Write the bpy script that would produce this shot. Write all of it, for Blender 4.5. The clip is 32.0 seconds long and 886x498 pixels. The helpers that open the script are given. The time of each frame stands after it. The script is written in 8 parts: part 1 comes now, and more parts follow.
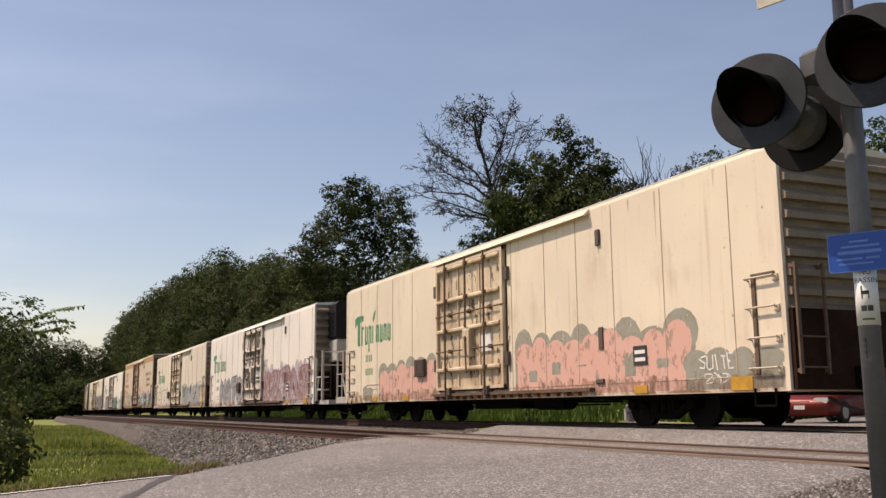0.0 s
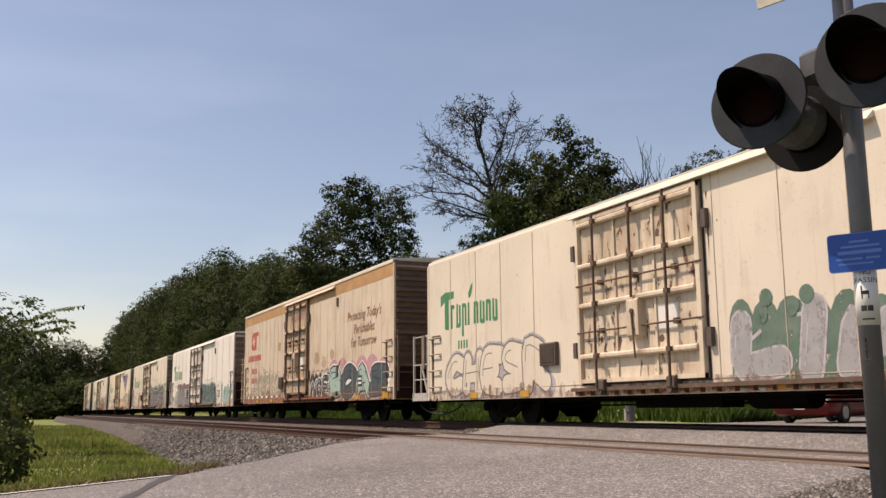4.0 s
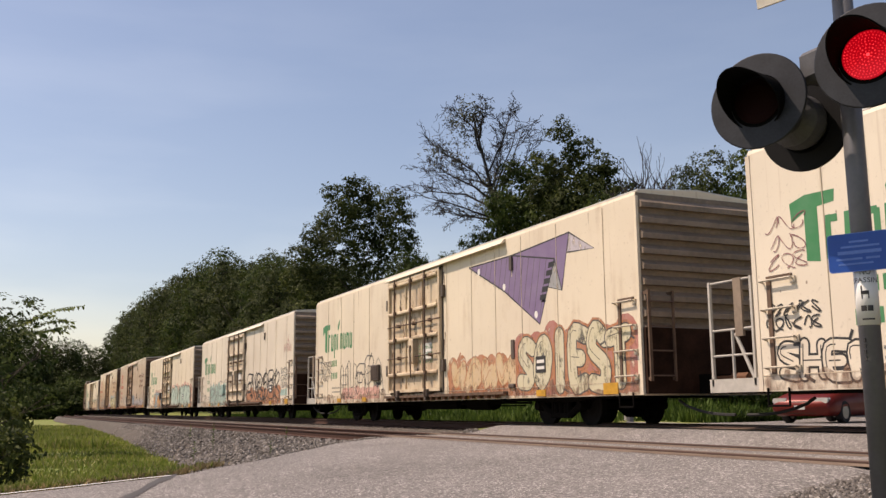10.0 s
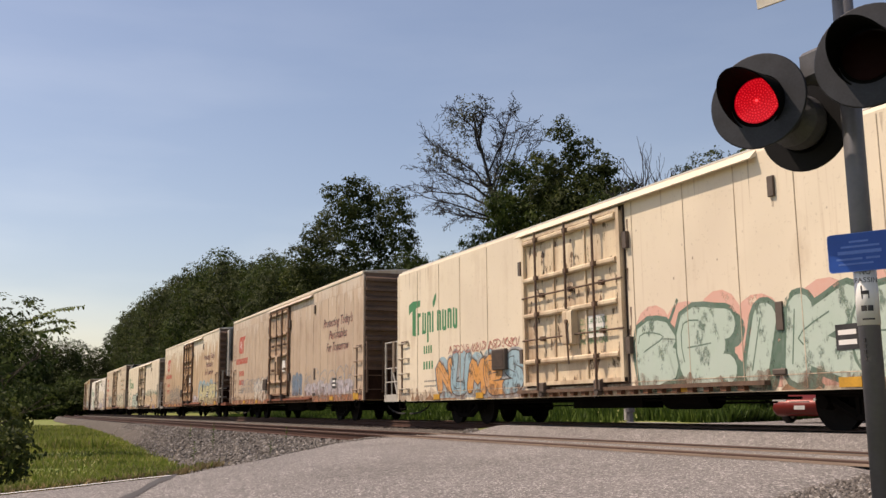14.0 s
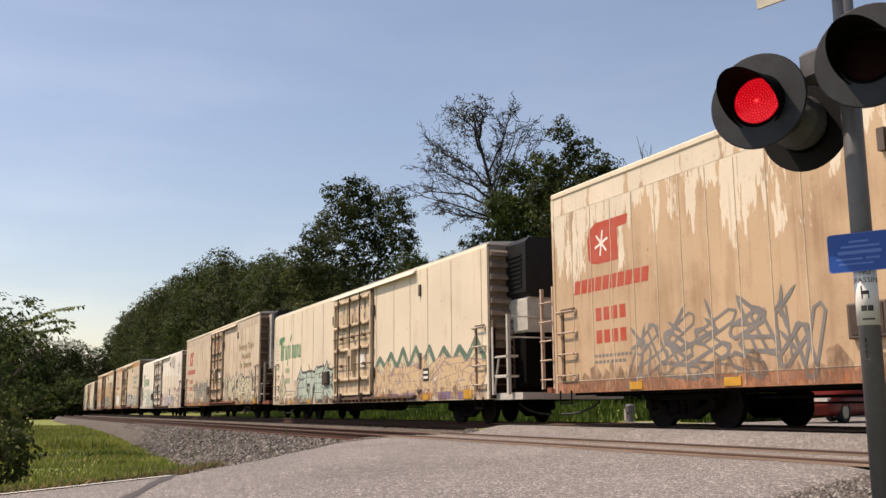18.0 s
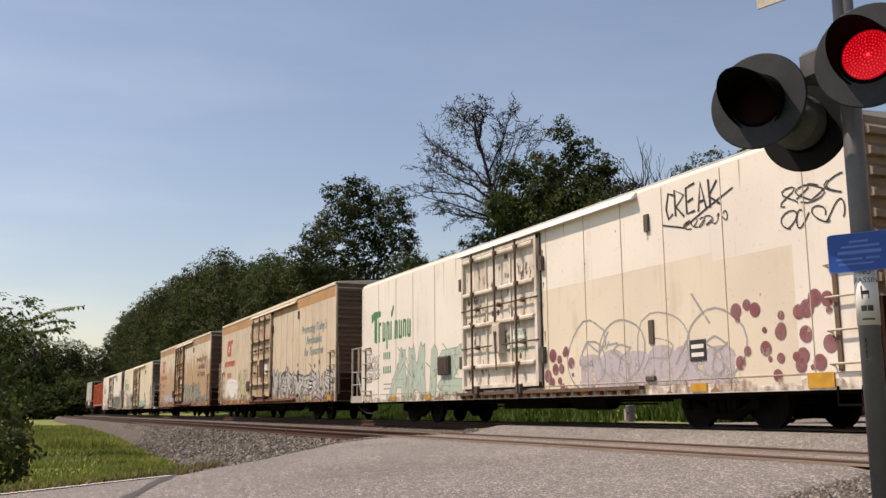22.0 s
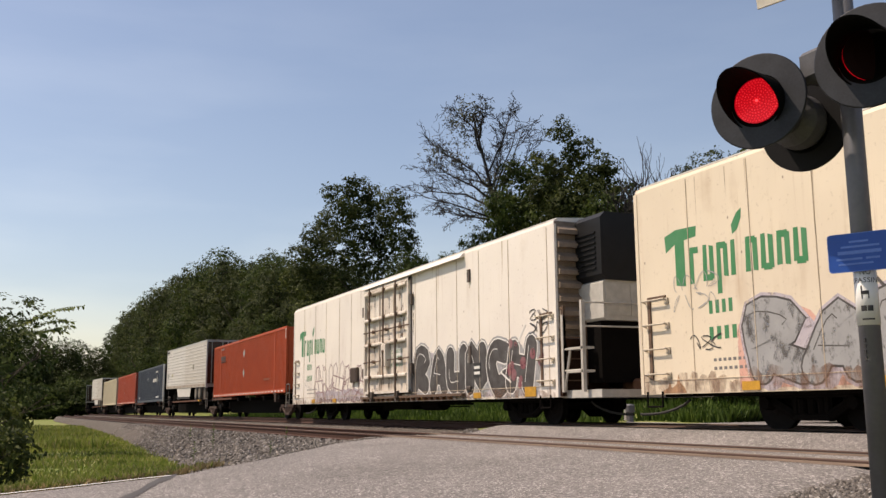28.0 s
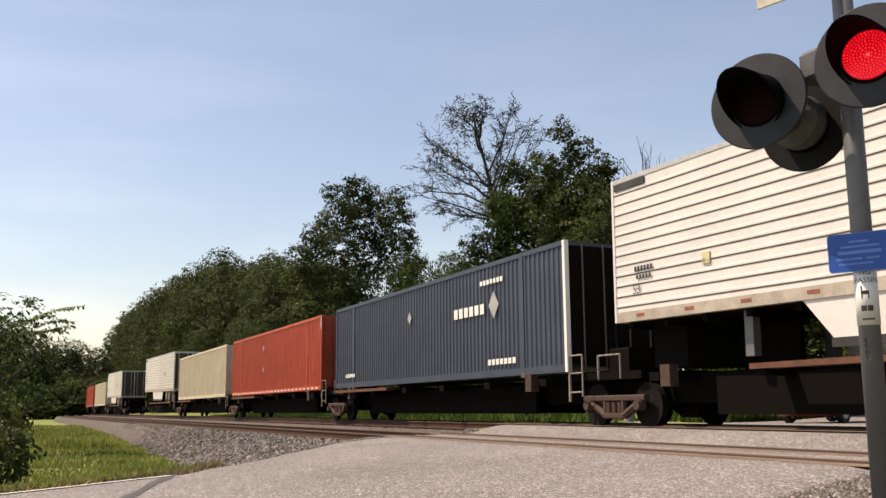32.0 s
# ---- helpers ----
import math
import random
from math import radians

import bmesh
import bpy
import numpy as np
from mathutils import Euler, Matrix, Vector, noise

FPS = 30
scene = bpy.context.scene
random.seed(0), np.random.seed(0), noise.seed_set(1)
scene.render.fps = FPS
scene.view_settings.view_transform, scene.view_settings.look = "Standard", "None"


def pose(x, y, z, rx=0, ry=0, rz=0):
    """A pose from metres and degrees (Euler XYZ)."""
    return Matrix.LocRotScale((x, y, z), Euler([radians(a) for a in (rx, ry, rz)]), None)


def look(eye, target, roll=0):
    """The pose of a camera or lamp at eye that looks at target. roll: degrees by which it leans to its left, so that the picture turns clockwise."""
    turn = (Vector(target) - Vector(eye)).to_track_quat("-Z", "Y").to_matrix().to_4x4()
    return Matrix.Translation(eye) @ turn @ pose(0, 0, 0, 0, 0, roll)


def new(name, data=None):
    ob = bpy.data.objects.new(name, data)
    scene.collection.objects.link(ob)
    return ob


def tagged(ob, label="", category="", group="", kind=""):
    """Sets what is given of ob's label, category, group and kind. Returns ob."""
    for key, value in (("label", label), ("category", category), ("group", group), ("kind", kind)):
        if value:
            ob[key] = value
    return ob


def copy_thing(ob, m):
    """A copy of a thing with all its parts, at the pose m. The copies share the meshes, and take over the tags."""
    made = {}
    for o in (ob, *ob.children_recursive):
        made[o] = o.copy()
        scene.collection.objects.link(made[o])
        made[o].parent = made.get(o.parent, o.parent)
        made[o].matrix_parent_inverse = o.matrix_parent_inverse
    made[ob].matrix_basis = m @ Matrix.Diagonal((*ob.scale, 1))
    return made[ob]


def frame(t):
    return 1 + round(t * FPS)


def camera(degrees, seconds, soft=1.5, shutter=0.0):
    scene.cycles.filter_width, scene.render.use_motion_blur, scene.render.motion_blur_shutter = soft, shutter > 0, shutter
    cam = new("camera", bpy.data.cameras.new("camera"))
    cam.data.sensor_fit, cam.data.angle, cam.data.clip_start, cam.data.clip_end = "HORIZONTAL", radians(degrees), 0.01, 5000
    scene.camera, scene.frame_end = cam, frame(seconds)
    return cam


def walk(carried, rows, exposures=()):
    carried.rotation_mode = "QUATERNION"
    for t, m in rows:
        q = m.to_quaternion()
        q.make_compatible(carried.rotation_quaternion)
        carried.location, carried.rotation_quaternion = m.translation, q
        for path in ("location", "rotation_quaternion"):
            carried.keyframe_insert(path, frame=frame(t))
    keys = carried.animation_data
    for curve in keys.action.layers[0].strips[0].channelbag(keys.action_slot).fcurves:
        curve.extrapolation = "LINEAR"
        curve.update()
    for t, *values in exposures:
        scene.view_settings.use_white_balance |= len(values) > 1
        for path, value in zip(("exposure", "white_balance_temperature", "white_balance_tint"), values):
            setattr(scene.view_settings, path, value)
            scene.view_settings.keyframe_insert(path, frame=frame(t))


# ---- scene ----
FPS_T = 1.0 / FPS
cam = camera(50.09, 32.0, soft=1.45)
EYE = Vector((0.0, 0.0, 0.38))
AIM = EYE + Vector((-0.898038, 0.407395, 0.166004)) * 10
walk(cam, [(0.0, look(EYE, AIM, -0.487)), (32.0, look(EYE, AIM, -0.487))],
     exposures=[(0.0, 0.06, 7200, 20), (5.0, 0.06, 7200, 20), (6.0, 0.10, 7200, 20), (7.2, 0.04, 7200, 19), (8.5, 0.06, 7200, 20), (10.0, 0.12, 7200, 20), (11.5, 0.06, 7200, 19), (15.5, 0.08, 7200, 19), (17.0, 0.20, 7200, 19), (18.0, 0.20, 7200, 18), (19.0, 0.06, 7200, 17), (23.0, 0.06, 7150, 17), (24.0, 0.14, 7100, 17), (25.3, 0.18, 7100, 17), (27.5, 0.12, 7150, 17), (29.2, 0.14, 7100, 17), (30.0, 0.44, 7500, 16), (31.0, 0.46, 7500, 17), (32.0, 0.46, 7500, 17)])

# ---------------------------------------------------------------- light
SUN_TO = Vector((-0.30, -0.46, 0.84)).normalized()
world = bpy.data.worlds.new("sky")
scene.world = world
world.use_nodes = True
wn = world.node_tree
sky = wn.nodes.new("ShaderNodeTexSky")
sky.sky_type = "NISHITA"
sky.sun_disc = False
sky.sun_elevation = math.asin(SUN_TO.z)
sky.sun_rotation = math.atan2(SUN_TO.x, SUN_TO.y)
sky.altitude = 0
sky.air_density = 1.05
sky.dust_density = 1.25
sky.ozone_density = 1.0
background = wn.nodes["Background"]
background.inputs["Strength"].default_value = 0.128
sky_at = wn.nodes.new("ShaderNodeTexCoord")
stretch = wn.nodes.new("ShaderNodeMapping")
stretch.inputs["Scale"].default_value = (1.0, 1.0, 4.5)
wisps = wn.nodes.new("ShaderNodeTexNoise")
wisps.inputs["Scale"].default_value = 2.6
wisps.inputs["Detail"].default_value = 7
veil = wn.nodes.new("ShaderNodeValToRGB")
veil.color_ramp.elements[0].position, veil.color_ramp.elements[0].color = 0.42, (1, 1, 1, 1)
veil.color_ramp.elements[1].position, veil.color_ramp.elements[1].color = 0.75, (1.22, 1.15, 1.08, 1)
thin = wn.nodes.new("ShaderNodeMix")
thin.data_type, thin.blend_type = "RGBA", "MULTIPLY"
thin.inputs[0].default_value = 1.0
wn.links.new(sky_at.outputs["Generated"], stretch.inputs["Vector"])
wn.links.new(stretch.outputs[0], wisps.inputs["Vector"])
wn.links.new(wisps.outputs["Fac"], veil.inputs["Fac"])
wn.links.new(sky.outputs[0], thin.inputs[6])
wn.links.new(veil.outputs[0], thin.inputs[7])
wn.links.new(thin.outputs[2], background.inputs["Color"])

sun = new("sun", bpy.data.lights.new("sun", "SUN"))
sun.data.energy = 4.7
sun.data.angle = radians(0.53)
sun.data.color = (1.0, 0.90, 0.76)
sun.matrix_world = look(SUN_TO * 50, (0, 0, 0))


# ---------------------------------------------------------------- materials
def nodes_of(name, rough=0.6, metal=0.0, spec=0.4):
    m = bpy.data.materials.new(name)
    m.use_nodes = True
    nt = m.node_tree
    b = nt.nodes["Principled BSDF"]
    b.inputs["Roughness"].default_value = rough
    b.inputs["Metallic"].default_value = metal
    b.inputs["Specular IOR Level"].default_value = spec
    return m, nt, b


def coords(nt, scale=(1, 1, 1), shift=True):
    """Object coordinates, moved by a random amount for each object."""
    tc = nt.nodes.new("ShaderNodeTexCoord")
    mp = nt.nodes.new("ShaderNodeMapping")
    mp.inputs["Scale"].default_value = scale
    nt.links.new(tc.outputs["Object"], mp.inputs["Vector"])
    if shift:
        oi = nt.nodes.new("ShaderNodeObjectInfo")
        k = nt.nodes.new("ShaderNodeMath")
        k.operation = "MULTIPLY"
        k.inputs[1].default_value = 73.0
        nt.links.new(oi.outputs["Random"], k.inputs[0])
        nt.links.new(k.outputs[0], mp.inputs["Location"])
    return mp.outputs[0]


def noise_of(nt, vec, scale, detail=5.0, rough=0.55):
    n = nt.nodes.new("ShaderNodeTexNoise")
    n.inputs["Scale"].default_value = scale
    n.inputs["Detail"].default_value = detail
    n.inputs["Roughness"].default_value = rough
    nt.links.new(vec, n.inputs["Vector"])
    return n.outputs["Fac"]


def ramp(nt, fac, stops):
    r = nt.nodes.new("ShaderNodeValToRGB")
    e = r.color_ramp.elements
    while len(e) < len(stops):
        e.new(0.5)
    for el, (pos, col) in zip(e, stops):
        el.position = pos
        el.color = (*col, 1) if len(col) == 3 else col
    nt.links.new(fac, r.inputs["Fac"])
    return r.outputs["Color"]


def mix(nt, fac, a, b, mode="MIX"):
    n = nt.nodes.new("ShaderNodeMix")
    n.data_type = "RGBA"
    n.blend_type = mode
    for sock, v in ((n.inputs[0], fac), (n.inputs[6], a), (n.inputs[7], b)):
        if hasattr(v, "default_value"):
            nt.links.new(v, sock)
        elif isinstance(v, tuple):
            sock.default_value = (*v, 1)
        else:
            sock.default_value = v
    return n.outputs[2]


def bump(nt, b, height, strength=0.3, dist=0.02):
    n = nt.nodes.new("ShaderNodeBump")
    n.inputs["Strength"].default_value = strength
    n.inputs["Distance"].default_value = dist
    nt.links.new(height, n.inputs["Height"])
    nt.links.new(n.outputs[0], b.inputs["Normal"])


def g3(v):
    return (v, v, v)


def plain(name, col, rough=0.6, metal=0.0, vary=0.25, scale=6.0, bump_s=0.15, spec=0.4):
    """Paint or metal with light stains at two sizes."""
    m, nt, b = nodes_of(name, rough, metal, spec)
    v = coords(nt)
    f1 = noise_of(nt, v, scale)
    f2 = noise_of(nt, v, scale * 9, 3)
    dark = tuple(c * (1 - vary) for c in col)
    light = tuple(min(1, c * (1 + vary * 0.5)) for c in col)
    c1 = ramp(nt, f1, [(0.3, dark), (0.6, col), (0.8, light)])
    c2 = mix(nt, 0.25, c1, ramp(nt, f2, [(0.35, dark), (0.65, light)]))
    nt.links.new(c2, b.inputs["Base Color"])
    if bump_s:
        bump(nt, b, f2, bump_s, 0.004)
    return m


def car_paint(name, col, dirt, dirt_amount, peel=None, peel_low=0.0):
    """Weathered car side: tone patches, vertical streaks, fine rust runs, grime, nicks and, on some, peeled patches that hang down in runs."""
    m, nt, b = nodes_of(name, 0.5)
    v = coords(nt, (1.2, 1.2, 0.16))
    w = coords(nt)
    streak = noise_of(nt, v, 2.6, 6, 0.6)
    blot = noise_of(nt, w, 0.9, 5, 0.6)
    fine = noise_of(nt, w, 14, 4)
    both = nt.nodes.new("ShaderNodeMath")
    both.operation = "MULTIPLY"
    nt.links.new(streak, both.inputs[0])
    nt.links.new(blot, both.inputs[1])
    lo = 0.36 - 0.22 * dirt_amount
    fac = ramp(nt, both.outputs[0], [(lo, g3(0)), (lo + 0.22, g3(0.35 + 0.5 * dirt_amount))])
    tone = noise_of(nt, coords(nt, (0.5, 0.5, 0.35)), 0.8, 3, 0.5)
    base = mix(nt, 1.0, col, ramp(nt, tone, [(0.3, (0.93, 0.91, 0.90)), (0.5, (1.0, 0.99, 0.97)), (0.7, (1.06, 1.05, 1.02))]), "MULTIPLY")
    c = mix(nt, fac, base, dirt)
    if peel:
        pv = coords(nt, (2.2, 1.0, 0.42))
        pn = noise_of(nt, pv, 1.5, 7, 0.66)
        if peel_low:
            at = nt.nodes.new("ShaderNodeTexCoord")
            split = nt.nodes.new("ShaderNodeSeparateXYZ")
            nt.links.new(at.outputs["Object"], split.inputs[0])
            rise = nt.nodes.new("ShaderNodeMapRange")
            for k, val in ((1, peel_low - 1.2), (2, peel_low + 1.2), (3, -0.17), (4, 0.17)):
                rise.inputs[k].default_value = val
            nt.links.new(split.outputs[2], rise.inputs[0])
            add = nt.nodes.new("ShaderNodeMath")
            add.operation = "ADD"
            nt.links.new(pn, add.inputs[0])
            nt.links.new(rise.outputs[0], add.inputs[1])
            pn = add.outputs[0]
        c = mix(nt, ramp(nt, pn, [(0.555, g3(0)), (0.575, g3(0.9))]), c, mix(nt, ramp(nt, blot, [(0.4, g3(0)), (0.7, g3(0.5))]), peel, tuple(0.75 * x for x in peel)))
    runs = noise_of(nt, coords(nt, (7.0, 7.0, 0.22)), 1.6, 4, 0.5)
    c = mix(nt, ramp(nt, runs, [(0.63 - 0.03 * dirt_amount, g3(0)), (0.76, g3(0.30 + 0.30 * dirt_amount))]), c, dirt)
    c = mix(nt, ramp(nt, fine, [(0.62, g3(0)), (0.78, g3(0.35))]), c, tuple(x * 0.6 for x in dirt))
    nick = nt.nodes.new("ShaderNodeTexVoronoi")
    nick.inputs["Scale"].default_value = 2.3
    nt.links.new(coords(nt, (1.0, 1.0, 0.7)), nick.inputs["Vector"])
    c = mix(nt, ramp(nt, nick.outputs["Distance"], [(0.03, g3(0.75)), (0.055, g3(0))]), c, (0.16, 0.10, 0.07))
    nt.links.new(c, b.inputs["Base Color"])
    dents = noise_of(nt, coords(nt, (0.8, 1.0, 0.5)), 1.3, 2, 0.4)
    bump(nt, b, dents, 0.8, 0.06)
    return m


def faded(name, col, wear=0.35):
    """Spray paint that has faded unevenly."""
    m, nt, b = nodes_of(name, 0.55)
    v = coords(nt)
    f = noise_of(nt, v, 3.0, 6, 0.65)
    pale = tuple(c * (1 - 0.5 * wear) + 0.62 * 0.5 * wear for c in col)
    nt.links.new(ramp(nt, f, [(0.36, col), (0.7, pale)]), b.inputs["Base Color"])
    if wear > 0.22:
        worn = noise_of(nt, coords(nt, (1.0, 1.0, 0.6)), 4.5, 9, 0.72)
        nt.links.new(ramp(nt, worn, [(0.36, g3(0.12)), (0.40 + 0.2 * wear, g3(0.95))]), b.inputs["Alpha"])
    return m


def glow(name, col, strength):
    m, nt, b = nodes_of(name, 0.4)
    b.inputs["Base Color"].default_value = (*col, 1)
    b.inputs["Emission Color"].default_value = (*col, 1)
    b.inputs["Emission Strength"].default_value = strength
    return m


M = {}
M["white"] = car_paint("white car paint", (0.755, 0.71, 0.65), (0.44, 0.35, 0.27), 0.22)
M["cream"] = car_paint("cream car paint", (0.69, 0.605, 0.475), (0.41, 0.285, 0.18), 0.34)
M["pale"] = car_paint("pale cream car paint", (0.67, 0.60, 0.495), (0.39, 0.285, 0.20), 0.34)
M["tan"] = car_paint("tan car paint", (0.48, 0.37, 0.275), (0.25, 0.15, 0.09), 0.6, peel=(0.57, 0.48, 0.385), peel_low=4.3)
M["brown"] = car_paint("peeling brown car paint", (0.50, 0.36, 0.23), (0.26, 0.145, 0.08), 0.6, peel=(0.72, 0.64, 0.51), peel_low=3.5)
M["brown_high"] = car_paint("half-peeled brown car paint", (0.45, 0.305, 0.18), (0.27, 0.15, 0.08), 0.55, peel=(0.68, 0.60, 0.475), peel_low=3.0)
M["beige"] = car_paint("beige car paint", (0.60, 0.50, 0.385), (0.33, 0.205, 0.115), 0.55)
for key, col, dirt in (("white", (0.72, 0.675, 0.61), (0.36, 0.26, 0.18)), ("cream", (0.64, 0.535, 0.385), (0.30, 0.185, 0.11)), ("pale", (0.67, 0.585, 0.46), (0.33, 0.22, 0.14)),
                       ("tan", (0.50, 0.37, 0.26), (0.25, 0.14, 0.08)), ("brown_high", (0.50, 0.36, 0.23), (0.28, 0.15, 0.08)), ("brown", (0.47, 0.31, 0.175), (0.27, 0.14, 0.07)), ("beige", (0.56, 0.44, 0.32), (0.29, 0.17, 0.10))):
    M[key + "_door"] = car_paint("grimy " + key + " door paint", col, dirt, 0.85)
M["stain"] = plain("rust stain", (0.40, 0.235, 0.13), 0.75, vary=0.4, scale=4)
M["stain_dark"] = plain("dark grease stain", (0.13, 0.085, 0.06), 0.7, vary=0.4, scale=4)
M["seam_soft"] = plain("faint seam", (0.58, 0.48, 0.36), 0.7, vary=0.45, scale=2)
M["seam_tall"] = plain("painted seam", (0.66, 0.56, 0.43), 0.7, vary=0.4, scale=2)
M["orange_band"] = plain("orange roof band", (0.47, 0.255, 0.10), 0.55, vary=0.3, scale=1.5)
M["band_brown"] = plain("rusty band paint", (0.42, 0.25, 0.13), 0.6, vary=0.35, scale=1.5)
M["rust_frame"] = plain("rusted door frame", (0.24, 0.135, 0.08), 0.7, vary=0.45, scale=3)
M["roof"] = plain("galvanized roof", (0.62, 0.60, 0.56), 0.5, 0.2, scale=1.2)
# end_grey is darker than the sides: the end's shade is in its colour
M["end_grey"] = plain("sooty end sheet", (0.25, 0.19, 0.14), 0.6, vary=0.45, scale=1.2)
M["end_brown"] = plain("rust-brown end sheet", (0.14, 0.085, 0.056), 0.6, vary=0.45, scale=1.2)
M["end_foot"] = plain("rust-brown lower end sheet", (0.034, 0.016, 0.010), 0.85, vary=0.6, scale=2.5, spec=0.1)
M["tan_rail"] = plain("rusty tan rail paint", (0.50, 0.37, 0.28), 0.6, vary=0.35)
M["seam"] = plain("stained seam", (0.31, 0.23, 0.16), 0.7)
M["rust"] = plain("rusted steel", (0.16, 0.075, 0.04), 0.8, 0.2, vary=0.45)
M["rust_red"] = plain("oxide red steel", (0.26, 0.09, 0.05), 0.75, 0.1, vary=0.4)
M["deck_brown"] = plain("dark rusty deck", (0.13, 0.055, 0.032), 0.85, 0.1, vary=0.45)
# Near-black: shade below the cars is put into under and wheel_steel.
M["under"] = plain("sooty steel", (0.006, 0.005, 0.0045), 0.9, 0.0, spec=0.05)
M["truck_steel"] = plain("dusty cast steel", (0.062, 0.036, 0.026), 0.8, 0.1, vary=0.4)
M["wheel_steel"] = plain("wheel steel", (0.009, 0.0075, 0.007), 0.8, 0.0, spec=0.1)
M["rail_white"] = plain("white safety rail paint", (0.47, 0.44, 0.39), 0.5)
M["rail_grimy"] = plain("grimy grey rail paint", (0.26, 0.23, 0.19), 0.6, vary=0.4)
M["rail_cream"] = plain("dirty cream rail paint", (0.52, 0.45, 0.35), 0.6, vary=0.35)
M["yellow"] = plain("orange-yellow reflector", (0.55, 0.29, 0.03), 0.5, vary=0.35)
M["unit_black"] = plain("black unit housing", (0.012, 0.012, 0.013), 0.5, spec=0.2)
M["unit_white"] = plain("white unit housing", (0.48, 0.46, 0.42), 0.45)
M["dark_box"] = plain("dark steel box", (0.10, 0.075, 0.06), 0.6)
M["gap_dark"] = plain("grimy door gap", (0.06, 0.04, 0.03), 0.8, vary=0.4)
M["green"] = faded("green lettering paint", (0.035, 0.20, 0.075), 0.10)
M["red"] = faded("red lettering paint", (0.42, 0.055, 0.022), 0.15)
M["ink"] = faded("black spray paint", (0.022, 0.02, 0.02), 0.08)
M["grey_ink"] = faded("grey marking paint", (0.16, 0.15, 0.14), 0.2)
M["g_pink"] = faded("pink spray paint", (0.66, 0.37, 0.29), 0.3)
M["g_olive"] = faded("olive grey spray paint", (0.27, 0.26, 0.20), 0.3)
M["g_mauve"] = faded("mauve spray paint", (0.30, 0.19, 0.19), 0.35)
M["g_maroon"] = faded("maroon spray paint", (0.20, 0.055, 0.065), 0.35)
M["g_grey"] = faded("grey spray paint", (0.30, 0.30, 0.30), 0.4)
M["g_mint"] = faded("mint spray paint", (0.32, 0.46, 0.40), 0.35)
M["g_teal"] = faded("dark teal spray paint", (0.03, 0.052, 0.062), 0.2)
M["g_dark"] = faded("charcoal spray paint", (0.045, 0.038, 0.035), 0.2)
M["g_rose"] = faded("rose pink spray paint", (0.52, 0.25, 0.27), 0.3)
M["g_steel"] = faded("steel blue spray paint", (0.11, 0.17, 0.24), 0.3)
M["g_red"] = faded("red spray paint", (0.40, 0.14, 0.10), 0.4)
M["g_purple"] = faded("purple spray paint", (0.19, 0.13, 0.24), 0.15)
M["g_rust"] = faded("rust orange spray paint", (0.42, 0.16, 0.06), 0.35)
M["g_orange"] = faded("orange spray paint", (0.60, 0.27, 0.06), 0.35)
M["g_white"] = faded("white spray paint", (0.72, 0.70, 0.66), 0.2)
M["g_chalk"] = faded("chalky white spray paint", (0.50, 0.48, 0.45), 0.3)
M["g_lilac"] = faded("lilac spray paint", (0.45, 0.40, 0.44), 0.5)
M["g_blue"] = faded("pale blue spray paint", (0.26, 0.40, 0.46), 0.4)
M["g_bluegreen"] = faded("blue-green lettering paint", (0.10, 0.21, 0.20), 0.2)
M["g_sage"] = faded("pale sage spray paint", (0.42, 0.52, 0.44), 0.3)
M["g_forest"] = faded("dark green spray paint", (0.085, 0.15, 0.105), 0.25)
M["g_sage_tan"] = faded("greenish tan spray paint", (0.60, 0.54, 0.36), 0.4)
M["g_lime"] = faded("yellow green spray paint", (0.54, 0.48, 0.24), 0.4)
M["g_slate"] = faded("slate grey spray paint", (0.185, 0.17, 0.165), 0.3)
M["g_aqua"] = faded("aqua spray paint", (0.15, 0.34, 0.31), 0.2)
M["g_tan"] = faded("tan orange spray paint", (0.60, 0.43, 0.24), 0.4)
def grime_film():
    """Dust and rust film, thin and patchy, that lets the paint show through."""
    m, nt, b = nodes_of("sill grime film", 0.85)
    tone = noise_of(nt, coords(nt), 3.0, 5, 0.6)
    nt.links.new(ramp(nt, tone, [(0.3, (0.13, 0.07, 0.05)), (0.6, (0.27, 0.16, 0.105)), (0.8, (0.36, 0.25, 0.19))]), b.inputs["Base Color"])
    wash = noise_of(nt, coords(nt, (2.4, 1.0, 0.9)), 2.2, 8, 0.7)
    nt.links.new(ramp(nt, wash, [(0.40, g3(0.0)), (0.60, g3(0.6)), (0.8, g3(0.9))]), b.inputs["Alpha"])
    return m


def door_film(name, tone, cover):
    """Flaking grease and rust on the door sheets, in hard-edged patches and runs."""
    m, nt, b = nodes_of(name, 0.8)
    n = noise_of(nt, coords(nt), 5.0, 4, 0.6)
    nt.links.new(ramp(nt, n, [(0.35, tuple(0.6 * t for t in tone)), (0.65, tuple(1.5 * t for t in tone))]), b.inputs["Base Color"])
    w = noise_of(nt, coords(nt, (2.6, 1.0, 1.0)), 1.9, 7, 0.68)
    nt.links.new(ramp(nt, w, [(0.66 - cover, g3(0.0)), (0.70 - cover, g3(0.7)), (0.85 - cover, g3(0.9))]), b.inputs["Alpha"])
    return m


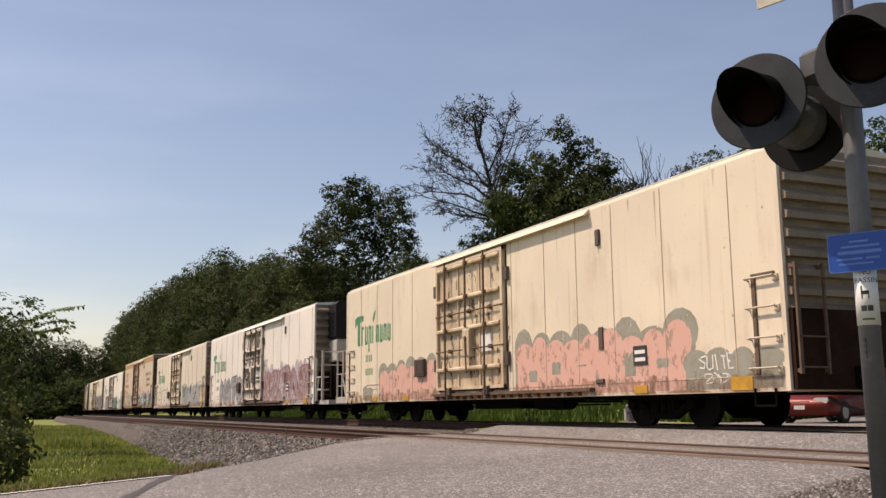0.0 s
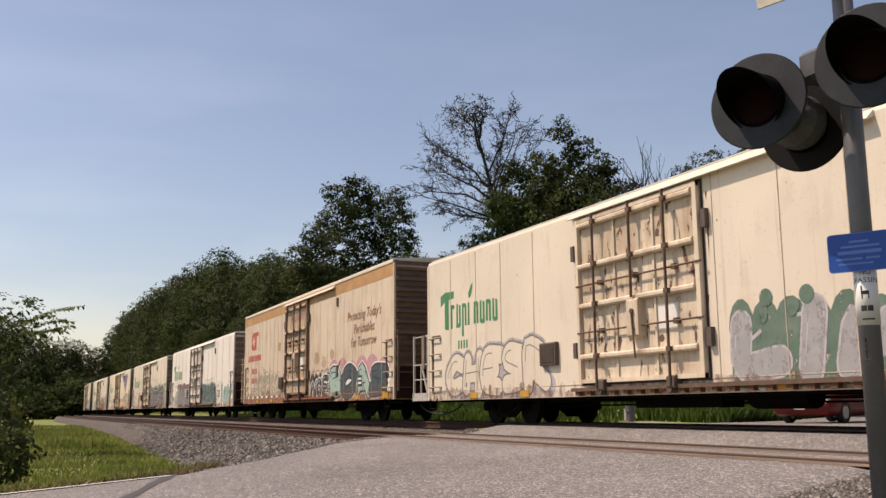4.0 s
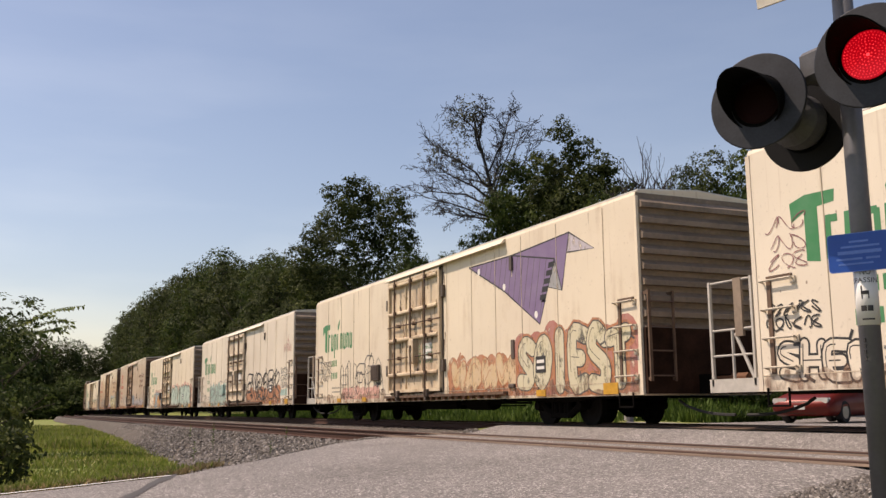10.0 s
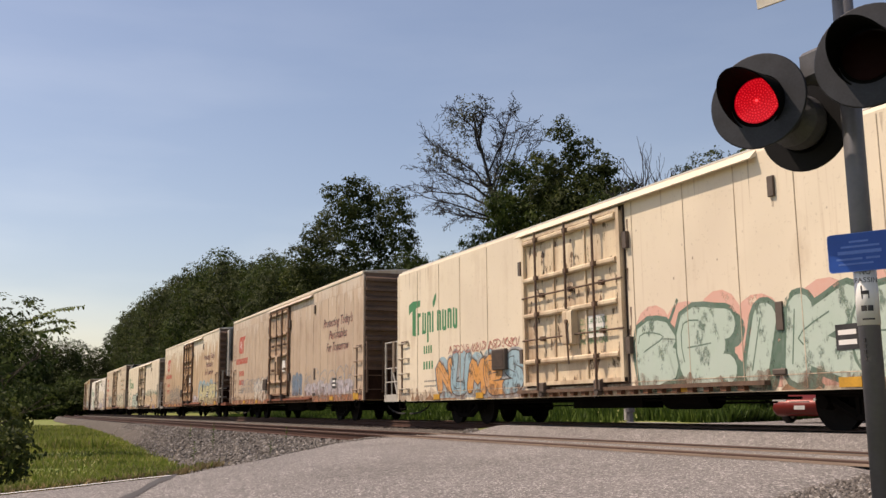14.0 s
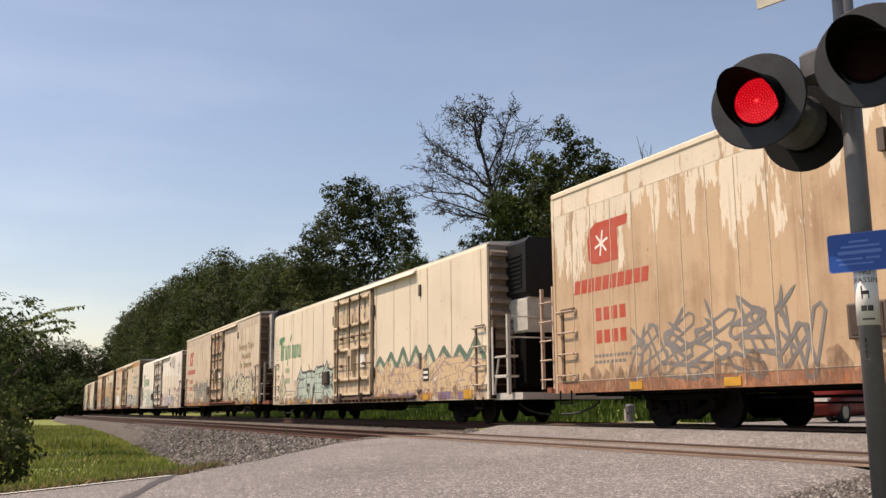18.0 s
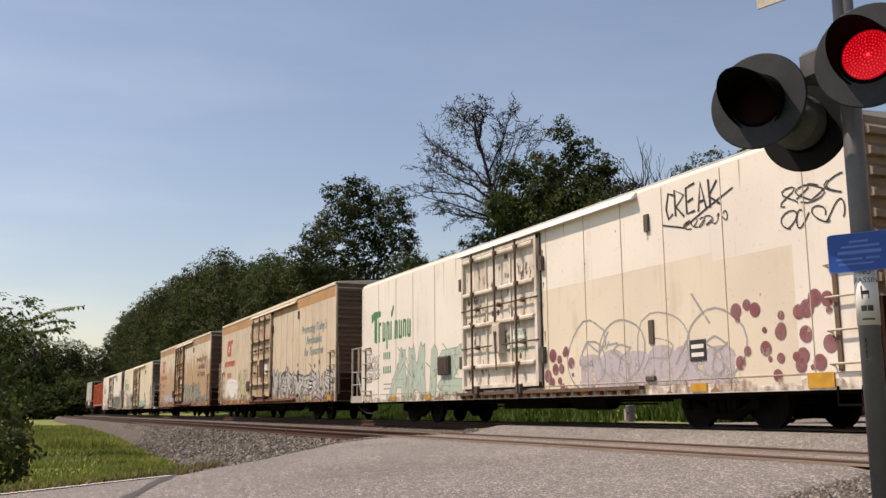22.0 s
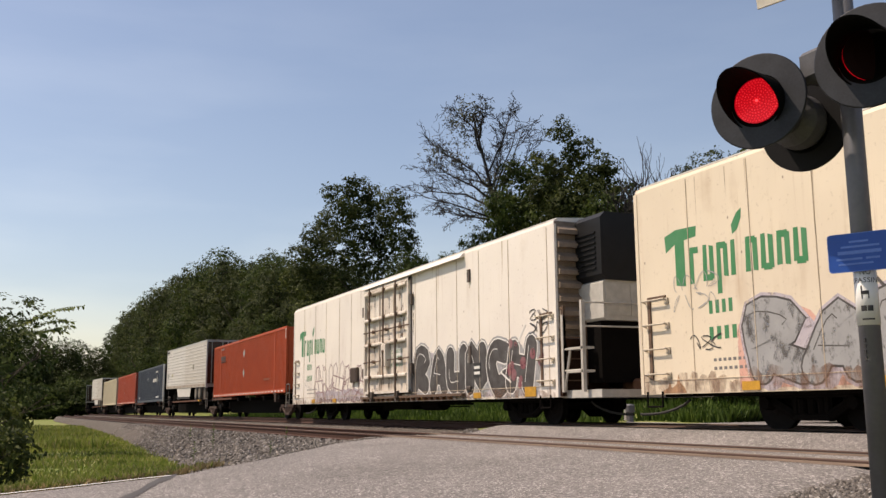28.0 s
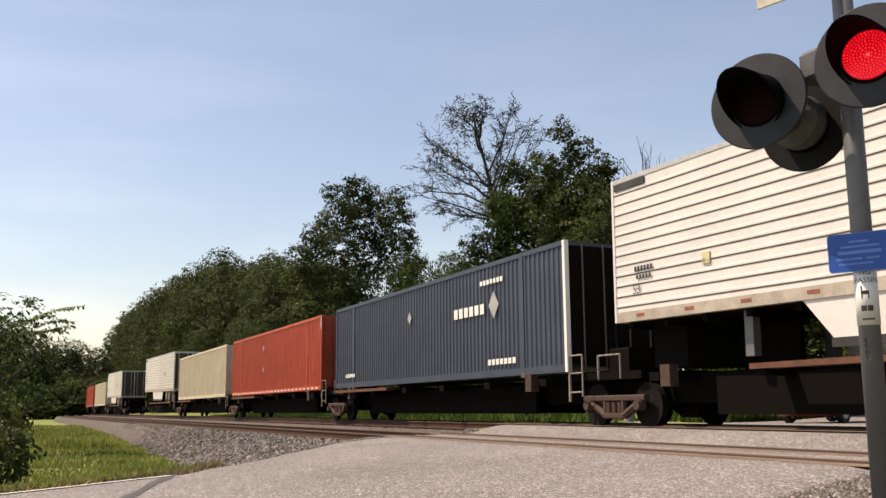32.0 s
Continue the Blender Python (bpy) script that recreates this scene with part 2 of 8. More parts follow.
M["door_film"] = door_film("rusty grease film", (0.12, 0.07, 0.045), 0.09)
M["door_flake"] = door_film("flaking black grease", (0.05, 0.035, 0.032), 0.17)
M["grime"] = grime_film()
M["box_orange"] = plain("orange container paint", (0.42, 0.062, 0.012), 0.55, vary=0.2, scale=1.5)
M["box_red"] = plain("red container paint", (0.42, 0.06, 0.025), 0.5, vary=0.25, scale=1.5)
M["box_blue"] = plain("slate blue container paint", (0.042, 0.053, 0.080), 0.5, vary=0.25, scale=1.5)
M["box_tan"] = plain("tan container paint", (0.58, 0.50, 0.36), 0.5, vary=0.2, scale=1.5)
M["box_white"] = plain("white trailer sheet", (0.63, 0.61, 0.575), 0.4, vary=0.15, scale=1.0)
M["door_brown"] = plain("glossy dark door sheet", (0.028, 0.010, 0.008), 0.22, bump_s=0.03)
M["trailer_beige"] = plain("greyed trailer sheet", (0.51, 0.475, 0.425), 0.4, vary=0.15, scale=1.0)
M["alu"] = plain("dull aluminium", (0.50, 0.49, 0.47), 0.45, 0.4)
M["grimy_rail"] = plain("grimy aluminium rail", (0.40, 0.35, 0.29), 0.6, vary=0.4, scale=3)
M["rubber"] = plain("tyre rubber", (0.03, 0.03, 0.03), 0.85)
M["rim_steel"] = plain("dusty wheel rim", (0.22, 0.19, 0.15), 0.6, 0.1, vary=0.4, scale=8)
M["silver"] = plain("silver placard", (0.42, 0.42, 0.40), 0.45, 0.3)
M["galv"] = plain("galvanized signal pole", (0.15, 0.15, 0.165), 0.5, 0.3, vary=0.2, scale=4)
M["rail_side_grey"] = plain("dull grey casting", (0.085, 0.085, 0.09), 0.55, 0.2, vary=0.3, scale=6)
M["lamp_black"] = plain("matt black signal paint", (0.022, 0.024, 0.030), 0.5, spec=0.3, vary=0.6, scale=7)
# darker copy of lamp_black that holds the rear disc's shade
M["lamp_jet"] = plain("clean black signal paint", (0.006, 0.006, 0.007), 0.6, spec=0.15)
M["hood_black"] = plain("inside of hood", (0.004, 0.004, 0.004), 0.9, spec=0.05)
M["lens_off"] = plain("unlit red lens", (0.010, 0.002, 0.002), 0.7, spec=0.08)
M["lens_lit"] = glow("lit red lens", (0.55, 0.001, 0.010), 0.55)
M["led"] = glow("lit led", (1.0, 0.045, 0.055), 1.8)
M["sign_blue"] = plain("blue sign sheeting", (0.012, 0.075, 0.36), 0.4, vary=0.15)
M["sign_text"] = plain("pale blue sign lettering", (0.10, 0.20, 0.55), 0.4)
M["sign_white"] = plain("white sign sheeting", (0.72, 0.71, 0.68), 0.45, vary=0.1)
M["crossbuck"] = plain("weathered crossbuck board", (0.66, 0.60, 0.50), 0.5, vary=0.2)
M["concrete"] = plain("gravelly concrete", (0.30, 0.28, 0.255), 0.9, vary=0.5, scale=6)
M["car_red"] = plain("metallic red car paint", (0.15, 0.016, 0.011), 0.36, 0.2, vary=0.1, bump_s=0)
M["glass_dark"] = plain("tinted car glass", (0.02, 0.022, 0.025), 0.08, vary=0.1, bump_s=0)
M["headlight"] = plain("headlight plastic", (0.75, 0.74, 0.72), 0.12, 0.3, bump_s=0)
M["plate"] = plain("plate", (0.65, 0.65, 0.63), 0.5)
M["chrome"] = plain("hub cap", (0.5, 0.5, 0.5), 0.3, 0.8)
M["tie"] = plain("creosoted tie", (0.035, 0.024, 0.019), 0.9, vary=0.4, scale=3)
M["rail_side"] = plain("rusty rail", (0.072, 0.033, 0.022), 0.75, 0.3, vary=0.3)
M["rail_top"] = plain("rail head", (0.20, 0.155, 0.13), 0.5, 0.4, vary=0.2)
M["line_white"] = plain("worn white road line", (0.62, 0.61, 0.58), 0.7, vary=0.3)
M["rusty_road"] = plain("rust-stained asphalt", (0.19, 0.135, 0.095), 0.85, vary=0.55, scale=2.5)
M["road_rail"] = plain("grimy rail steel", (0.068, 0.037, 0.027), 0.7, 0.2)
M["tar"] = plain("tar seal", (0.055, 0.048, 0.044), 0.7, vary=0.3)


def asphalt():
    m, nt, b = nodes_of("sun-bleached asphalt", 0.85)
    v = coords(nt, shift=False)
    big = noise_of(nt, v, 0.35, 5, 0.6)
    mid = noise_of(nt, v, 5.0, 4, 0.6)
    vor = nt.nodes.new("ShaderNodeTexVoronoi")
    vor.inputs["Scale"].default_value = 58
    nt.links.new(v, vor.inputs["Vector"])
    grit = nt.nodes.new("ShaderNodeSeparateColor")
    nt.links.new(vor.outputs["Color"], grit.inputs[0])
    c = ramp(nt, big, [(0.3, (0.138, 0.126, 0.119)), (0.6, (0.178, 0.164, 0.156)), (0.8, (0.213, 0.197, 0.187))])
    c = mix(nt, 0.4, c, ramp(nt, mid, [(0.3, g3(0.7)), (0.7, g3(1.25))]), "MULTIPLY")
    c = mix(nt, 0.75, c, ramp(nt, grit.outputs[0], [(0.0, g3(0.22)), (0.5, g3(0.8)), (0.8, g3(1.35)), (0.92, g3(2.2)), (1.0, g3(3.6))]), "MULTIPLY")
    # the asphalt gets paler on the slope up to the rails
    sep = nt.nodes.new("ShaderNodeSeparateXYZ")
    nt.links.new(v, sep.inputs[0])
    rise = nt.nodes.new("ShaderNodeMapRange")
    rise.inputs["From Min"].default_value, rise.inputs["From Max"].default_value = 3.5, 7.0
    nt.links.new(sep.outputs["Y"], rise.inputs["Value"])
    c = mix(nt, 1.0, c, ramp(nt, rise.outputs[0], [(0.0, g3(1.0)), (1.0, g3(1.17))]), "MULTIPLY")
    nt.links.new(c, b.inputs["Base Color"])
    bump(nt, b, vor.outputs["Distance"], 0.6, 0.012)
    return m


def soil():
    m, nt, b = nodes_of("grassy ground", 0.95)
    v = coords(nt, shift=False)
    big = noise_of(nt, v, 0.22, 6, 0.6)
    fine = noise_of(nt, v, 6, 5, 0.7)
    c = ramp(nt, big, [(0.35, (0.12, 0.165, 0.03)), (0.5, (0.17, 0.205, 0.045)), (0.68, (0.27, 0.24, 0.10))])
    c = mix(nt, 0.6, c, ramp(nt, fine, [(0.3, g3(0.45)), (0.7, g3(1.35))]), "MULTIPLY")
    nt.links.new(c, b.inputs["Base Color"])
    bump(nt, b, fine, 0.6, 0.08)
    return m


def stones(name, cols):
    m, nt, b = nodes_of(name, 0.9)
    geo = nt.nodes.new("ShaderNodeNewGeometry")
    c = ramp(nt, geo.outputs["Random Per Island"], [(i / (len(cols) - 1), k) for i, k in enumerate(cols)])
    f = noise_of(nt, coords(nt, shift=False), 30, 4)
    c = mix(nt, 0.5, c, ramp(nt, f, [(0.3, g3(0.6)), (0.7, g3(1.2))]), "MULTIPLY")
    nt.links.new(c, b.inputs["Base Color"])
    return m


def ballast_bed():
    m, nt, b = nodes_of("ballast bed", 0.95)
    v = coords(nt, shift=False)
    vor = nt.nodes.new("ShaderNodeTexVoronoi")
    vor.inputs["Scale"].default_value = 14
    nt.links.new(v, vor.inputs["Vector"])
    c = ramp(nt, vor.outputs["Distance"], [(0.0, (0.24, 0.215, 0.19)), (0.6, (0.07, 0.06, 0.052))])
    big = noise_of(nt, v, 0.5)
    c = mix(nt, 0.6, c, ramp(nt, big, [(0.3, (0.55, 0.48, 0.42)), (0.7, g3(1.1))]), "MULTIPLY")
    nt.links.new(c, b.inputs["Base Color"])
    bump(nt, b, vor.outputs["Distance"], 0.8, 0.05)
    return m


def leaf(name, cols, trans=0.3, clump=0.42, patchy=1.0):
    m = bpy.data.materials.new(name)
    m.use_nodes = True
    nt = m.node_tree
    nt.nodes.clear()
    out = nt.nodes.new("ShaderNodeOutputMaterial")
    geo = nt.nodes.new("ShaderNodeNewGeometry")
    c = ramp(nt, geo.outputs["Random Per Island"], [(i / (len(cols) - 1), k) for i, k in enumerate(cols)])
    patch = noise_of(nt, coords(nt), clump, 3, 0.55)
    c = mix(nt, patchy, c, ramp(nt, patch, [(0.32, (0.42, 0.45, 0.40)), (0.5, (0.9, 0.92, 0.88)), (0.68, (1.65, 1.55, 1.3))]), "MULTIPLY")
    d = nt.nodes.new("ShaderNodeBsdfPrincipled")
    d.inputs["Roughness"].default_value = 0.55
    d.inputs["Specular IOR Level"].default_value = 0.1
    t = nt.nodes.new("ShaderNodeBsdfTranslucent")
    s = nt.nodes.new("ShaderNodeMixShader")
    s.inputs[0].default_value = trans
    nt.links.new(c, d.inputs["Base Color"])
    nt.links.new(c, t.inputs["Color"])
    nt.links.new(d.outputs[0], s.inputs[1])
    nt.links.new(t.outputs[0], s.inputs[2])
    nt.links.new(s.outputs[0], out.inputs["Surface"])
    return m


M["asphalt"] = asphalt()
M["soil"] = soil()
M["ballast"] = ballast_bed()
M["stone"] = stones("crushed stone", [(0.06, 0.052, 0.045), (0.19, 0.17, 0.15), (0.11, 0.095, 0.083), (0.38, 0.35, 0.32)])
M["stone_dark"] = stones("sooty crushed stone", [(0.03, 0.022, 0.018), (0.085, 0.066, 0.055), (0.05, 0.038, 0.031), (0.15, 0.125, 0.105)])
M["gravel"] = stones("pale gravel", [(0.06, 0.05, 0.043), (0.17, 0.15, 0.132), (0.11, 0.095, 0.083), (0.36, 0.33, 0.30)])
M["leaf_dark"] = leaf("dark green leaves", [(0.022, 0.032, 0.011), (0.046, 0.061, 0.019), (0.085, 0.10, 0.034)])
M["leaf_mid"] = leaf("green leaves", [(0.022, 0.037, 0.010), (0.046, 0.069, 0.018), (0.085, 0.115, 0.032)])
M["leaf_dry"] = leaf("dry olive leaves", [(0.055, 0.055, 0.03), (0.085, 0.09, 0.045), (0.12, 0.11, 0.06)])
M["leaf_light"] = leaf("sunlit green leaves", [(0.03, 0.048, 0.014), (0.052, 0.075, 0.024), (0.09, 0.115, 0.045)], 0.4, 1.2)
M["leaf_spray"] = leaf("bright leaf sprays", [(0.06, 0.09, 0.025), (0.10, 0.135, 0.04), (0.15, 0.175, 0.06)], 0.4)
M["grass"] = leaf("grass blades", [(0.13, 0.185, 0.032), (0.19, 0.24, 0.05), (0.27, 0.275, 0.085), (0.15, 0.205, 0.038), (0.34, 0.30, 0.14)], 0.35, 0.35, 0.6)
M["straw"] = leaf("dry straw", [(0.30, 0.23, 0.13), (0.38, 0.30, 0.18), (0.22, 0.17, 0.09)], 0.2)
M["weed"] = leaf("green weeds", [(0.030, 0.055, 0.011), (0.055, 0.095, 0.019), (0.095, 0.14, 0.034)], 0.3)
M["bark"] = plain("bark", (0.10, 0.08, 0.065), 0.9, vary=0.4, scale=3)
M["dead_wood"] = plain("dead grey wood", (0.028, 0.024, 0.022), 0.9, vary=0.3, scale=3)


# ---------------------------------------------------------------- mesh helpers
class Geo:
    """Collects faces of one mesh."""

    def __init__(self):
        self.v, self.f = [], []

    def poly(self, pts):
        n = len(self.v)
        self.v += [tuple(p) for p in pts]
        self.f.append(tuple(range(n, n + len(pts))))

    def box(self, x0, x1, y0, y1, z0, z1, m=None):
        n = len(self.v)
        c = [(x, y, z) for x in (x0, x1) for y in (y0, y1) for z in (z0, z1)]
        self.v += [tuple(m @ Vector(p)) for p in c] if m else c
        self.f += [tuple(n + i for i in q) for q in ((0, 1, 3, 2), (4, 6, 7, 5), (0, 4, 5, 1), (2, 3, 7, 6), (0, 2, 6, 4), (1, 5, 7, 3))]

    def chamfer(self, x0, x1, y0, y1, z0, z1, c, m=None):
        """A box whose four edges along x are cut off by c."""
        prof = [(y0 + c, z0), (y1 - c, z0), (y1, z0 + c), (y1, z1 - c), (y1 - c, z1), (y0 + c, z1), (y0, z1 - c), (y0, z0 + c)]
        self.prism(prof, x0, x1, m)

    def prism(self, prof, x0, x1, m=None):
        """A profile in y, z drawn along x."""
        n, k = len(self.v), len(prof)
        pts = [(x0, y, z) for y, z in prof] + [(x1, y, z) for y, z in prof]
        self.v += [tuple(m @ Vector(p)) for p in pts] if m else pts
        self.f.append(tuple(n + i for i in reversed(range(k))))
        self.f.append(tuple(n + k + i for i in range(k)))
        self.f += [(n + i, n + (i + 1) % k, n + k + (i + 1) % k, n + k + i) for i in range(k)]

    def tube(self, p0, p1, r0, r1=None, k=6, caps=True):
        p0, p1 = Vector(p0), Vector(p1)
        r1 = r0 if r1 is None else r1
        q = (p1 - p0).to_track_quat("Z", "Y")
        n = len(self.v)
        for p, r in ((p0, r0), (p1, r1)):
            for i in range(k):
                a = math.tau * i / k
                self.v.append(tuple(p + q @ Vector((r * math.cos(a), r * math.sin(a), 0))))
        self.f += [(n + i, n + (i + 1) % k, n + k + (i + 1) % k, n + k + i) for i in range(k)]
        if caps:
            self.f.append(tuple(n + i for i in reversed(range(k))))
            self.f.append(tuple(n + k + i for i in range(k)))

    def lathe(self, prof, k, m=None):
        """Turns a profile of (radius, height) round the z axis."""
        n = len(self.v)
        for r, h in prof:
            for i in range(k):
                a = math.tau * i / k
                p = Vector((r * math.cos(a), r * math.sin(a), h))
                self.v.append(tuple(m @ p if m else p))
        for j in range(len(prof) - 1):
            for i in range(k):
                a, b = n + j * k + i, n + j * k + (i + 1) % k
                self.f.append((a, b, b + k, a + k))
        if prof[0][0] > 1e-4:
            self.f.append(tuple(n + i for i in reversed(range(k))))
        if prof[-1][0] > 1e-4:
            self.f.append(tuple(n + (len(prof) - 1) * k + i for i in range(k)))

    def mesh(self, name, mat, smooth=False):
        me = bpy.data.meshes.new(name)
        me.from_pydata(self.v, [], self.f)
        me.materials.append(mat)
        if smooth:
            me.shade_smooth()
        me.update()
        return me


def part(name, geo, mat, parent, label="", smooth=False, at=None):
    ob = new(name, geo.mesh(name, mat, smooth))
    ob.parent = parent
    if at is not None:
        ob.matrix_basis = at
    if label:
        tagged(ob, label)
    return ob


def thing(name, label, category, group="", at=None):
    ob = new(name)
    ob.empty_display_size = 0.3
    tagged(ob, label, category, group)
    if at is not None:
        ob.matrix_basis = at
    return ob


def alone(name, geo, mat, label="", category="", kind="", smooth=False, group=""):
    return tagged(new(name, geo.mesh(name, mat, smooth)), label, category, group, kind)


def one_box(*a, c=0.0):
    g = Geo()
    g.chamfer(*a, c) if c else g.box(*a)
    return g


def repaint(ob, mat):
    ob.material_slots[0].link = "OBJECT"
    ob.material_slots[0].material = mat


LETTERING = {}


def text_geo(body, size, m, shear=0.0, width=None):
    """Flat lettering in the built-in font as faces."""
    key = (body, size, shear)
    if key not in LETTERING:
        cu = bpy.data.curves.new("lettering", "FONT")
        cu.body, cu.size, cu.shear, cu.resolution_u = body, size, shear, 2
        ob = bpy.data.objects.new("lettering", cu)
        me = ob.to_mesh()
        LETTERING[key] = ([tuple(v.co) for v in me.vertices], [tuple(p.vertices) for p in me.polygons])
        ob.to_mesh_clear()
        bpy.data.objects.remove(ob)
        bpy.data.curves.remove(cu)
    verts, faces = LETTERING[key]
    g = Geo()
    k = width / max(v[0] for v in verts) if width and verts else 1.0
    g.v = [tuple(m @ Vector((v[0] * k, v[1], 0))) for v in verts]
    g.f = list(faces)
    return g


# ---------------------------------------------------------------- plan
NEAR_TRACK, FAR_TRACK = 8.45, 12.25
NEAR_RAIL, FAR_RAIL = -0.19, 0.0
BEND_X, BEND_R = -145.0, 400.0


def on_track(x, y):
    """Place and turn, in degrees, of the point x along a line that runs at y and bends away far off."""
    if x >= BEND_X:
        return x, y, 0.0
    r, a = BEND_R - (y - FAR_TRACK), (BEND_X - x) / BEND_R
    return BEND_X - r * math.sin(a), y + r * (1 - math.cos(a)), -math.degrees(a)


def travelled(t):
    return 14.14 * (t - 12) + 0.02345 * (t - 12) ** 2


ROAD_ROWS = [(-8, -12.5, 1.5), (0, -15.0, -2.6), (2.3, -14.9, -3.7), (3.7, -15.8, -4.5), (5.7, -18.2, -5.6), (7.6, -19.4, -6.4), (11, -21.4, -7.4),
             (14, -22.2, -8.5), (17, -22.6, -10), (21, -23.8, -13), (40, -34, -24), (80, -55, -46)]
PROFILE = [(-600, -3), (-60, -1.6), (-6, -1.0), (0, -0.74), (2.3, -0.56), (3.7, -0.42), (5.7, -0.28), (7.0, -0.205), (9.9, -0.20), (10.9, -0.03), (13.8, -0.02), (16, -0.10), (24, -0.14), (60, 0.4), (200, 6)]
WILD = [(-600, -3), (-60, -1.4), (-3, -0.95), (2, -0.9), (5, -0.95), (9, -0.95), (14, -0.7), (16.5, -0.35), (22, 0.0), (34, 0.9), (60, 3.0), (200, 12)]


def lerp_rows(rows, y, k=1):
    ys = [r[0] for r in rows]
    return float(np.interp(y, ys, [r[k] for r in rows]))


def ground_z(x, y):
    left, right = lerp_rows(ROAD_ROWS, y), lerp_rows(ROAD_ROWS, y, 2)
    out = max(left - x, x - right, 0.0)
    f = min(1.0, max(0.0, (out - 0.3) / 3.0))
    f = f * f * (3 - 2 * f)
    z = (1 - f) * lerp_rows(PROFILE, y) + f * lerp_rows(WILD, y)
    # raised gravel round the signal
    z += 0.17 * math.exp(-(((x + 3.4) / 2.2) ** 2 + ((y - 5.0) / 1.7) ** 2))
    return z


# ---------------------------------------------------------------- ground, road, tracks
def spread(limits, near, fine, n_far):
    """Grid lines: even near the middle, wider and wider outwards."""
    lo, hi = limits
    a, b = near
    mid = list(np.arange(a, b + fine * 0.5, fine))
    left = [a - (a - lo) * (i / n_far) ** 3 for i in range(n_far, 0, -1)]
    right = [b + (hi - b) * (i / n_far) ** 3 for i in range(1, n_far + 1)]
    return left + mid + right


def build_ground():
    xs, ys = spread((-2500, 2500), (-60, 12), 0.8, 24), spread((-1500, 2500), (-8, 40), 0.6, 24)
    g = Geo()
    for y in ys:
        for x in xs:
            n = 0.10 * noise.noise((x * 0.35, y * 0.35, 0)) if (x < lerp_rows(ROAD_ROWS, y) - 0.8 and not 5 < y < 15) else 0.0
            g.v.append((x, y, ground_z(x, y) - 0.05 + n))
    w = len(xs)
    g.f = [(j * w + i, j * w + i + 1, (j + 1) * w + i + 1, (j + 1) * w + i) for j in range(len(ys) - 1) for i in range(w - 1)]
    alone("ground", g, M["soil"], "uneven ground with green and dry grass", "ground", "structure", True)


def build_road():
    g = Geo()
    ys = [y for y in np.arange(-8, 80.1, 0.4)]
    n = 24
    for y in ys:
        a, b = lerp_rows(ROAD_ROWS, y), lerp_rows(ROAD_ROWS, y, 2)
        wob = 0.12 * noise.noise((y * 0.9, 3.1, 0)) + 0.05 * noise.noise((y * 4, 1, 0))
        for i in range(n + 1):
            f = i / n
            x = a + wob * (1 - f) + (b - a) * f
            drop = 0.06 if i in (0, n) else 0.0
            g.v.append((x, y, ground_z(x, y) + 0.012 - drop))
    w = n + 1
    for j in range(len(ys) - 1):
        for i in range(n):
            g.f.append((j * w + i, j * w + i + 1, (j + 1) * w + i + 1, (j + 1) * w + i))
    alone("road", g, M["asphalt"], "sun-bleached coarse asphalt road rising to a rail crossing", "road", "structure", True)
    # worn edge line in the foreground and a tar-sealed crack
    g = Geo()
    for k in range(12):
        y0, y1 = -1.5 + k * 0.31, -1.5 + (k + 1) * 0.31
        q = []
        for y, o in ((y0, 0.25), (y0, 0.37), (y1, 0.37), (y1, 0.25)):
            x = lerp_rows(ROAD_ROWS, y) + o
            q.append((x, y, ground_z(x, y) + 0.020))
        g.poly(q)
    alone("edge_line", g, M["line_white"], "worn white edge line painted on the road", "road marking", "structure")
    g = Geo()
    pts = [(-14.7 + 0.62 * k + 0.05 * math.sin(k * 2.3), 2.25 - 0.21 * k, 0.09 + 0.03 * math.sin(k * 1.7)) for k in range(13)]
    for (x0, y0, w0), (x1, y1, w1) in zip(pts, pts[1:]):
        g.poly([(x0, y0 - w0, ground_z(x0, y0 - w0) + 0.018), (x1, y1 - w1, ground_z(x1, y1 - w1) + 0.018),
                (x1, y1 + w1, ground_z(x1, y1 + w1) + 0.018), (x0, y0 + w0, ground_z(x0, y0 + w0) + 0.018)])
    alone("tar_seal", g, M["tar"], "dark tar seal along a crack in the road", "road marking", "structure")


RAIL_PROF = [(-0.070, -0.18), (0.070, -0.18), (0.070, -0.165), (0.012, -0.145), (0.012, -0.045), (0.036, -0.035), (0.036, -0.006), (0.030, 0.0), (-0.030, 0.0), (-0.036, -0.006), (-0.036, -0.035), (-0.012, -0.045), (-0.012, -0.145), (-0.070, -0.165)]


def rail_geo(y, z, prof):
    g = Geo()
    xs = [60, 20, -20, -60, -100, -145] + [-145 - 12 * k for k in range(1, 20)]
    rows = []
    for x in xs:
        px, py, a = on_track(x, y)
        n = len(g.v)
        t = radians(a)
        for o, h in prof:
            g.v.append((px - math.sin(t) * o, py + math.cos(t) * o, z + h))
        rows.append(n)
    k = len(prof)
    for a, b in zip(rows, rows[1:]):
        g.f += [(a + i, b + i, b + (i + 1) % k, a + (i + 1) % k) for i in range(k)]
    return g


def FOOT(x):
    """Where the ballast shoulder meets the grass."""
    return float(np.interp(-x, [17, 19, 25, 34, 50, 70, 100], [2.8, 3.0, 3.9, 4.2, 5.2, 5.9, 6.1]))


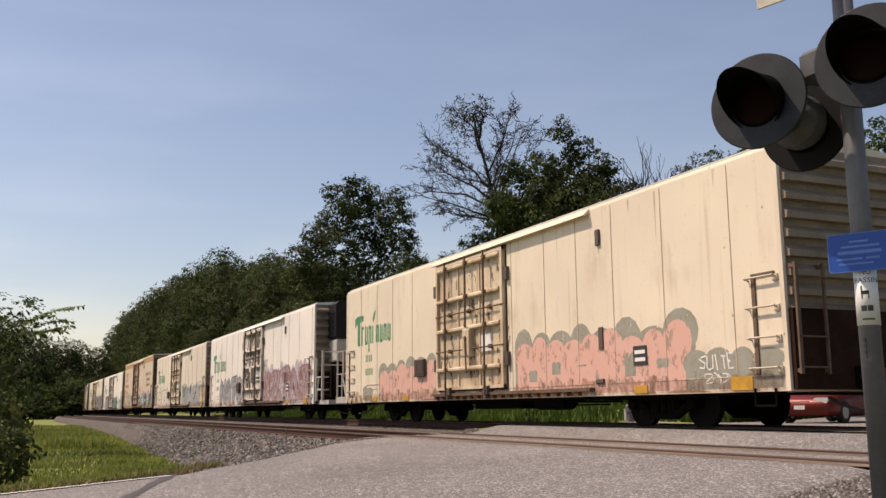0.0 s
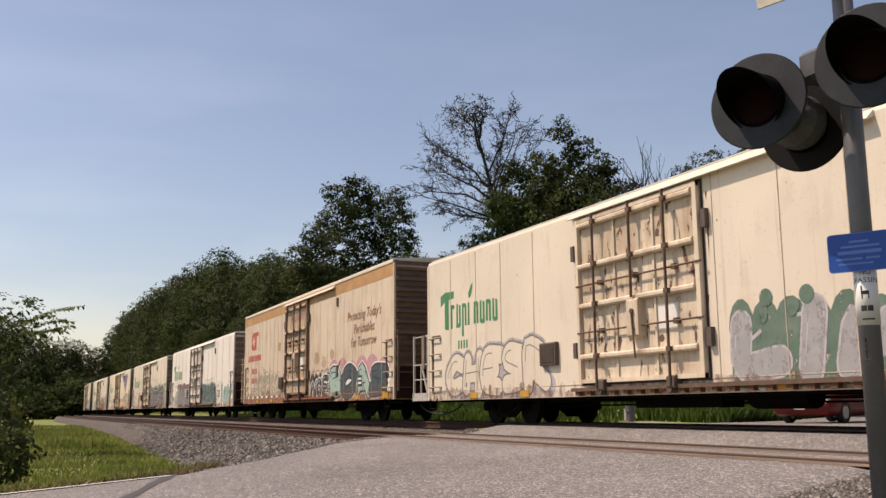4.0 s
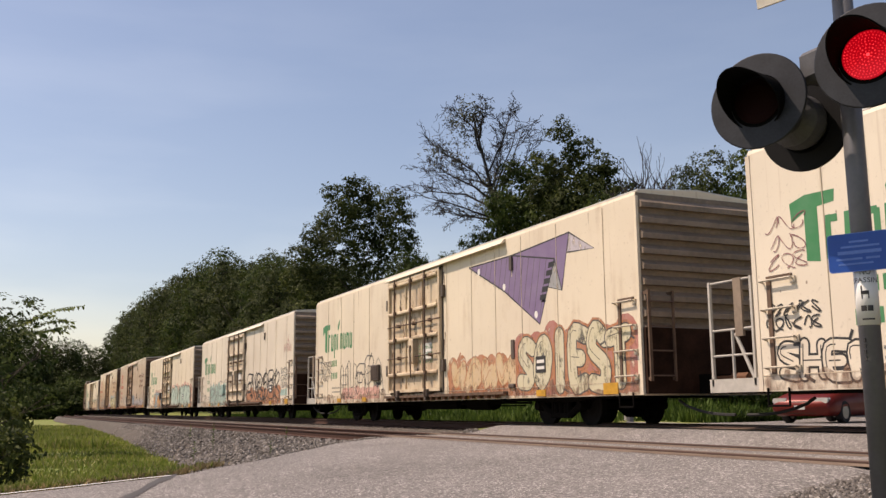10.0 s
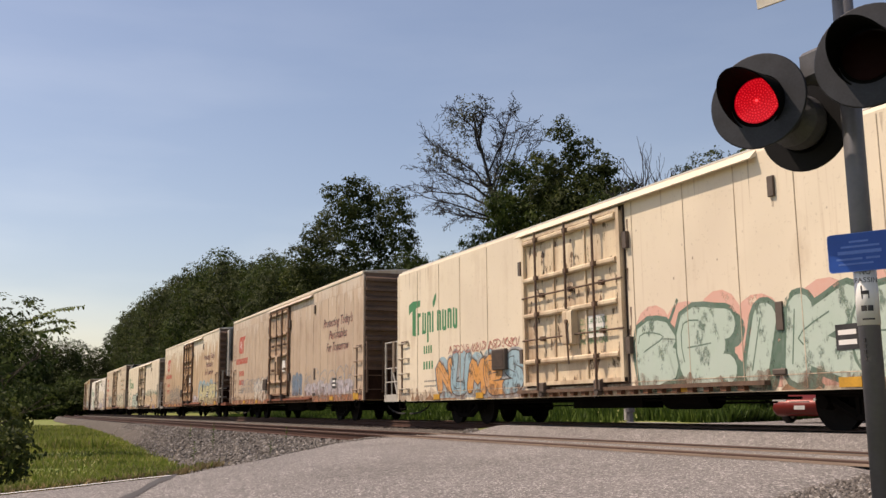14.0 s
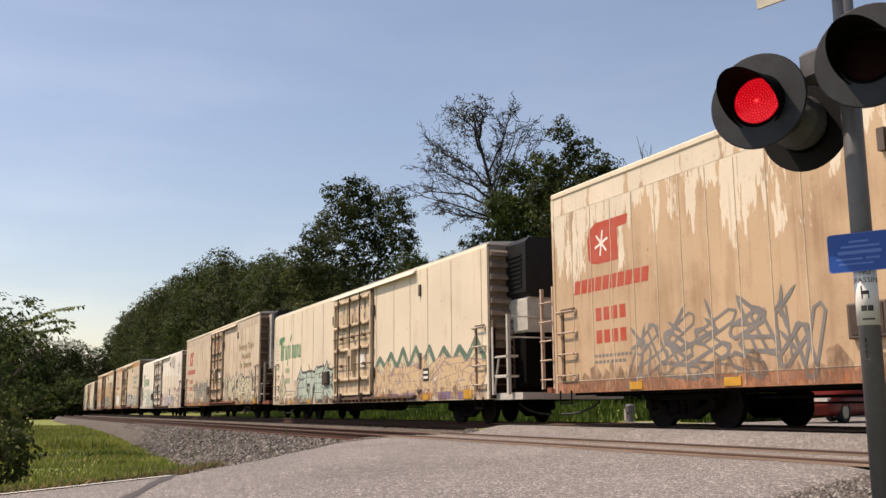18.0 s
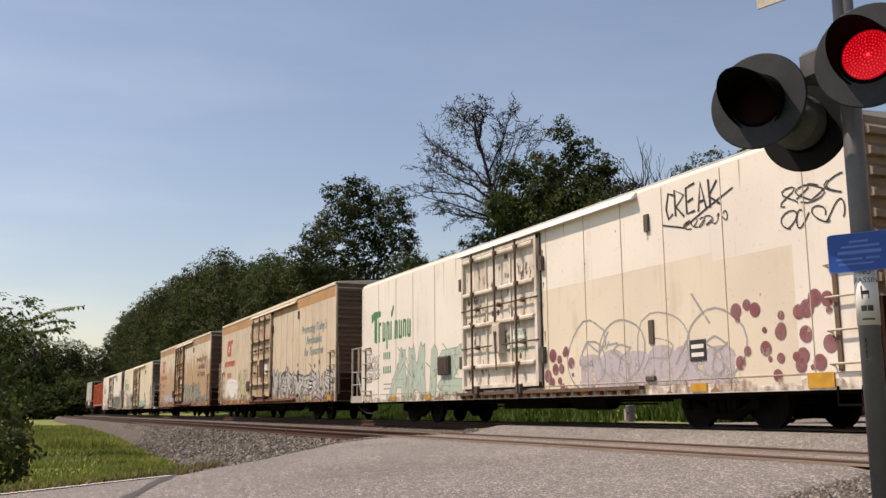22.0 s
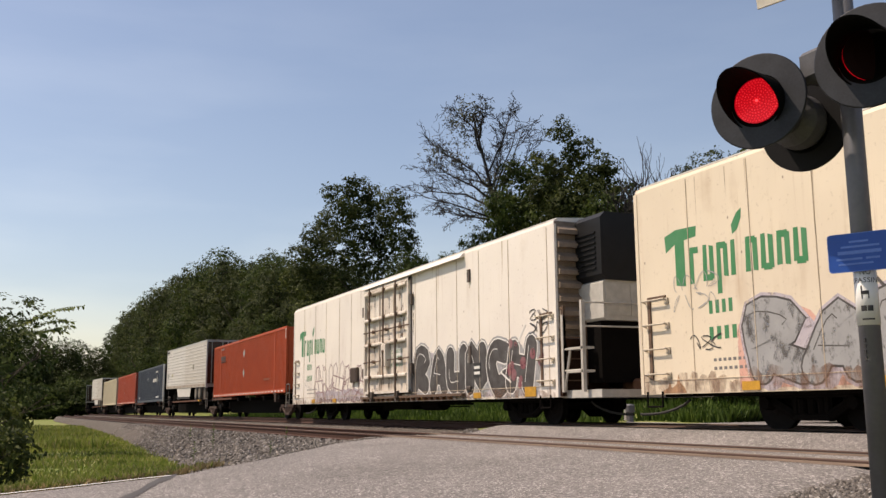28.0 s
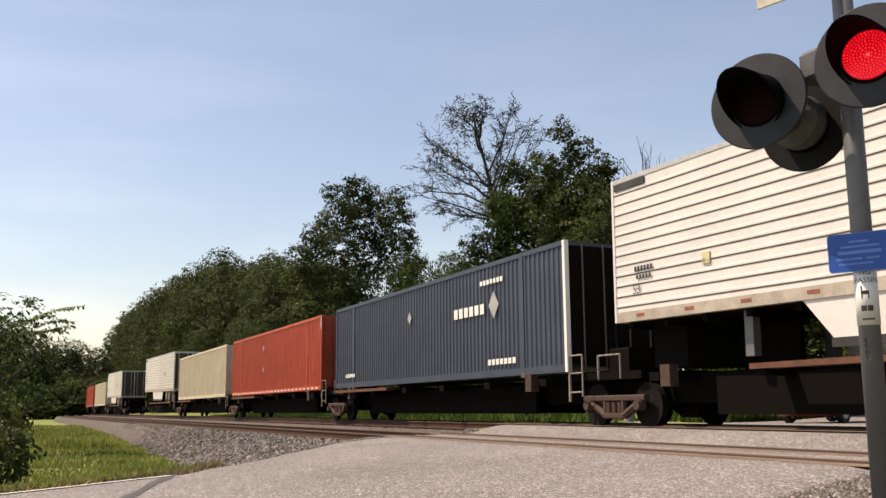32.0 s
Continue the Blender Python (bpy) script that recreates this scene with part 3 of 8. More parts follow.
def build_tracks():
    for name, y, z, label in (("railroad_track", NEAR_TRACK, NEAR_RAIL, "empty railway track on ballast with rusty rails"),
                              ("railroad_track", FAR_TRACK, FAR_RAIL, "railway track under the moving freight train")):
        tr = thing(name, label, "railway track", "railway tracks")
        for s in (-0.755, 0.755):
            rail = part("rail", rail_geo(y + s, z, RAIL_PROF), M["rail_side"], tr)
            part("rail_head", rail_geo(y + s, z + 0.0025, [(-0.031, -0.004), (0.031, -0.004), (0.031, 0.0), (-0.031, 0.0)]), M["rail_top"], rail, "worn shiny running surface")
        me = one_box(-0.115, 0.115, -1.3, 1.3, -0.36, -0.172, c=0.012).mesh("tie", M["tie"])
        x = -20.0
        for k in range(150):
            x -= 0.52
            o = new("tie", me)
            o.parent = tr
            o.matrix_basis = pose(x, y + random.uniform(-0.04, 0.04), z - random.uniform(0, 0.012), 0, 0, random.uniform(-1, 1))
        g = Geo()
        for k in range(150):
            px, py, a = on_track(x - 0.55 * (k + 1), y)
            g.box(-0.115, 0.115, -1.3, 1.3, z - 0.36, z - 0.172, pose(px, py, 0, 0, 0, a))
        tagged(part("far_ties", g, M["tie"], tr), kind="stuff")
    # ballast shoulders either side of the road
    cross = [(2.7, -0.94), (5.0, -0.62), (6.5, -0.385), (10.0, -0.385), (10.8, -0.20), (14.3, -0.20), (16.2, -0.75)]
    for name, xs in (("ballast_bed", [-19.6, -21, -23, -26, -30, -40, -60, -80, -110, -145] + [-145 - 15 * k for k in range(1, 16)]), ("ballast_bed", [-4.0, -2, 5, 20, 60])):
        g = Geo()
        rows = []
        for j, x in enumerate(xs):
            n = len(g.v)
            foot = FOOT(x) if xs[0] < -10 else 2.7
            for y, z in [(foot, -0.97), (foot * 0.4 + 3.9, -0.56)] + cross[2:]:
                px, py, a = on_track(x, y)
                if name == "ballast_bed" and j == 0 and xs[0] < -10:
                    px = lerp_rows(ROAD_ROWS, y) + 0.25
                g.v.append((px, py, z))
            rows.append(n)
        k = len(cross)
        for a, b in zip(rows, rows[1:]):
            g.f += [(a + i, a + i + 1, b + i + 1, b + i) for i in range(k - 1)]
        alone(name, g, M["ballast"], "grey crushed stone ballast under the tracks", "ballast", "structure")


def build_crossing():
    """Rail heads, flange gaps and rust-stained strips where the road crosses the tracks."""
    for y, z in ((NEAR_TRACK - 0.755, NEAR_RAIL), (NEAR_TRACK + 0.755, NEAR_RAIL), (FAR_TRACK - 0.755, FAR_RAIL), (FAR_TRACK + 0.755, FAR_RAIL)):
        inner = 1 if y in (NEAR_TRACK - 0.755, FAR_TRACK - 0.755) else -1
        x0, x1 = lerp_rows(ROAD_ROWS, y) - 0.05, lerp_rows(ROAD_ROWS, y, 2) + 0.3
        for name, a, b, lift, mat, label in (("rail_strip", -0.036, 0.036, 0.016, "road_rail", "rusty rail head set in the road"), ("flange_gap", 0.037, 0.145, 0.0135, "tar", "dark flange gap beside the rail"),
                                             ("rust_strip", 0.146, 0.46, 0.0145, "rusty_road", "rust-stained road strip beside the rail"), ("rust_strip", -0.40, -0.037, 0.0145, "rusty_road", "rust-stained road strip beside the rail")):
            g = Geo()
            if name == "rail_strip":
                top = max(ground_z(-14, y), z - 0.012) + 0.038
                g.chamfer(x0, x1, y - 0.036, y + 0.036, top - 0.10, top, 0.008)
                alone(name, g, M[mat], label, "road marking", "structure")
                continue
            n = 40
            for i in range(n):
                q = []
                for k, o in ((i, a), (i + 1, a), (i + 1, b), (i, b)):
                    x = x0 + (x1 - x0) * k / n
                    yy = y + inner * o + (0.05 * noise.noise((x * 1.3, o * 9, y)) if mat == "rusty_road" and abs(o) > 0.3 else 0.0)
                    q.append((x, yy, max(ground_z(x, yy), z - 0.012) + lift))
                g.poly(q if inner > 0 else q[::-1])
            alone(name, g, M[mat], label, "road marking", "structure")


def pebble_base():
    t = (1 + 5 ** 0.5) / 2
    v = [(-1, t, 0), (1, t, 0), (-1, -t, 0), (1, -t, 0), (0, -1, t), (0, 1, t), (0, -1, -t), (0, 1, -t), (t, 0, -1), (t, 0, 1), (-t, 0, -1), (-t, 0, 1)]
    f = [(0, 11, 5), (0, 5, 1), (0, 1, 7), (0, 7, 10), (0, 10, 11), (1, 5, 9), (5, 11, 4), (11, 10, 2), (10, 7, 6), (7, 1, 8), (3, 9, 4), (3, 4, 2), (3, 2, 6), (3, 6, 8), (3, 8, 9), (4, 9, 5), (2, 4, 11), (6, 2, 10), (8, 6, 7), (9, 8, 1)]
    return np.array(v) / 1.9, np.array(f)


def scatter_stones(name, n, place, size, mat, label, seed):
    rng = np.random.default_rng(seed)
    bv, bf = pebble_base()
    V, F = [], []
    for k in range(n):
        x, y, z = place(rng)
        r = rng.uniform(*size)
        q = Euler(rng.uniform(0, 6.28, 3)).to_matrix()
        v = (bv * rng.uniform(0.6, 1.15, (12, 1)) * r * np.array([1, rng.uniform(0.6, 1), rng.uniform(0.5, 0.8)])) @ np.array(q)
        V.append(v + np.array([x, y, z + r * 0.15]))
        F.append(bf + 12 * k)
    g = Geo()
    g.v, g.f = np.concatenate(V).tolist(), np.concatenate(F).tolist()
    return alone(name, g, mat, label, "stones", "stuff")


def build_stones():
    def shoulder(rng):
        x = -17.5 - 42 * rng.random() ** 1.6
        f = FOOT(x)
        y = rng.uniform(f, 7.4)
        return min(x, lerp_rows(ROAD_ROWS, y) - 0.05), y, float(np.interp(y, [f, f * 0.4 + 3.9, 6.5, 7.4], [-0.97, -0.56, -0.385, -0.385]))
    scatter_stones("ballast_stones", 9000, shoulder, (0.03, 0.065), M["stone"], "loose grey ballast stones on the shoulder", 3)

    def road_edge(rng):
        y = rng.uniform(2.6, 10.5)
        x = lerp_rows(ROAD_ROWS, y) - rng.uniform(-0.10, 0.75)
        return x, y, ground_z(x, y) - 0.04
    scatter_stones("edge_gravel", 2600, road_edge, (0.02, 0.05), M["stone"], "crushed stone along the broken edge of the road", 6)

    def between(rng):
        x = -21 - 40 * rng.random() ** 1.4
        return x, rng.uniform(7.9, 10.4), -0.385
    scatter_stones("ballast_stones", 2500, between, (0.03, 0.06), M["stone_dark"], "sooty ballast stones between the rails", 4)

    def roadside(rng):
        y = rng.uniform(3.0, 7.0)
        x = lerp_rows(ROAD_ROWS, y, 2) - 0.35 + abs(rng.normal(0, 1.3))
        return x, y, ground_z(x, y) - 0.042
    scatter_stones("gravel_stones", 11000, roadside, (0.010, 0.030), M["gravel"], "pale loose gravel beside the road", 5)


def build_grass():
    def blades(name, n, place, height, mat, label, seed, lean=0.5, width=0.018):
        rng = np.random.default_rng(seed)
        g = Geo()
        for k in range(n):
            x, y = place(rng)
            z = ground_z(x, y) - 0.06
            h = rng.uniform(*height)
            a = rng.uniform(0, 6.28)
            dx, dy = math.cos(a), math.sin(a)
            l = h * lean * rng.random()
            b = rng.uniform(0, 6.28)
            w = width * (1 + h)
            tx, ty = x + math.cos(b) * l, y + math.sin(b) * l
            n0 = len(g.v)
            g.v += [(x - dx * w, y - dy * w, z), (x + dx * w, y + dy * w, z), (x * 0.4 + tx * 0.6 + dx * w * 0.7, y * 0.4 + ty * 0.6 + dy * w * 0.7, z + h * 0.65),
                    (x * 0.4 + tx * 0.6 - dx * w * 0.7, y * 0.4 + ty * 0.6 - dy * w * 0.7, z + h * 0.65), (tx, ty, z + h)]
            g.f += [(n0, n0 + 1, n0 + 2, n0 + 3), (n0 + 3, n0 + 2, n0 + 4)]
        alone(name, g, mat, label, "grass", "stuff")

    def left_verge(rng):
        y = rng.uniform(-4.5, 6.0)
        x = lerp_rows(ROAD_ROWS, y) - 0.15 - 75 * rng.random() ** 2.2
        top = float(np.interp(-x, [14, 19, 25, 34, 50, 70, 100], [2.3, 3.1, 3.9, 4.2, 5.2, 6.0, 6.2])) + rng.normal(0, 0.25)
        return x, min(y, top - rng.random() * 1.5) if y > top else y
    blades("grass_verge", 42000, left_verge, (0.05, 0.18), M["grass"], "long green and straw-coloured grass beside the road", 7, 0.8, 0.02)

    def far_verge(rng):
        x = -36 - 45 * rng.random()
        return x, rng.uniform(-2.5, float(np.interp(-x, [34, 50, 80], [3.2, 4.4, 5.2])))
    blades("grass_verge", 20000, far_verge, (0.15, 0.45), M["grass"], "tall green and yellow grass beside the tracks", 17, 0.7, 0.03)

    def edge_strip(rng):
        y = rng.uniform(-3.5, 3.2)
        return lerp_rows(ROAD_ROWS, y) - 0.08 - abs(rng.normal(0, 0.5)), y
    blades("grass_verge", 8000, edge_strip, (0.04, 0.14), M["straw"], "dry straw-coloured grass along the road edge", 18, 1.2, 0.016)

    def back_bank(rng):
        y = 16.4 + 34 * rng.random() ** 1.6
        x = min(-22 - 65 * rng.random(), lerp_rows(ROAD_ROWS, y) - 0.3)
        if -29 < x < -21 and y < 20.8:
            y += 4.4
        return min(x, lerp_rows(ROAD_ROWS, y) - 0.3), y
    blades("grass_bank", 34000, back_bank, (0.18, 0.55), M["weed"], "tall green weeds behind the tracks", 8, 0.7, 0.03)

    def right_bank(rng):
        y = 17 + 40 * rng.random() ** 1.5
        return lerp_rows(ROAD_ROWS, y, 2) + 0.4 + 25 * rng.random(), y
    blades("grass_bank", 8000, right_bank, (0.25, 0.8), M["weed"], "tall green weeds behind the tracks", 9, 0.7, 0.03)


def build_weeds():
    """Single tall weeds that stand in the ballast."""
    rng = random.Random(41)
    for x, y, z, h in ((-24.6, 4.75, -0.52, 0.62), (-22.4, 3.9, -0.72, 0.40), (-25.6, 6.9, -0.39, 0.30), (-19.8, 5.0, -0.56, 0.28), (-33.0, 5.6, -0.52, 0.42)):
        w = thing("weed_plant", "tall green weed growing in the ballast", "plant", "weeds in the ballast", at=pose(x, y, z))
        g = Geo()
        g.tube((0, 0, -0.05), (0.02, 0.01, h), 0.008, 0.004, 5, False)
        part("stem", g, M["weed"], w)
        g = Geo()
        for k in range(int(26 * h / 0.4)):
            f = rng.uniform(0.1, 1.05)
            a = rng.uniform(0, math.tau)
            l = rng.uniform(0.05, 0.13) * (1.2 - 0.6 * f)
            d = Vector((math.cos(a), math.sin(a), rng.uniform(0.1, 0.9))).normalized() * l
            n = Vector((-math.sin(a), math.cos(a), 0)) * l * 0.16
            p = Vector((0.02 * f, 0.01 * f, h * f))
            g.poly([p, p + d * 0.5 - n, p + d, p + d * 0.5 + n])
        part("leaf", g, M["weed"], w)


# ---------------------------------------------------------------- trees
def tree_mesh(seed, height, spread_w, limbs, leaves, leaf_size, first=0.25, depth=3, droop=0.0, lobes=12, shape=1.0, crowns=()):
    """Trunk and limbs, and a crown of many leaves gathered in uneven lobes."""
    rng = random.Random(seed)
    wood, crown = Geo(), Geo()
    tips = []

    def grow(p, d, length, r, level):
        q = p
        for s in range(3):
            d2 = (d + Vector((rng.uniform(-1, 1), rng.uniform(-1, 1), rng.uniform(-0.4, 0.8) - droop)) * 0.26).normalized()
            e = q + d2 * (length / 3)
            wood.tube(q, e, r * (1 - 0.3 * s / 3), r * (1 - 0.3 * (s + 1) / 3), 6 if level < 2 else 3, False)
            q, d = e, d2
            if level >= 2:
                tips.append(q)
        if level < depth:
            for k in range(rng.choice((3, 4))):
                a = rng.uniform(0, math.tau)
                side = Vector((math.cos(a), math.sin(a), rng.uniform(-0.1, 0.7)))
                nd = (d * rng.uniform(0.5, 0.9) + side * rng.uniform(0.5, 0.9)).normalized()
                start = q if k < 2 else q - d * (length * rng.uniform(0.0, 0.5))
                grow(start, nd, length * rng.uniform(0.5, 0.75), r * 0.5, level + 1)

    trunk_h = height * first
    r0 = height * 0.015
    wood.tube((0, 0, -0.5), (0, 0, trunk_h), r0 * 1.3, r0, 8, False)
    top = Vector((0, 0, trunk_h))
    wood.tube(top, top + Vector((0, 0, height * 0.4)), r0, r0 * 0.4, 7, False)
    for k in range(limbs):
        a = 2.4 * k + rng.uniform(-0.4, 0.4)
        start = top + Vector((0, 0, height * 0.4 * k / limbs))
        nd = Vector((math.cos(a), math.sin(a), 0.35 + 0.8 * rng.random())).normalized()
        grow(start, nd, spread_w * rng.uniform(0.34, 0.5) * (1 - 0.3 * k / limbs), r0 * 0.5, 1)
    grow(top + Vector((0, 0, height * 0.4)), Vector((0.1, 0.05, 1)).normalized(), height * 0.2, r0 * 0.4, 1)

    def leaf_at(p, out=None):
        s = leaf_size * rng.uniform(0.55, 1.2)
        loose = Vector((rng.gauss(0, 1), rng.gauss(0, 1), rng.gauss(0, 1)))
        if out is None:
            n = loose.normalized()
        else:
            n = (out + Vector((0, 0, 0.35)) + loose * 0.42).normalized()
        a = n.cross(Vector((rng.gauss(0, 1), rng.gauss(0, 1), rng.gauss(0, 0.4)))).normalized() * s
        b = n.cross(a).normalized() * (s * 0.62)
        tip = n * (s * 0.18)
        crown.poly([p - a - tip, p - b, p + a - tip, p + b])

    def fill_lobes(centres):
        """Leaves in twigs on each lobe, thicker above than below, with gaps between the twigs."""
        total = sum(r ** 2 for _, r in centres)
        for c, r in centres:
            for _ in range(int(leaves * r * r / total / 10)):
                v = Vector((rng.gauss(0, 1), rng.gauss(0, 1), rng.gauss(0.25, 1))).normalized()
                p = c + Vector((v.x, v.y, v.z * 0.85)) * r * (rng.uniform(0.80, 1.06) if rng.random() < 0.75 else rng.uniform(0.4, 0.85))
                q = p + v * leaf_size * rng.uniform(0, 2.2)
                for _ in range(10):
                    leaf_at(q + Vector((rng.gauss(0, 1), rng.gauss(0, 1), rng.gauss(0, 0.55))) * leaf_size * 1.35, v)

    if crowns:
        centres = []
        for u, z, r in crowns:
            c = Vector((u, rng.uniform(-0.9, 0.9) * r, z))
            centres.append((c, r * 0.74))
            for _ in range(4):
                v = Vector((rng.gauss(0, 1), rng.gauss(0, 1), rng.gauss(0.2, 1))).normalized()
                centres.append((c + v * r * 0.72, r * rng.uniform(0.28, 0.42)))
        fill_lobes(centres)
    elif lobes:
        low = height * first * 0.8
        centres = []
        for k in range(lobes):
            f = (k + 0.5) / lobes
            z = low + (height - low) * (0.10 + 0.78 * f)
            reach = spread_w * 0.5 * (1 - shape * f) ** 0.6 if shape < 1.01 else spread_w * 0.5 * math.sin(math.pi * (0.15 + 0.8 * f))
            a = 2.4 * k + rng.uniform(-0.5, 0.5)
            o = reach * rng.uniform(0.35, 0.8)
            centres.append((Vector((o * math.cos(a), o * math.sin(a), z)), spread_w * rng.uniform(0.17, 0.27)))
        fill_lobes(centres)
    else:
        for p in tips:
            if p.z < height * 0.3:
                continue
            for _ in range(max(0, int(rng.gauss(leaves, leaves)))):
                leaf_at(p + Vector((rng.gauss(0, 1), rng.gauss(0, 1), rng.gauss(0, 0.8))) * leaf_size * 1.8)
    return wood, crown


TALL = {}


def make_tree(name, label, seed, height, spread_w, limbs, leaves, leaf_size, leaf_mat, wood_mat="bark", first=0.25, depth=2, droop=0.0, lobes=12, shape=1.1, crowns=()):
    wood, crown = tree_mesh(seed, height, spread_w, limbs, leaves, leaf_size, first, depth, droop, lobes, shape, crowns)
    t = thing(name, label, "tree", "trees along the railway")
    part("trunk", wood, M[wood_mat], t, smooth=True)
    if crown.f:
        part("crown", crown, M[leaf_mat], t)
    TALL[t.name] = max(v[2] for v in crown.v + wood.v)
    return t


def bare_tree(seed, trunk, limbs, puffs, leaf_size):
    """A tall half-dead tree: a leaning trunk, long thin limbs that end in twigs, and a few puffs of leaves. All in its own upright plane, with some depth."""
    rng = random.Random(seed)
    wood, crown = Geo(), Geo()

    def run(p0, p1, r0, r1, bend, level):
        n = 7
        side = Vector((rng.gauss(0, 1), rng.gauss(0, 1), rng.gauss(0, 1))) * bend
        pts = [p0.lerp(p1, k / n) + side * math.sin(math.pi * k / n) + Vector((rng.gauss(0, 1), rng.gauss(0, 1), rng.gauss(0, 1))) * bend * (0.25 if 0 < k < n else 0) for k in range(n + 1)]
        for k in range(n):
            wood.tube(pts[k], pts[k + 1], r0 + (r1 - r0) * k / n, r0 + (r1 - r0) * (k + 1) / n, 6 if level == 0 else 4, False)
        if level < 3:
            length = (p1 - p0).length
            for k in range(2, n + 1):
                for _ in range(2):
                    d = (pts[k] - pts[k - 1]).normalized() + Vector((rng.gauss(0, 0.7), rng.gauss(0, 0.7), rng.gauss(0.15, 0.5)))
                    run(pts[k], pts[k] + d.normalized() * length * rng.uniform(0.18, 0.42), max(0.018, r1 * 0.8), 0.013, bend * 0.5, level + 1)

    stem = [Vector((u, 0, z)) for u, z in trunk]
    for k, (a, b) in enumerate(zip(stem, stem[1:])):
        wood.tube(a, b, 0.21 * (1 - k / len(stem)) + 0.03, 0.21 * (1 - (k + 1) / len(stem)) + 0.03, 8, False)
    for u, z, start in limbs:
        k = max(i for i, p in enumerate(stem) if p.z <= start)
        a, b = stem[k], stem[min(k + 1, len(stem) - 1)]
        p = a.lerp(b, (start - a.z) / max(0.01, b.z - a.z))
        run(p, Vector((u, rng.uniform(-2.5, 2.5), z)), 0.10, 0.022, 0.35, 1)
    for u, z, r, n in puffs:
        for _ in range(n * 3 // 4):
            v = Vector((rng.gauss(0, 1), rng.gauss(0, 1), rng.gauss(0, 1))).normalized()
            p = Vector((u, 0, z)) + v * r * rng.uniform(0.3, 1.7)
            for _ in range(5):
                q = p + Vector((rng.gauss(0, 1), rng.gauss(0, 1), rng.gauss(0, 0.7))) * leaf_size * 1.5
                m = (v + Vector((rng.gauss(0, 0.6), rng.gauss(0, 0.6), 0.3))).normalized()
                a = m.cross(Vector((rng.gauss(0, 1), rng.gauss(0, 1), rng.gauss(0, 1)))).normalized() * leaf_size
                b = m.cross(a) * 0.6
                crown.poly([q - a, q - b, q + a, q + b])
    return wood, crown


def build_trees():
    rng = random.Random(11)
    A = make_tree("tree", "tall broadleaf tree with a dense dark green crown", 1, 20, 13.5, 7, 23000, 0.185, "leaf_dark", first=0.14, lobes=17)
    B = make_tree("tree", "broadleaf tree with an uneven green crown", 2, 18, 13, 7, 21000, 0.185, "leaf_mid", first=0.12, lobes=15)
    C = make_tree("tree", "slender tree with an open green crown", 5, 18, 8.5, 9, 8200, 0.14, "leaf_dark", first=0.16, lobes=15)
    E = make_tree("tree", "dead tree with bare grey twigs", 9, 14, 7.5, 30, 0.0, 0.2, "leaf_dry", "dead_wood", first=0.45, depth=3, droop=-0.7, lobes=0)
    P = make_tree("tree", "full conical broadleaf tree with a dense dark crown", 14, 20, 15, 7, 30000, 0.185, "leaf_dark", first=0.10, lobes=20, shape=0.72)
    OAK = make_tree("tree", "full conical broadleaf tree with a dense dark crown", 15, 20, 8, 8, 40000, 0.14, "leaf_dark", first=0.10, depth=2, crowns=[
        (-0.3, 20.8, 1.8), (-2.1, 20.1, 1.4), (1.7, 20.0, 1.8), (3.4, 19.3, 1.4), (-1.5, 18.1, 2.0), (0.8, 17.6, 2.3), (3.6, 17.4, 1.7), (-3.1, 16.9, 1.7), (-4.2, 15.6, 1.7), (-5.0, 14.2, 1.6), (-2.1, 15.2, 2.4),
        (0.5, 14.6, 2.6), (3.2, 15.2, 2.2), (4.7, 16.0, 1.0), (-5.5, 12.4, 1.8), (-2.6, 12.0, 2.5), (0.0, 11.4, 2.5), (3.2, 12.5, 2.4), (5.2, 13.4, 1.4), (-4.5, 9.0, 2.6), (3.2, 9.0, 2.8), (0.0, 8.0, 3.0)])
    OPEN = make_tree("tree", "slender tree with an open uneven green crown", 16, 17.5, 6, 12, 11000, 0.12, "leaf_dark", first=0.2, depth=2, crowns=[
        (0.0, 17.8, 1.0), (1.3, 16.8, 1.1), (0.7, 15.4, 1.5), (-1.1, 15.8, 1.0), (2.2, 14.9, 1.2), (3.0, 14.3, 0.8), (0.5, 13.0, 1.7), (2.3, 13.0, 1.4), (-1.3, 13.8, 1.1), (-0.6, 11.5, 1.6), (1.5, 11.3, 1.8)])
    LOW_BUSH = make_tree("tree", "low dense bright green tree below the bare branches", 17, 12, 6, 6, 13000, 0.13, "leaf_mid", first=0.2, crowns=[
        (-0.4, 13.0, 1.7), (1.8, 13.2, 1.9), (-2.2, 11.6, 1.5), (0.2, 11.4, 2.1), (2.7, 11.3, 2.0), (-1.5, 9.5, 2.2), (2.0, 9.2, 2.4)])
    snag_wood, snag_leaves = bare_tree(18, [(0.3, -0.5), (0.2, 8.0), (0.0, 11.8), (-0.2, 14.3), (-0.7, 16.7), (-1.3, 19.2), (-1.8, 21.5)],
        [(-4.3, 18.7, 15.9), (-5.9, 16.1, 14.0), (-4.9, 17.1, 15.0), (-3.8, 13.9, 13.2), (1.4, 21.4, 15.5), (0.4, 20.2, 16.0), (2.6, 19.0, 15.0), (-3.0, 21.1, 18.4), (0.8, 21.2, 17.0), (-2.6, 17.1, 15.2), (1.8, 20.3, 14.5), (-1.0, 21.9, 19.5), (-5.2, 15.0, 13.6)],
        [(-1.8, 21.5, 1.0, 150), (-3.2, 21.0, 0.6, 60), (-4.3, 18.6, 0.9, 110), (-2.8, 18.2, 0.8, 50), (0.0, 16.2, 1.0, 160), (-0.6, 14.2, 1.2, 220), (1.4, 17.0, 1.0, 110), (2.0, 15.0, 1.2, 190), (-2.4, 20.0, 0.8, 60)], 0.085)
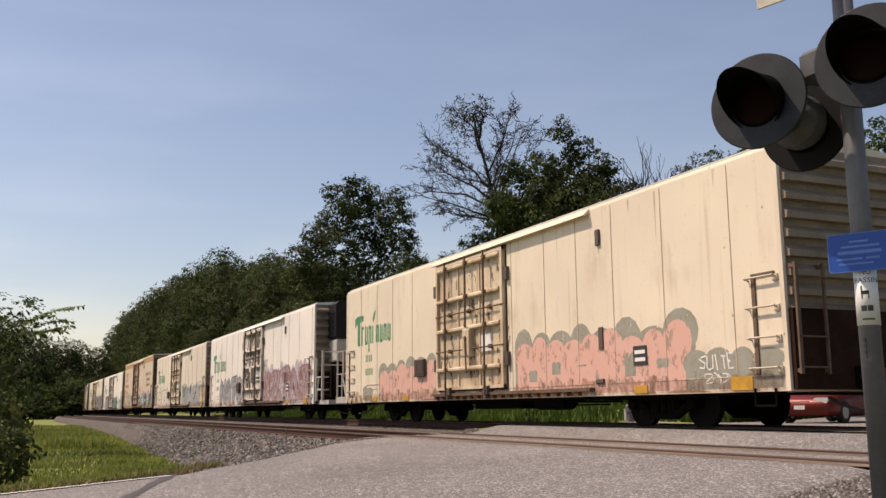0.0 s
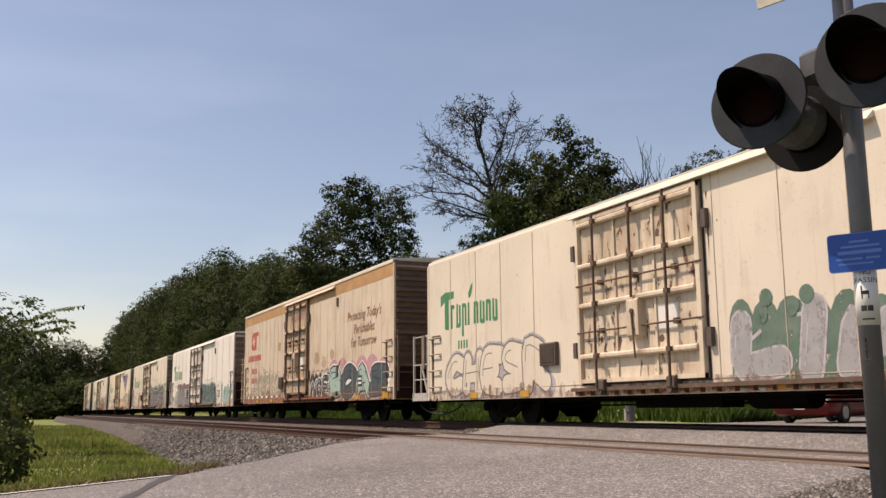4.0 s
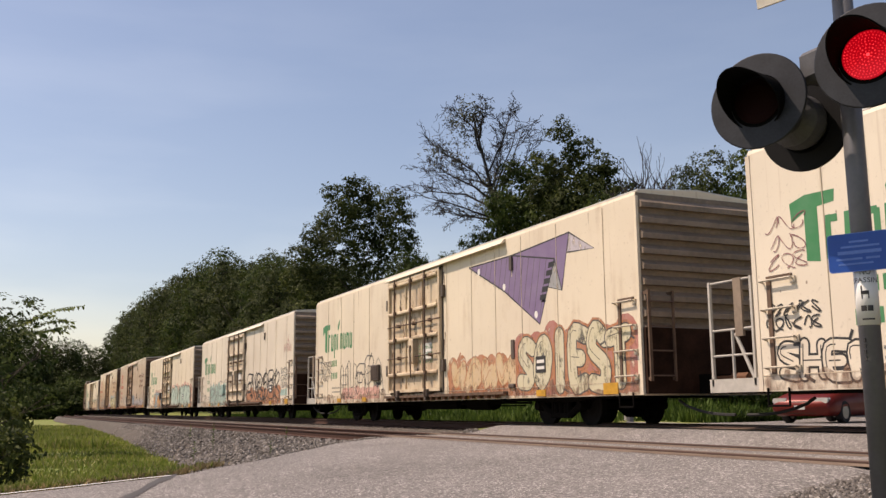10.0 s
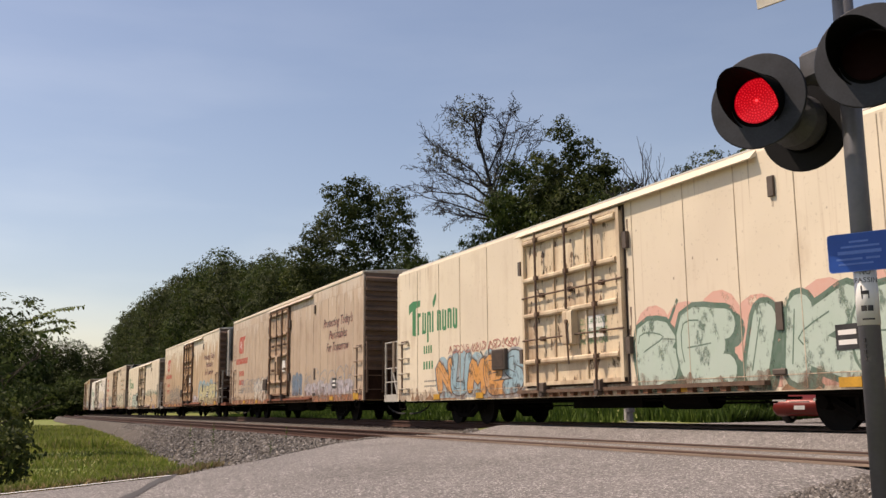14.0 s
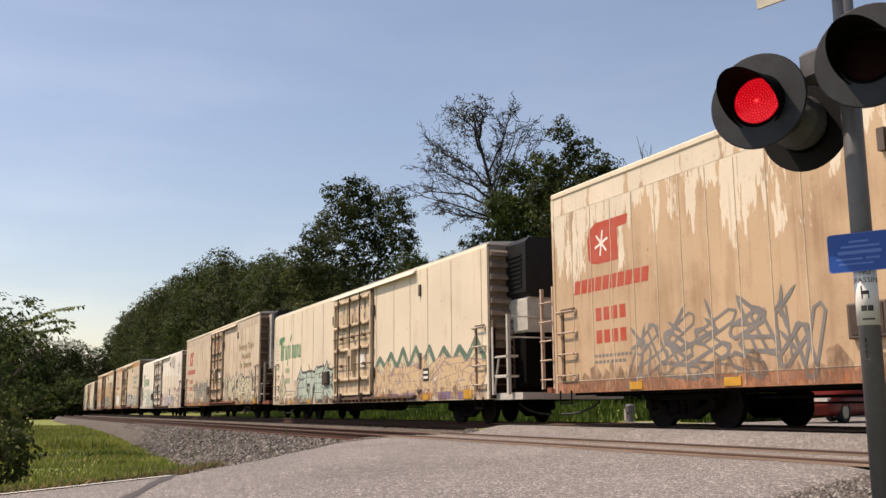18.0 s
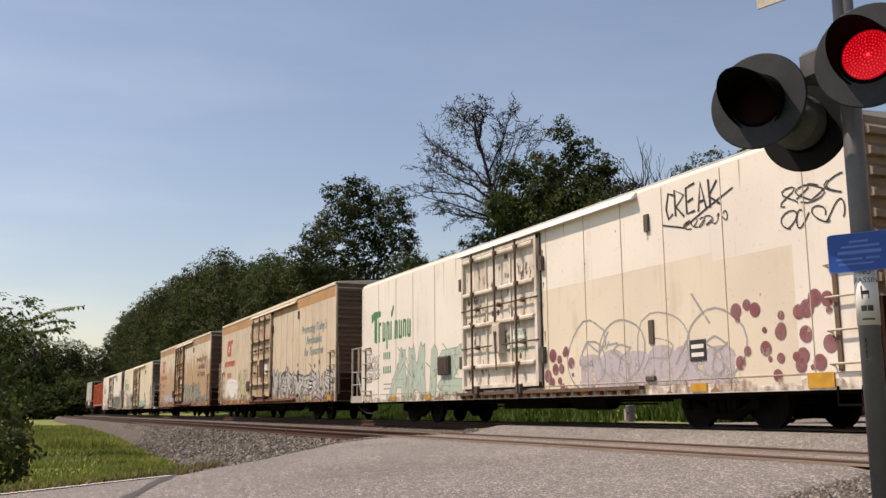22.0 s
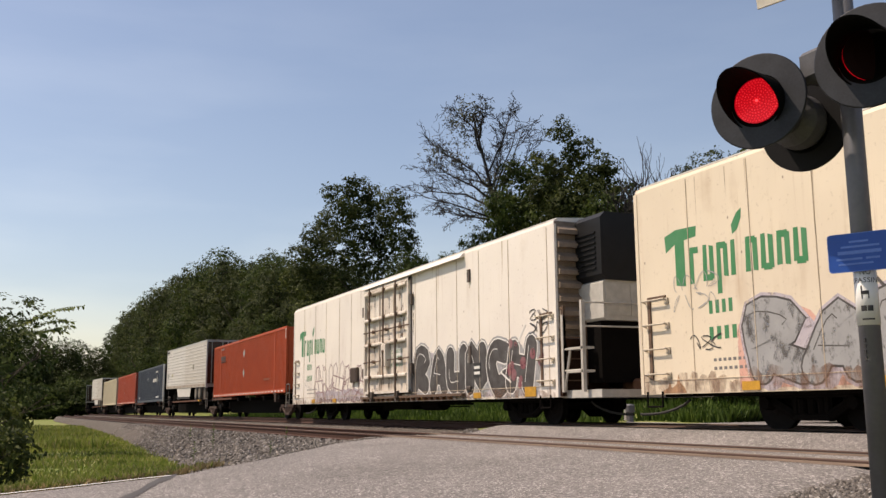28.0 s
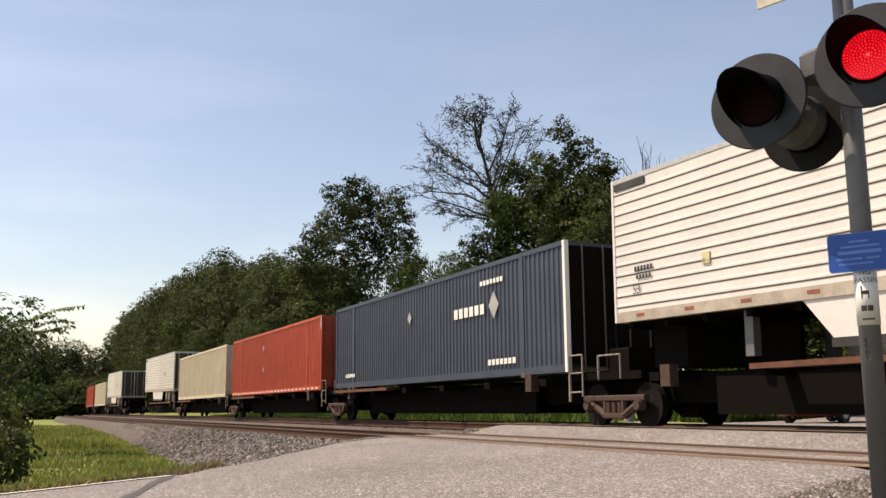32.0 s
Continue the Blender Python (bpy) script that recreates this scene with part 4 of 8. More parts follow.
    snag = thing("tree", "half-dead tree with bare branches and sparse olive leaves", "tree", "trees along the railway")
    part("trunk", snag_wood, M["dead_wood"], snag, smooth=True)
    part("crown", snag_leaves, M["leaf_dry"], snag)
    S = make_tree("shrub", "dense green shrub beside the railway", 6, 6, 7, 6, 8000, 0.16, "leaf_mid", first=0.05, lobes=10)
    used = set()

    def put(t, x, y, h, turn=None, wide=1.0):
        k = h / TALL[t.name]
        z = ground_z(x, y) if abs(x) < 400 else 0
        m = pose(x, y, z - 0.1, 0, 0, rng.uniform(0, 360) if turn is None else turn) @ Matrix.Diagonal((k * wide, k * wide, k, 1))
        if t.name not in used:
            used.add(t.name)
            t.matrix_basis = m
            return t
        return copy_thing_scaled(t, m)

    # the group that stands free behind the train
    snag.matrix_basis = pose(-58.6, 31, 0, 0, 0, 62)
    OAK.matrix_basis = pose(-83.0, 29, 0, 0, 0, 70.6)
    OPEN.matrix_basis = pose(-50.7, 31.4, 0, 0, 0, 58.7)
    LOW_BUSH.matrix_basis = pose(-57.9, 31.8, 0, 0, 0, 61.5)
    copy_thing_scaled(LOW_BUSH, pose(-54.6, 32.6, 0, 0, 0, 240) @ Matrix.Diagonal((1.0, 1.0, 1.14, 1)))
    copy_thing_scaled(OPEN, pose(-48.2, 33, 0, 0, 0, 230) @ Matrix.Diagonal((0.95, 0.95, 0.86, 1)))
    put(C, -54.8, 33.4, 16.2, 150, 1.05)
    put(C, -50.0, 34, 13.8, 300, 1.3)
    put(E, -41.8, 31, 14.4, 10, 1.1)
    put(E, -43.2, 32, 14.6, 120, 0.9)
    put(E, -40.8, 32, 13.6, 230, 0.9)
    put(B, -48, 33, 12.2, 80, 0.85)
    put(B, -53, 33, 11.6, 200, 0.85)
    put(B, -43.5, 30, 11.9, 140, 0.8)
    put(A, -94, 28.5, 16.2, 120, 0.8)
    put(B, -75.0, 31, 13.6, 60, 0.75)
    put(B, -70.5, 33, 12.6, 110, 0.8)
    put(B, -66.5, 32, 12.2, 160, 0.8)
    # long row behind the tracks, heights along the line
    row = [(-100, 16.5), (-107, 17.5), (-115, 18.8), (-123, 20.5), (-131, 22.4), (-139, 22.0), (-148, 22.2), (-157, 23.3), (-168, 24), (-180, 25), (-192, 25), (-205, 24.5), (-218, 24.5), (-232, 23.5), (-247, 22), (-262, 19.5)]
    for k, (x, h) in enumerate(row):
        put((A, B, P)[k % 3], x, 25.5 + rng.uniform(-0.5, 1.5), h * rng.uniform(0.95, 1.02), None, 0.85)
        put((B, A)[k % 2], x + 4, 24 + rng.uniform(-1, 1), h * 0.62, None, 0.95)
        put((A, B)[k % 2], x - 3, 33 + rng.uniform(-1, 3), h * 1.02, None, 0.95)
    # right-hand row
    for k, (x, h) in enumerate([(-37.5, 9.5), (-35.2, 12.2), (-31.5, 12.6), (-27.8, 11.8), (-24.5, 11.6), (-21, 12.5), (-16, 12.5), (-10, 13), (-2, 13)]):
        put((B, A)[k % 2], x, 30 + rng.uniform(-0.6, 0.6), h, None, 0.75)
    for k in range(16):
        put(S, -28 - k * 5 + rng.uniform(-2, 2), 27.5 + rng.uniform(0, 6), rng.uniform(3.5, 6), None, 1.2)
    # straight ahead, where the line bends away
    for k, (y, h) in enumerate([(-16, 23), (-11, 23), (-6, 22.5), (-2.5, 21.5), (1.5, 20), (6, 17), (9.5, 16.6), (13, 16.6), (16.3, 14.6), (19, 11.5), (23, 9), (28, 9), (34, 10), (40, 12)]):
        put((A, B)[k % 2], -216 + rng.uniform(-3, 3), y, h, None, 0.8)
        put((B, A)[k % 2], -208 + rng.uniform(-3, 3), y + 1.5, h * 0.6, None, 1.0)
    for k in range(18):
        put(S, -196 + rng.uniform(-5, 5), -16 + k * 2.3, rng.uniform(6, 8), None, 1.4)
    # near the road on the left
    srng = random.Random(77)
    near = make_tree("tree", "leafy roadside tree with arching light green sprays", 21, 4.6, 5.2, 7, 4200, 0.085, "leaf_light", first=0.10, droop=0.10, lobes=14)
    for k in range(9):
        spray = Geo()
        a = Vector((0.2 * k - 0.9, 0.4 + 0.08 * k, 3.5 + 0.16 * (k % 4)))
        b = a + Vector((srng.uniform(-0.5, 0.5), srng.uniform(0.7, 1.5), srng.uniform(0.35, 0.8)))
        c = b + Vector((srng.uniform(-0.3, 0.3), srng.uniform(0.3, 0.7), -srng.uniform(0.0, 0.25)))
        for j in range(26):
            f = j / 25
            q = a * (1 - f) ** 2 + b * 2 * f * (1 - f) + c * f * f
            for side in (-1, 1):
                d = Vector((side * srng.uniform(0.1, 0.3), srng.uniform(0.0, 0.15), srng.uniform(-0.14, 0.06)))
                w = Vector((0.0, 0.035, 0.012))
                spray.poly([q, q + d * 0.5 - w, q + d, q + d * 0.5 + w])
        part("leaf_spray", spray, M["leaf_spray"], near)
    put(near, -32.5, -0.8, 5.25, 0)
    put(A, -62, -4.6, 12.0, 30, 0.8)
    put(B, -50, -3.9, 8.0, 30, 0.8)
    put(S, -43, -2.9, 3.6, 0, 0.9)
    put(S, -90, -5, 8.5, 50, 1.2)
    dense = make_tree("shrub", "dark leafy bush in the grass beside the road", 31, 1.7, 1.6, 6, 2600, 0.06, "leaf_dark", first=0.04, lobes=9)
    put(dense, -18.6, -0.45, 1.9, 0)


def copy_thing_scaled(t, m):
    c = copy_thing(t, Matrix.Identity(4))
    c.matrix_basis = m
    return c


# ---------------------------------------------------------------- freight cars
WHEEL_R = 0.42
SIDE = 1.55
spins = []   # wheelsets with the car they roll under


def wheelset_mesh():
    g = Geo()
    turn = Matrix.Rotation(radians(90), 4, "X")
    for s in (-1, 1):
        m = Matrix.Translation((0, s * 0.755, 0)) @ turn
        g.lathe([(0.10, -0.10), (0.20, -0.07), (0.33, -0.05), (WHEEL_R, -0.065), (WHEEL_R, 0.045), (WHEEL_R + 0.028, 0.05 * -s + 0.03), (0.34, 0.06), (0.2, 0.06), (0.10, 0.10)], 20, m)
        for k in range(6):
            a = math.tau * k / 6
            g.box(-0.02, 0.02, s * 0.755 - s * 0.09, s * 0.755 - s * 0.055, 0.22, 0.30, Matrix.Rotation(a, 4, "Y"))
    g.tube((0, -1.0, 0), (0, 1.0, 0), 0.08, k=10)
    return g.mesh("wheelset", M["wheel_steel"], False)


def truck_geo(base=1.78):
    """Cast side bars with their openings, bolster, springs and bearing caps."""
    g = Geo()
    h = base / 2
    for s in (-1, 1):
        y0, y1 = (s * 1.0 - 0.07, s * 1.0 + 0.07)
        for a, b in (((-h, 0.52), (h, 0.52)), ):
            g.chamfer(-h - 0.18, h + 0.18, y0, y1, 0.50, 0.62, 0.02)
        for sx in (-1, 1):
            g.tube((sx * (h + 0.1), s * 1.0, 0.54), (sx * 0.34, s * 1.0, 0.22), 0.075, 0.085, 6)
            g.tube((sx * 0.32, s * 1.0, 0.22), (sx * 0.32, s * 1.0, 0.55), 0.07, 0.07, 6)
            g.tube((sx * h, s * 0.98, 0.42), (sx * h, s * 1.14, 0.42), 0.12, 0.10, 10)
        g.chamfer(-0.36, 0.36, y0, y1, 0.15, 0.26, 0.02)
        for x in (-0.2, 0.0, 0.2):
            g.tube((x, s * 1.0, 0.26), (x, s * 1.0, 0.48), 0.075, 0.075, 8)
    g.chamfer(-0.2, 0.2, -1.0, 1.0, 0.40, 0.60, 0.03)
    return g


def add_truck(car, x, wheel_me, frame_me):
    t = new("truck", frame_me)
    t.parent = car
    t.matrix_basis = pose(x, 0, 0)
    for sx in (-0.89, 0.89):
        w = new("wheelset", wheel_me)
        w.parent = t
        w.matrix_basis = pose(sx, 0, WHEEL_R)


def ladder(car, x0, x1, z0, z1, n, name="ladder", y=-SIDE, mat="rail_white"):
    """Grab irons that stand off the side sheet beside one grimy stile."""
    g = Geo()
    g.box(x0 + 0.03, x0 + 0.11, y - 0.028, y + 0.01, z0 - 0.02, z1 + 0.04)
    g.box(x0 + 0.03, x1 - 0.04, y - 0.028, y + 0.01, z1 + 0.01, z1 + 0.05)
    lad = part(name, g, M["seam_light"], car)
    rung = Geo()
    rung.tube((x0 - 0.06, y - 0.085, 0), (x1, y - 0.085, 0), 0.019, k=6)
    for x in (x0 - 0.05, x1 - 0.01):
        rung.tube((x, y - 0.085, 0), (x, y + 0.01, -0.03), 0.016, k=5)
    rung.box(x1 - 0.07, x1 + 0.03, y - 0.03, y + 0.01, -0.09, 0.02)
    me = rung.mesh("rung", M[mat])
    for k in range(n):
        o = new("rung", me)
        o.parent = lad
        o.matrix_basis = pose(0, 0, z0 + 0.08 + (z1 - z0 - 0.10) * k / (n - 1))
    return lad


def add_door(car, x0, x1, z0, z1, paint, y=-SIDE):
    """A plug door with frame, beams, locking bars, rods, lever box and rollers."""
    w, h = x1 - x0, z1 - z0
    g = Geo()
    g.box(x0, x1, y - 0.035, y + 0.02, z0, z1)
    door = part("door", g, paint, car, "plug door with raised beams and rusty locking bars")
    part("door_gap", one_box(x0 - 0.05, x1 + 0.05, y - 0.012, y + 0.015, z0 - 0.045, z1 + 0.04), M["gap_dark"], door)
    for k, (a, b, c, d) in enumerate(((x0, x0 + 0.09, z0, z1), (x1 - 0.11, x1, z0, z1), (x0, x1, z1 - 0.08, z1), (x0, x1, z0, z0 + 0.08))):
        part("door_rail", one_box(a, b, y - 0.115 + 0.002 * k, y - 0.03, c, d), paint, door)
    for f in (0.155, 0.46, 0.70, 0.955):
        z = z0 + h * f
        part("door_beam", one_box(x0 + 0.12, x1 - 0.13, y - 0.155, y - 0.035, z - 0.055, z + 0.055, c=0.03), paint, door)
    for f in (0.30, 0.585):
        z = z0 + h * f
        g = Geo()
        g.tube((x0 + 0.02, y - 0.12, z), (x1 + 0.05, y - 0.12, z), 0.02, k=6)
        for q in (0.22, 0.52, 0.82):
            g.box(x0 + w * q - 0.05, x0 + w * q + 0.05, y - 0.13, y - 0.04, z - 0.05, z + 0.05)
        part("cross_rod", g, M["seam_light"], door)
    for q in (0.20, 0.52, 0.79):
        x = x0 + w * q
        lo = z0 - 0.12 if q != 0.52 else z0 + h * 0.46
        g = Geo()
        g.tube((x, y - 0.20, lo), (x, y - 0.20, z1 + 0.02), 0.028, k=6)
        for f in (0.155, 0.46, 0.70, 0.955):
            z = z0 + h * f
            if z > lo:
                g.box(x - 0.055, x + 0.055, y - 0.225, y - 0.14, z - 0.045, z + 0.045)
        part("locking_bar", g, M["seam_light"], door, "rust-stained locking bar")
    for q in (0.34, 0.66):
        part("door_stiffener", one_box(x0 + w * q - 0.03, x0 + w * q + 0.03, y - 0.07, y - 0.034, z0 + 0.1, z1 - 0.1), paint, door)
    xm = x0 + w * 0.52
    box = part("lock_box", one_box(xm - 0.17, xm + 0.19, y - 0.20, y - 0.03, z0 + h * 0.24, z0 + h * 0.45, c=0.03), paint, door)
    g = Geo()
    g.tube((xm + 0.02, y - 0.23, z0 + h * 0.38), (xm + 0.10, y - 0.23, z0 + h * 0.12), 0.022, k=6)
    g.tube((xm + 0.02, y - 0.24, z0 + h * 0.38), (xm + 0.02, y - 0.16, z0 + h * 0.38), 0.05, k=8)
    part("lever", g, M["seam_light"], door)
    for q in (0.22, 0.78):
        g = Geo()
        x = x0 + w * q
        g.chamfer(x - 0.09, x + 0.13, y - 0.19, y - 0.02, z0 - 0.16, z0 + 0.06, 0.03)
        g.tube((x - 0.05, y - 0.17, z0 - 0.18), (x - 0.05, y - 0.05, z0 - 0.18), 0.07, k=10)
        part("roller", g, M["dark_box"], door)
    part("notice", one_box(x0 + w * 0.66, x0 + w * 0.82, y - 0.041, y - 0.034, z0 + h * 0.27, z0 + h * 0.40), M["g_white"], door, "small stencilled notice")
    return door


M["seam_light"] = plain("rust-stained bar", (0.14, 0.085, 0.055), 0.65, vary=0.5, scale=5)
PROTO = {}


def end_rib_geo(x, z, y=SIDE - 0.06):
    g = Geo()
    prof = [(0.0, -0.05), (0.12, -0.045), (0.12, 0.05), (0.0, 0.15)]
    n = len(g.v)
    for yy in (-y, y):
        g.v += [(x + a, yy, z + b) for a, b in prof]
    g.f += [(n + i, n + i + 1, n + 5 + i, n + 4 + i) for i in range(3)] + [(n, n + 1, n + 2, n + 3), (n + 7, n + 6, n + 5, n + 4)]
    return g


def reefer(kind, length, bottom, top, door, paint, hx, box_x):
    """One refrigerated car without markings. Its origin lies on the rails under its left end."""
    car = thing("refrigerator_car", "refrigerated freight car", "freight car", "freight cars of the train")
    big = kind.startswith("tall")
    prof = [(-SIDE, bottom), (-SIDE, top - 0.10), (-SIDE + 0.03, top - 0.03), (-SIDE + 0.12, top), (0, top + 0.10), (SIDE - 0.12, top), (SIDE - 0.03, top - 0.03), (SIDE, top - 0.10), (SIDE, bottom)]
    g = Geo()
    g.prism(prof, 0, length)
    part("body", g, paint, car)
    g = Geo()
    g.prism([(-SIDE + 0.10, top + 0.005), (-SIDE + 0.10, top + 0.03), (0, top + 0.13), (SIDE - 0.10, top + 0.03), (SIDE - 0.10, top + 0.005)], 0.02, length - 0.02)
    part("roof", g, M["roof"], car)
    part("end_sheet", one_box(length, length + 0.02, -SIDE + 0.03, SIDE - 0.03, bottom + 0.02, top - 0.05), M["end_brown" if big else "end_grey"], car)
    part("end_foot", one_box(length + 0.02, length + 0.14, -SIDE + 0.04, SIDE - 0.04, bottom + 0.02, bottom + (1.0 if big else 1.25)), M["end_foot"], car, "dark brown lower end panel")
    z = top - 0.30
    while z > bottom + 0.5:
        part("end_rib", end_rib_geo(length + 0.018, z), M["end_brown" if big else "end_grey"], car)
        z -= 0.335 if big else 0.30
    for x in (0.0, length):
        part("corner_post", one_box(x - 0.04, x + 0.05, -SIDE - 0.012, -SIDE + 0.05, bottom, top - 0.12), paint, car)
    if big:
        xs = [0.75 + 0.72 * k for k in range(10) if 0.75 + 0.72 * k < door[0] - 0.3] + [door[1] + 0.55 + 0.95 * k for k in range(9) if door[1] + 0.55 + 0.95 * k < length - 0.3]
    else:
        o = door[0] - 7.95
        xs = [1.5, 3.03, 4.39, 5.98] + ([7.3] if o > 0.5 else []) + [x + o for x in (12.12, 13.66, 14.98, 16.3, 17.89, 19.7) if x + o < length - 0.2]
    for x in xs:
        part("seam", one_box(x - 0.007, x + 0.007, -SIDE - (0.0085 if big else 0.0100), -SIDE + 0.01, bottom + 0.04, top - (0.55 if big else 0.14)), M["seam_tall" if big else "seam_soft"], car)
    part("sill_seam", one_box(0.06, length - 0.06, -SIDE - 0.0105, -SIDE + 0.01, bottom + 0.237, bottom + 0.25), M["seam_soft"], car)
    add_door(car, *door, paint)
    # hood over the door track, lower track with bolts
    g = Geo()
    g.prism([(-SIDE - 0.15, door[3] + 0.05), (-SIDE - 0.13, door[3] + 0.035), (-SIDE, door[3] + 0.10), (-SIDE, door[3] + 0.20)], door[0] - 0.25, hx)
    part("door_hood", g, paint, car)
    track = part("door_track", one_box(door[0] - 0.3, hx, -SIDE - 0.13, -SIDE + 0.01, bottom + 0.10, bottom + 0.17), M["rust_red"] if big else M["seam_light"], car, "rusty lower door track")
    me = one_box(-0.07, 0.07, -SIDE - 0.10, -SIDE, bottom + 0.02, bottom + 0.10).mesh("track_bracket", M["rust"])
    for k in range(int((hx - door[0]) / 0.42)):
        o = new("track_bracket", me)
        o.parent = track
        o.matrix_basis = pose(door[0] - 0.1 + 0.42 * k, 0, 0)
    for x in (door[0] - 0.22, door[1] + 0.06):
        for f in (0.2, 0.80):
            zz = door[2] + (door[3] - door[2]) * f
            part("door_stop", one_box(x, x + 0.12, -SIDE - 0.09, -SIDE, zz - 0.16, zz + 0.16), M["dark_box"], car)
    vz = door[3] - 0.45
    vent = part("vent_box", one_box(hx + 0.24, hx + 0.36, -SIDE - 0.05, -SIDE, vz - 0.18, vz + 0.15, c=0.01), M["dark_box"], car)
    part("drip_stain", one_box(hx + 0.27, hx + 0.31, -SIDE - 0.004, -SIDE + 0.01, vz - 0.34, vz - 0.16), M["seam_soft"], vent)
    box = part("recorder_box", one_box(box_x, box_x + 0.66, -SIDE - 0.10, -SIDE, 1.28, 1.78, c=0.02), M["dark_box"], car, "dark metal instrument box")
    part("box_lid", one_box(box_x + 0.05, box_x + 0.61, -SIDE - 0.112, -SIDE - 0.09, 1.34, 1.74), M["gap_dark"], box)
    part("fuel_flap", one_box(hx + 0.22, hx + 0.36, -SIDE - 0.03, -SIDE, 1.52, 1.96, c=0.008), M["dark_box"], car)
    part("side_vent", one_box(hx + 0.10, hx + 0.36, -SIDE - 0.05, -SIDE, bottom + 0.24, bottom + 0.34, c=0.02), M["dark_box"], car)
    for a, b in ((2.66, 3.06), (5.30, 5.70), (13.2, 13.6), (16.9, 17.3), (19.55, 20.05)):
        part("reflector", one_box(a, b, -SIDE - 0.020, -SIDE, bottom + 0.03, bottom + (0.25 if a > 19 else 0.17)), M["yellow"], car)
    ladder(car, length - 0.68, length - 0.10, bottom + 0.28, bottom + 1.80, 4, mat="tan_rail" if big else "rail_cream")
    ladder(car, 0.24, 0.84, bottom + 0.28, bottom + 1.72, 4, mat="tan_rail" if big else "rail_cream")
    for x in (0.38, length - 0.48):
        g = Geo()
        for s in (-0.22, 0.22):
            g.tube((x + s, -SIDE - 0.02, bottom + 0.05), (x + s, -SIDE - 0.02, bottom - 0.22), 0.018, k=5)
        g.tube((x - 0.22, -SIDE - 0.02, bottom - 0.22), (x + 0.22, -SIDE - 0.02, bottom - 0.22), 0.018, k=5)
        part("step", g, M["under"], car)
    # ladder on the end sheet
    g = Geo()
    for y, r in ((-SIDE + 0.07, 0.03), (-SIDE + 0.62, 0.02)):
        g.box(length + 0.20, length + 0.24, y - r, y + r, bottom + 0.25, bottom + 1.95)
        for z in (bottom + 0.3, bottom + 1.9):
            g.box(length + 0.02, length + 0.22, y - 0.02, y + 0.02, z - 0.03, z + 0.03)
    for k in range(4):
        g.tube((length + 0.24, -SIDE + 0.07, bottom + 0.35 + 0.46 * k), (length + 0.24, -SIDE + 0.62, bottom + 0.35 + 0.46 * k), 0.016, k=6)
    part("end_ladder", g, M["seam_light"], car, "brown steel ladder on the end sheet")
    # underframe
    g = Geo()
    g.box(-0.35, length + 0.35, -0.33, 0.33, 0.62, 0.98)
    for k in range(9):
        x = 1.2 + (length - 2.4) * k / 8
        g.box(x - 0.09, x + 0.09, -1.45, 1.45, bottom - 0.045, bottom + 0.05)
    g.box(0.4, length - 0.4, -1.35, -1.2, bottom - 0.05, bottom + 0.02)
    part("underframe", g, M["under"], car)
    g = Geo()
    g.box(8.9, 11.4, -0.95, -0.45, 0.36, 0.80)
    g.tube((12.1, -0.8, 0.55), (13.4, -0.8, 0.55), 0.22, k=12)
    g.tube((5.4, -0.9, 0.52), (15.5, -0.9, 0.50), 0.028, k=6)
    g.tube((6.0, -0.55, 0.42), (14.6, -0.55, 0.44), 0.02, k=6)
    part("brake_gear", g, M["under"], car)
    for s, x in ((-1, -0.35), (1, length + 0.35)):
        g = Geo()
        g.box(min(x, x + s * 0.55), max(x, x + s * 0.55), -0.12, 0.12, 0.70, 0.94)
        g.chamfer(min(x + s * 0.5, x + s * 0.92), max(x + s * 0.5, x + s * 0.92), -0.2, 0.2, 0.66, 0.98, 0.06)
        part("coupler", g, M["rust"], car)
        g = Geo()
        last = Vector((x - s * 0.5, -0.6, 0.50))
        for k in range(1, 9):
            f = k / 8
            p = Vector((x + s * (-0.5 + 1.55 * f), -0.6, 0.50 - 0.27 * f ** 0.6 - 0.05 * math.sin(math.pi * f)))
            g.tube(last, p, 0.028, k=5, caps=False)
            last = p
        part("air_hose", g, M["rubber"], car)
    return car


def left_platform(car, bottom):
    """Crew platform with white rails beyond the left end."""
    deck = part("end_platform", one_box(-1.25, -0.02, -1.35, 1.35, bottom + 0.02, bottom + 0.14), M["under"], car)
    g = Geo()
    for x, z1 in ((-1.12, 2.45), (-0.12, 2.45)):
        g.box(x - 0.024, x + 0.024, -SIDE + 0.0, -SIDE + 0.05, bottom + 0.1, z1)
    for z in (1.2, 1.62, 2.42):
        g.tube((-1.12, -SIDE + 0.03, z), (-0.12, -SIDE + 0.03, z), 0.02, k=6)
    g.tube((-0.62, -SIDE + 0.03, bottom + 0.1), (-0.62, -SIDE + 0.03, 1.62), 0.025, k=6)
    part("handrail", g, M["rail_white"], deck, "white painted tube handrail")
    part("rail_panel", one_box(-0.52, -0.34, -SIDE + 0.0, -SIDE + 0.05, 1.5, 2.45), M["end_grey"], deck)
    g = Geo()
    g.tube((-0.55, -SIDE + 0.03, 1.55), (-0.15, -SIDE + 0.03, bottom + 0.2), 0.03, k=6)
    g.box(-1.2, 0.0, -SIDE, -SIDE + 0.05, bottom + 0.0, bottom + 0.22)
    part("step_brace", g, M["rail_white"], deck)


